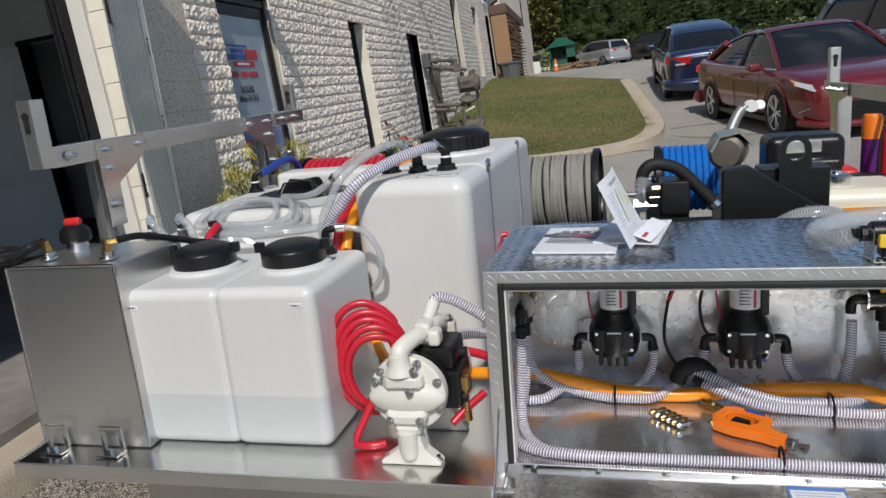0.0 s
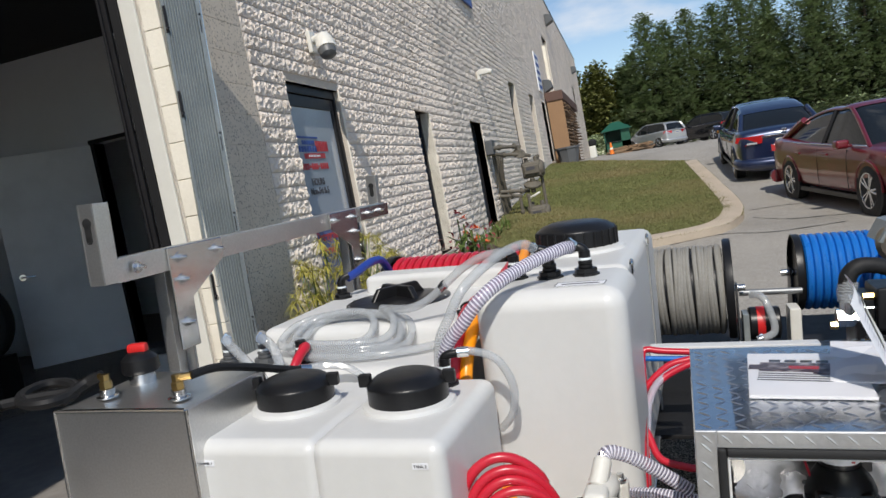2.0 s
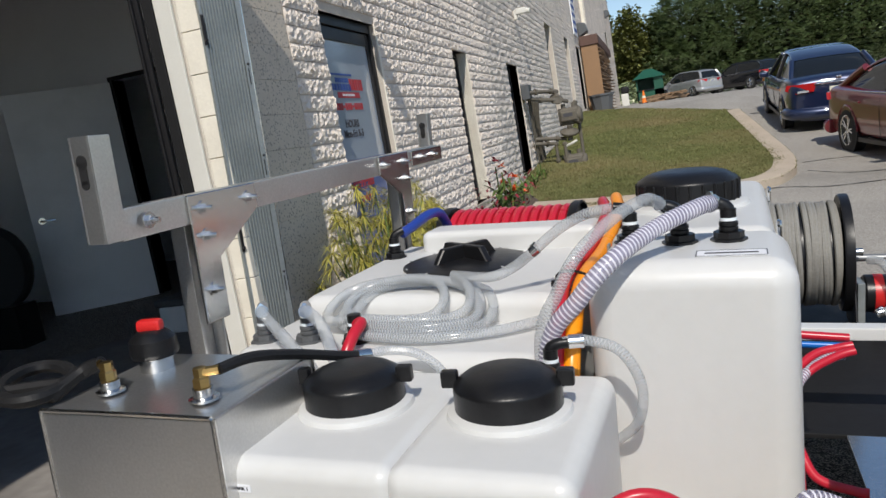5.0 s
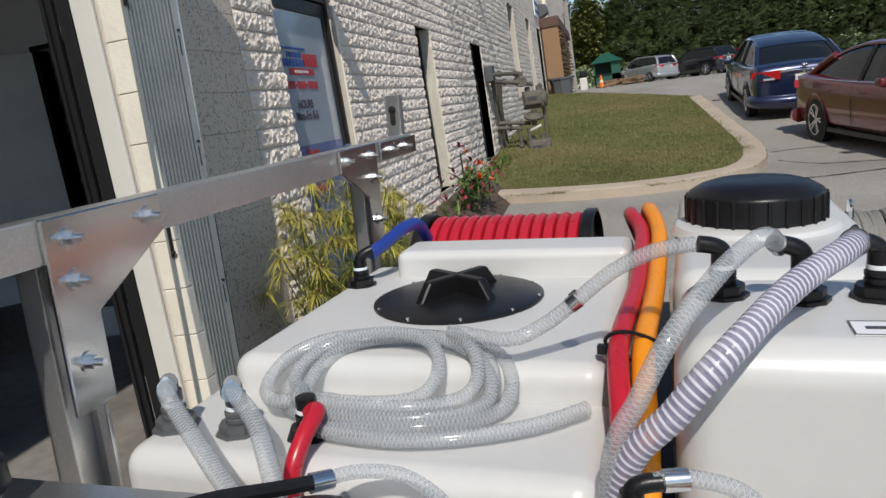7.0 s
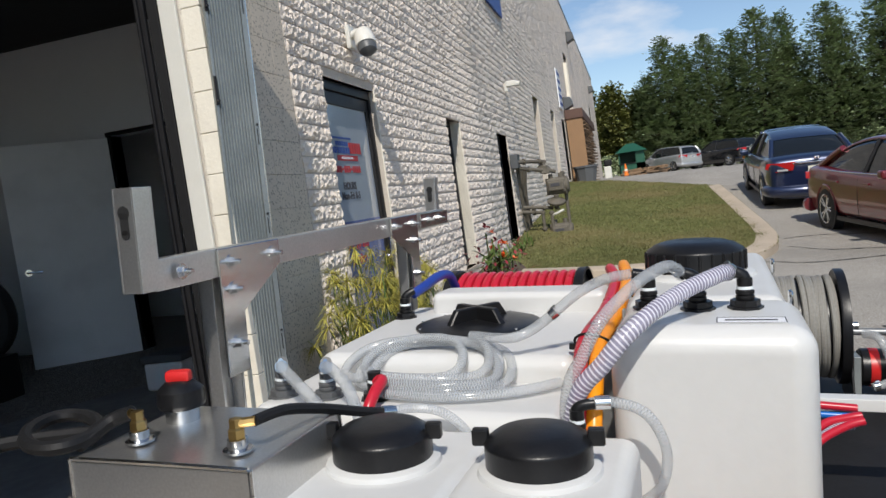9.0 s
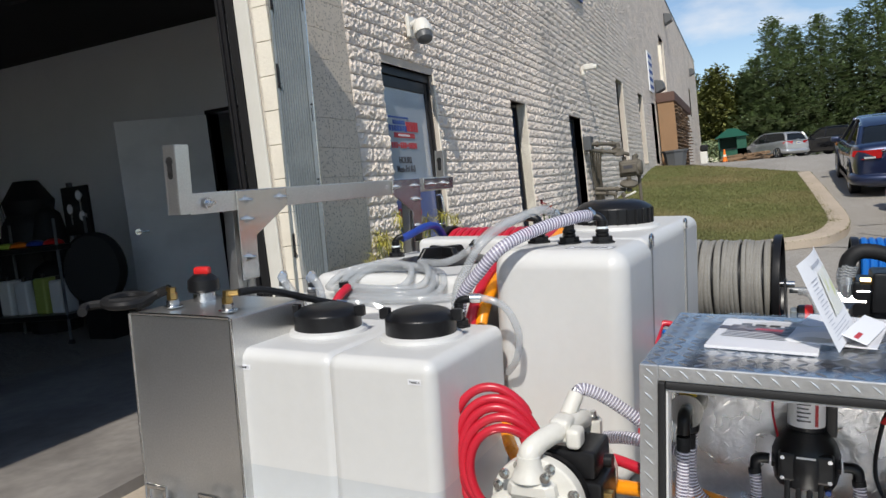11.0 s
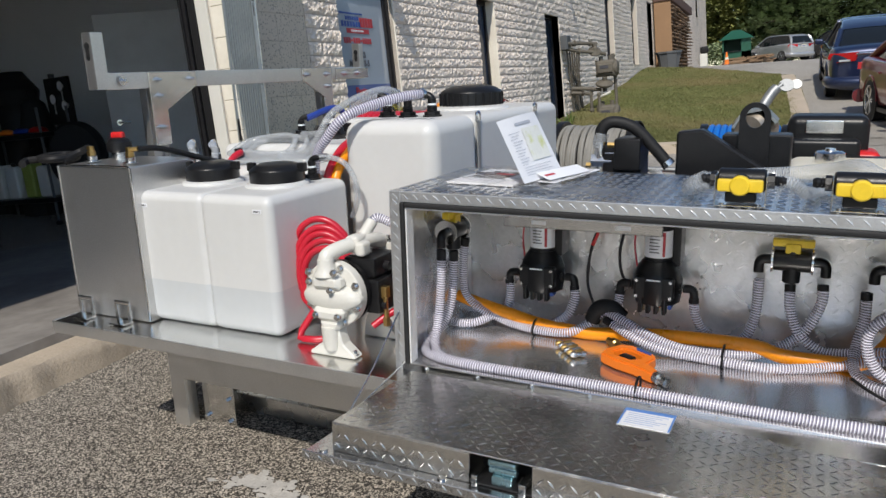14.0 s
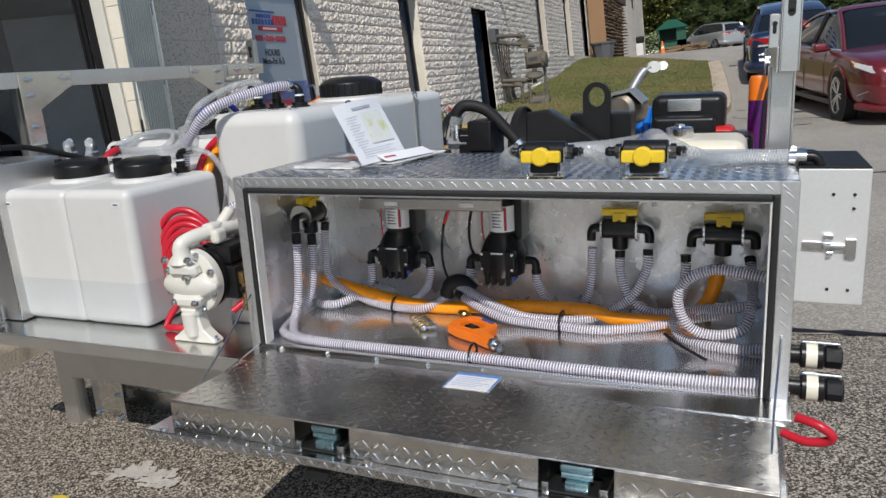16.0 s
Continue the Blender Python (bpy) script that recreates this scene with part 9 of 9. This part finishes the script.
# ---- trees ----
def conifer(at, height, radius, seed, leaf="leaf"):
    """A tapered trunk, drooping limbs, and a crown of many small sprays with an uneven outline."""
    r = random.Random(seed)
    x0, y0, z0 = at
    t = thing("evergreen_tree" if leaf == "leaf" else "broadleaf_tree", at, "dense dark evergreen tree behind the car park" if leaf == "leaf" else "yellow-green broadleaf tree at the end of the building", "tree", WORLD, group="tree row")
    limbs = [lathe([(0.22, 0), (0.16, height * 0.4), (0.03, height * 0.97), (0, height)], at, (0, 0, 1), 10)]
    vs, fs = [], []
    levels = int(height * 3.0)
    for k in range(levels):
        f = (k + 0.4) / levels
        z = z0 + height * (0.06 + 0.94 * f)
        if leaf == "leaf":
            reach = 1.22 * radius * min(1, 0.7 + 2.2 * f) * (1 - f) ** 0.66 * (0.86 + 0.30 * noise.noise((seed * 3.1, f * 9, 0))) + 0.08
        else:
            reach = radius * math.sin(math.pi * min(1, 0.16 + 0.84 * f)) ** 0.6 + 0.1
        n = max(5, int(6 + 11 * (1 - f)))
        for i in range(n):
            a = 2 * math.pi * (i + r.random()) / n
            rr = reach * r.uniform(0.72, 1.22)
            droop = -0.10 * rr if leaf == "leaf" else 0.15 * rr
            if i % 3 == 0 and f < 0.8:
                limbs.append(cyl((x0, y0, z), (x0 + rr * 0.85 * math.cos(a), y0 + rr * 0.85 * math.sin(a), z + droop), 0.03, 5, 0.008))
            for j in range(int(6 + 12 * rr / radius)):
                g = r.uniform(0.03, 1.0) ** 0.60
                cx, cy, cz = x0 + rr * g * math.cos(a) + r.gauss(0, 0.18), y0 + rr * g * math.sin(a) + r.gauss(0, 0.18), z + droop * g + r.gauss(0, 0.20)
                for _ in range(5):
                    b, tilt, s = (a + r.gauss(0, 0.75), r.uniform(-0.15, 0.55), r.uniform(0.16, 0.36)) if leaf == "leaf" else (r.uniform(0, 6.3), r.uniform(-0.6, 0.9), r.uniform(0.16, 0.38))
                    ux, uy, uz = s * math.cos(b) * math.cos(tilt), s * math.sin(b) * math.cos(tilt), s * math.sin(tilt)
                    px, py = -0.36 * s * math.sin(b), 0.36 * s * math.cos(b)
                    n0 = len(vs)
                    qx, qy, qz = cx + r.gauss(0, 0.08) - x0, cy + r.gauss(0, 0.08) - y0, cz + r.gauss(0, 0.06) - z0
                    vs += [(qx, qy, qz), (qx + ux * 0.5 + px, qy + uy * 0.5 + py, qz + uz * 0.5), (qx + ux, qy + uy, qz + uz), (qx + ux * 0.5 - px, qy + uy * 0.5 - py, qz + uz * 0.5)]
                    fs.append((n0, n0 + 1, n0 + 2, n0 + 3))
    part("trunk", join(*limbs), "bark", t)
    me = bpy.data.meshes.new("crown")
    me.from_pydata(vs, [], fs)
    me.materials.append(M[leaf])
    ob = new("crown", me)
    ob.parent = t
    tagged(ob, kind="stuff")
    return t


TREES = [(1.4, 62.5, 7.6, 2.6), (3.0, 62.0, 10.4, 3.4), (6.1, 62.3, 10.2, 3.2), (9.8, 62.0, 11.6, 3.7), (12.2, 63.5, 9.0, 3.0), (14.8, 62.2, 11.3, 3.8), (18.6, 62.6, 11.9, 3.9), (22.6, 62.0, 12.4, 4.0), (26.8, 62.6, 12.0, 4.0), (31.0, 62.2, 12.6, 4.1), (35.4, 62.6, 12.2, 4.1), (40.0, 62.2, 12.8, 4.2)]
for k, (x, y, h, rad) in enumerate(TREES):
    conifer((x, y, far_ground(x, y) - 0.1), h, rad, 10 + k)
for k in range(9):
    x = 4.6 + 3.9 * k
    conifer((x, 66.0, far_ground(x, 66)), 10.0 + (k * 37 % 5) * 0.4, 3.3, 40 + k)
for k, (x, y, h, rad) in enumerate(((-1.2, 63.0, 7.2, 1.7), (0.9, 64.5, 6.6, 1.7), (-3.6, 66.0, 7.4, 2.0))):
    conifer((x, y, far_ground(x, y)), h, rad, 60 + k, "leaf2")
# low hedge under the trees
hv, hf = [], []
rh = random.Random(77)
for _ in range(16000):
    x, y = rh.uniform(-4, 44), rh.uniform(59.6, 61.2)
    z = far_ground(x, y) + rh.uniform(0, 2.0) * (0.7 + 0.4 * noise.noise((x * 0.7, 0, 0)))
    b, s = rh.uniform(0, 6.3), rh.uniform(0.12, 0.28)
    n0 = len(hv)
    hv += [(x, y, z), (x + s * math.cos(b), y + s * math.sin(b), z + rh.uniform(-0.05, 0.15)), (x + 0.4 * s * math.sin(b), y - 0.4 * s * math.cos(b), z + 0.4 * s)]
    hf.append((n0, n0 + 1, n0 + 2))
me = bpy.data.meshes.new("hedge")
me.from_pydata(hv, [], hf)
me.materials.append(M["leaf"])
tagged(new("hedge", me), "dark undergrowth below the tree row", "hedge", kind="stuff")


# ---- plants by the wall ----
def leaf_blade(bm, p, way, length, width, droop, segs=4):
    side = Vector((-way.y, way.x, 0)).normalized() if abs(way.x) + abs(way.y) > 1e-4 else Vector((1, 0, 0))
    prev = None
    for k in range(segs + 1):
        f = k / segs
        c = p + way * (length * f) + Vector((0, 0, -droop * f * f))
        w = width * math.sin(math.pi * min(0.97, 0.12 + 0.88 * f)) * 0.5
        cur = (bm.verts.new(c - side * w), bm.verts.new(c + side * w))
        if prev:
            bm.faces.new((prev[0], prev[1], cur[1], cur[0]))
        prev = cur


def papyrus(x, y, z, n, tall, seed):
    r = random.Random(seed)
    t = thing("papyrus_plant", (x, y, z), "yellow-green papyrus clump with feathery tops by the wall", "plant", WORLD, group="papyrus")
    tops, low = bmesh.new(), bmesh.new()
    lines = []
    for k in range(n):
        a, lean = r.uniform(0, 6.3), r.uniform(0.02, 0.42)
        h = tall * r.uniform(0.55, 1.0)
        b = Vector((x + r.gauss(0, 0.06), y + r.gauss(0, 0.08), z))
        e = b + Vector((lean * math.cos(a) * h * 0.8, lean * math.sin(a) * h * 1.4, h))
        lines.append(tube([b, b.lerp(e, 0.5) + Vector((0, 0, 0.02)), e], 0.0035, 5, 3))
        for _ in range(46):
            b2, up = r.uniform(0, 6.3), r.uniform(-0.5, 0.9)
            leaf_blade(tops, e, Vector((math.cos(b2) * math.cos(up), math.sin(b2) * math.cos(up), math.sin(up))), r.uniform(0.07, 0.14), 0.006, 0.05, 2)
    for _ in range(22):
        a, up = r.uniform(0, 6.3), r.uniform(0.5, 1.2)
        leaf_blade(low, Vector((x + r.gauss(0, 0.05), y + r.gauss(0, 0.08), z)), Vector((math.cos(a) * math.cos(up), math.sin(a) * math.cos(up), math.sin(up))), r.uniform(0.25, 0.45), 0.04, 0.12, 5)
    part("stem", join(*lines), "plant", t, kind="stuff")
    part("feather_top", tops, "plant_yellow", t, kind="stuff")
    part("leaf", low, "plant", t, kind="stuff")


papyrus(-2.16, 4.75, 0.10, 32, 1.00, 1)
papyrus(-2.20, 5.30, 0.10, 40, 1.12, 2)
papyrus(-2.12, 5.95, 0.12, 30, 0.88, 3)
papyrus(-2.05, 5.05, 0.10, 26, 0.82, 4)


def canna(x, y, z, tall, seed, red=True):
    r = random.Random(seed)
    t = thing("canna_plant", (x, y, z), "flowering canna with dark red leaves and orange blooms" if red else "leafy green canna with orange blooms by the wall", "plant", WORLD, group="flowers")
    part("stem", join(*[tube([(x + 0.05 * k, y + 0.04 * k, z), (x + 0.06 * k, y + 0.05 * k, z + tall * 0.5), (x + 0.05 * k, y + 0.05 * k, z + tall * (1 - 0.12 * k))], 0.010, 6, 4) for k in range(3)]), "plant", t, kind="stuff")
    lf_, rd = bmesh.new(), bmesh.new()
    for k in range(26):
        a, up = r.uniform(0, 6.3), r.uniform(0.2, 1.1)
        w = Vector((math.cos(a) * math.cos(up), math.sin(a) * math.cos(up), math.sin(up)))
        leaf_blade(lf_, Vector((x, y, z + r.uniform(0.0, 0.6) * tall)), w, r.uniform(0.18, 0.36), 0.06, 0.10, 5)
    for k in range(60):
        a, up = r.uniform(0, 6.3), r.uniform(-0.2, 1.2)
        w = Vector((math.cos(a) * math.cos(up), math.sin(a) * math.cos(up), math.sin(up)))
        base_ = Vector((x + r.gauss(0, 0.16), y + r.gauss(0, 0.25), z + r.uniform(0.05, 0.45)))
        if k > 44:
            base_ = Vector((x + r.gauss(0, 0.02), y - 0.1 + r.gauss(0, 0.02), z + tall * (1.15 if k > 52 else 0.9)))
        leaf_blade(rd, base_, w, r.uniform(0.06, 0.13), 0.035, 0.03, 3)
    part("leaf", lf_, "plant", t, kind="stuff")
    part("red_leaf", rd, "petal_red", t, kind="stuff")
    for dx_, dy_, dz_ in ((0.05, 0.05, tall), (0.12, 0.2, tall * 0.5), (0.0, 0.3, tall * 0.62)):
        bl = bmesh.new()
        for k in range(14):
            a, up = r.uniform(0, 6.3), r.uniform(0.0, 1.4)
            leaf_blade(bl, Vector((x + dx_, y + dy_, z + dz_)), Vector((math.cos(a) * math.cos(up), math.sin(a) * math.cos(up), math.sin(up))), r.uniform(0.05, 0.10), 0.045, 0.02, 3)
        part("bloom", bl, "petal_orange", t)


canna(-2.20, 8.9, 0.38, 0.62, 5)
canna(-2.15, 9.35, 0.40, 0.42, 6)
# bed edging weeds at the foot of the wall
wv = bmesh.new()
rw = random.Random(12)
for _ in range(420):
    y = rw.uniform(4.3, 13.2)
    x = -2.42 + abs(rw.gauss(0, 0.12))
    a, up = rw.uniform(0, 6.3), rw.uniform(0.5, 1.4)
    leaf_blade(wv, Vector((x, y, ground_z(x, y) + 0.06 + max(0, 0.16 * min(1, (y - 4) / 6)))), Vector((math.cos(a) * math.cos(up), math.sin(a) * math.cos(up), math.sin(up))), rw.uniform(0.10, 0.30), 0.025, 0.05, 3)
solid("bed_weeds", wv, "plant", "low green weeds along the foot of the wall", "weeds", kind="stuff")
solid("plant_bed", sheet([WX - 0.01, -2.2, -1.95], [4.1, 5, 6, 7, 8, 9, 10, 10.9], lambda x, y: ground_z(x, y) + (0.28 if x < -2.3 else 0.22 if x < -2.0 else 0.0) * min(1, 0.5 + (y - 4) / 7)), mat("bark_mulch", (0.10, 0.07, 0.05), 0.95, vary=0.4, scale=12, bump=0.8, bump_scale=50), "bare mulch bed along the wall", "bed", kind="structure")

# ---- things in the garage ----
GARAGE = Matrix.Translation((-0.33, 0.41, FZ)) @ Matrix.Diagonal((0.822, 0.822, 1.05, 1.0)) @ Matrix.Translation((0.33, -0.41, -FZ))
ld = thing("step_ladder", (-9.4, 7.2, FZ), "orange-capped step ladder standing in the dark garage", "ladder", GARAGE)
for sx in (-0.28, 0.28):
    part("rail", join(tube([(-9.6 + sx, 6.9, FZ), (-9.6 + sx * 0.7, 7.2, FZ + 1.9)], 0.028, 6, 2), tube([(-9.6 + sx, 7.6, FZ), (-9.6 + sx * 0.7, 7.25, FZ + 1.9)], 0.024, 6, 2)), "grey_plastic", ld)
for k in range(6):
    w = 0.28 - 0.012 * k
    part("step", box(-9.6 - w, -9.6 + w, 6.92 + 0.045 * k, 7.0 + 0.045 * k, FZ + 0.28 * (k + 1), FZ + 0.30 * (k + 1) - 0.0, 0.004), "grey_plastic", ld)
part("top_cap", box(-9.82, -9.38, 7.1, 7.35, FZ + 1.88, FZ + 1.94, 0.01), "redpaint", ld)
ct = thing("work_cart", (-8.3, 6.9, FZ), "black wire cart loaded with tools and bottles", "cart", GARAGE)
for z in (0.28, 0.95):
    part("shelf", box(-8.95, -7.55, 6.6, 7.1, FZ + z, FZ + z + 0.05, 0.01), "black", ct)
for x in (-8.93, -7.57):
    for y in (6.62, 7.08):
        part("post", cyl((x, y, FZ + 0.08), (x, y, FZ + 1.25), 0.018, 8), "grey_plastic", ct)
        part("castor", cyl((x, y - 0.02, FZ + 0.045), (x, y + 0.02, FZ + 0.045), 0.045, 14), "rubber", ct)
for k, (x, colr, w, h) in enumerate(((-8.75, "whiteplastic", 0.20, 0.36), (-8.45, "poly", 0.22, 0.34), (-8.12, mat("green_bottle", (0.30, 0.36, 0.08), 0.4), 0.20, 0.36), (-7.85, "poly", 0.20, 0.33))):
    jb = thing("chemical_jug", (x, 6.85, FZ + 0.33), "plastic jug on the lower shelf of the cart", "jug", GARAGE, group="jugs")
    part("body", box(x - w / 2, x + w / 2, 6.72, 6.98, FZ + 0.332, FZ + 0.33 + h, 0.03, 3), colr, jb)
    part("cap", cyl((x, 6.80, FZ + 0.33 + h), (x, 6.80, FZ + 0.37 + h), 0.03, 14), "black", jb)
for k, (x, colr) in enumerate(((-8.7, mat("lime_cloth", (0.35, 0.45, 0.05), 0.8)), (-8.45, "gun"), (-8.15, "darkblue"), (-7.85, "redpaint"))):
    rg = thing("folded_rag", (x, 6.85, FZ + 1.0), "coloured rag lying on the cart", "rag", GARAGE, group="rags")
    part("cloth", lathe([(0.02, 0), (0.13, 0.005), (0.11, 0.04), (0.06, 0.06), (0, 0.065)], (x, 6.82, FZ + 1.002), (0, 0.05, 1), 9), colr, rg)
pb = thing("dark_bundle", (-9.15, 7.6, FZ), "dark heap of bags and hoses behind the cart", "bags", GARAGE)
part("bag", lathe([(0.22, 0), (0.42, 0.1), (0.46, 0.8), (0.38, 1.25), (0.30, 1.35), (0.34, 1.5), (0.16, 1.72), (0.10, 1.70), (0, 1.68)], (-9.15, 7.6, FZ), (0, 0, 1), 11), "rubber", pb)
for dx_, dy_, dz_, sc_ in ((0.5, -0.2, 0.0, 0.75), (-0.45, -0.1, 0.0, 0.9), (0.25, 0.05, 0.75, 0.6)):
    part("bag", moved(lathe([(0.2, 0), (0.42, 0.08), (0.46, 0.55), (0.30, 1.0), (0.12, 1.12), (0.16, 1.25), (0, 1.22)], (0, 0, 0), (0.06, 0.03, 1), 9), Matrix.Translation((-9.15 + dx_, 7.55 + dy_, FZ + dz_)) @ Matrix.Scale(sc_, 4)), "rubber", pb)
rgx = thing("gauge_panel", (-8.05, 7.4, FZ + 0.9), "steel regulator panel with gauges on a stand", "gauge", GARAGE)
part("stand", box(-8.17, -8.11, 7.4, 7.46, FZ, FZ + 1.62, 0.005), "grey_plastic", rgx)
part("panel", box(-8.21, -7.75, 7.34, 7.39, FZ + 1.07, FZ + 1.57, 0.01), "black", rgx)
for x, z in ((-7.85, 1.47), (-8.03, 1.34), (-7.83, 1.26)):
    g = part("gauge", cyl((x, 7.33, FZ + z), (x, 7.29, FZ + z), 0.055, 20), "steel", rgx)
    part("dial", cyl((x, 7.289, FZ + z), (x, 7.286, FZ + z), 0.046, 20), "paper", g)
    part("pipe", cyl((x, 7.31, FZ + z - 0.05), (x, 7.31, FZ + z - 0.16), 0.015, 8), "steel", rgx)
wr = thing("hose_drum", (-7.42, 6.9, FZ), "black round hose drum on the garage floor", "drum", GARAGE)
part("drum", lathe([(0.08, -0.12), (0.33, -0.12), (0.36, -0.09), (0.30, -0.06), (0.30, 0.06), (0.36, 0.09), (0.33, 0.12), (0.08, 0.12)], (-7.42, 7.0, FZ + 0.72), (0.5, -1, 0), 32), "rubber", wr)
part("stand", box(-7.53, -7.13, 6.85, 7.15, FZ, FZ + 0.40, 0.01), "black", wr)
cl = thing("cool_box", (-5.28, 7.2, FZ), "pale grey lidded storage box on the garage floor", "box", GARAGE)
part("body", box(-5.50, -5.06, 7.0, 7.4, FZ, FZ + 0.22, 0.03, 3), "doorwhite", cl)
part("lid", box(-5.52, -5.04, 6.98, 7.42, FZ + 0.22, FZ + 0.28, 0.02, 3), "grey_plastic", cl)

# ---- the separate blocks of the facade ----
rb = random.Random(21)
for y, z in BLOCKS:
    ob = new("block", variants[rb.randrange(12)])
    ob.parent = wall
    ob.location = (0, y + 0.004 - 4, z + 0.004)
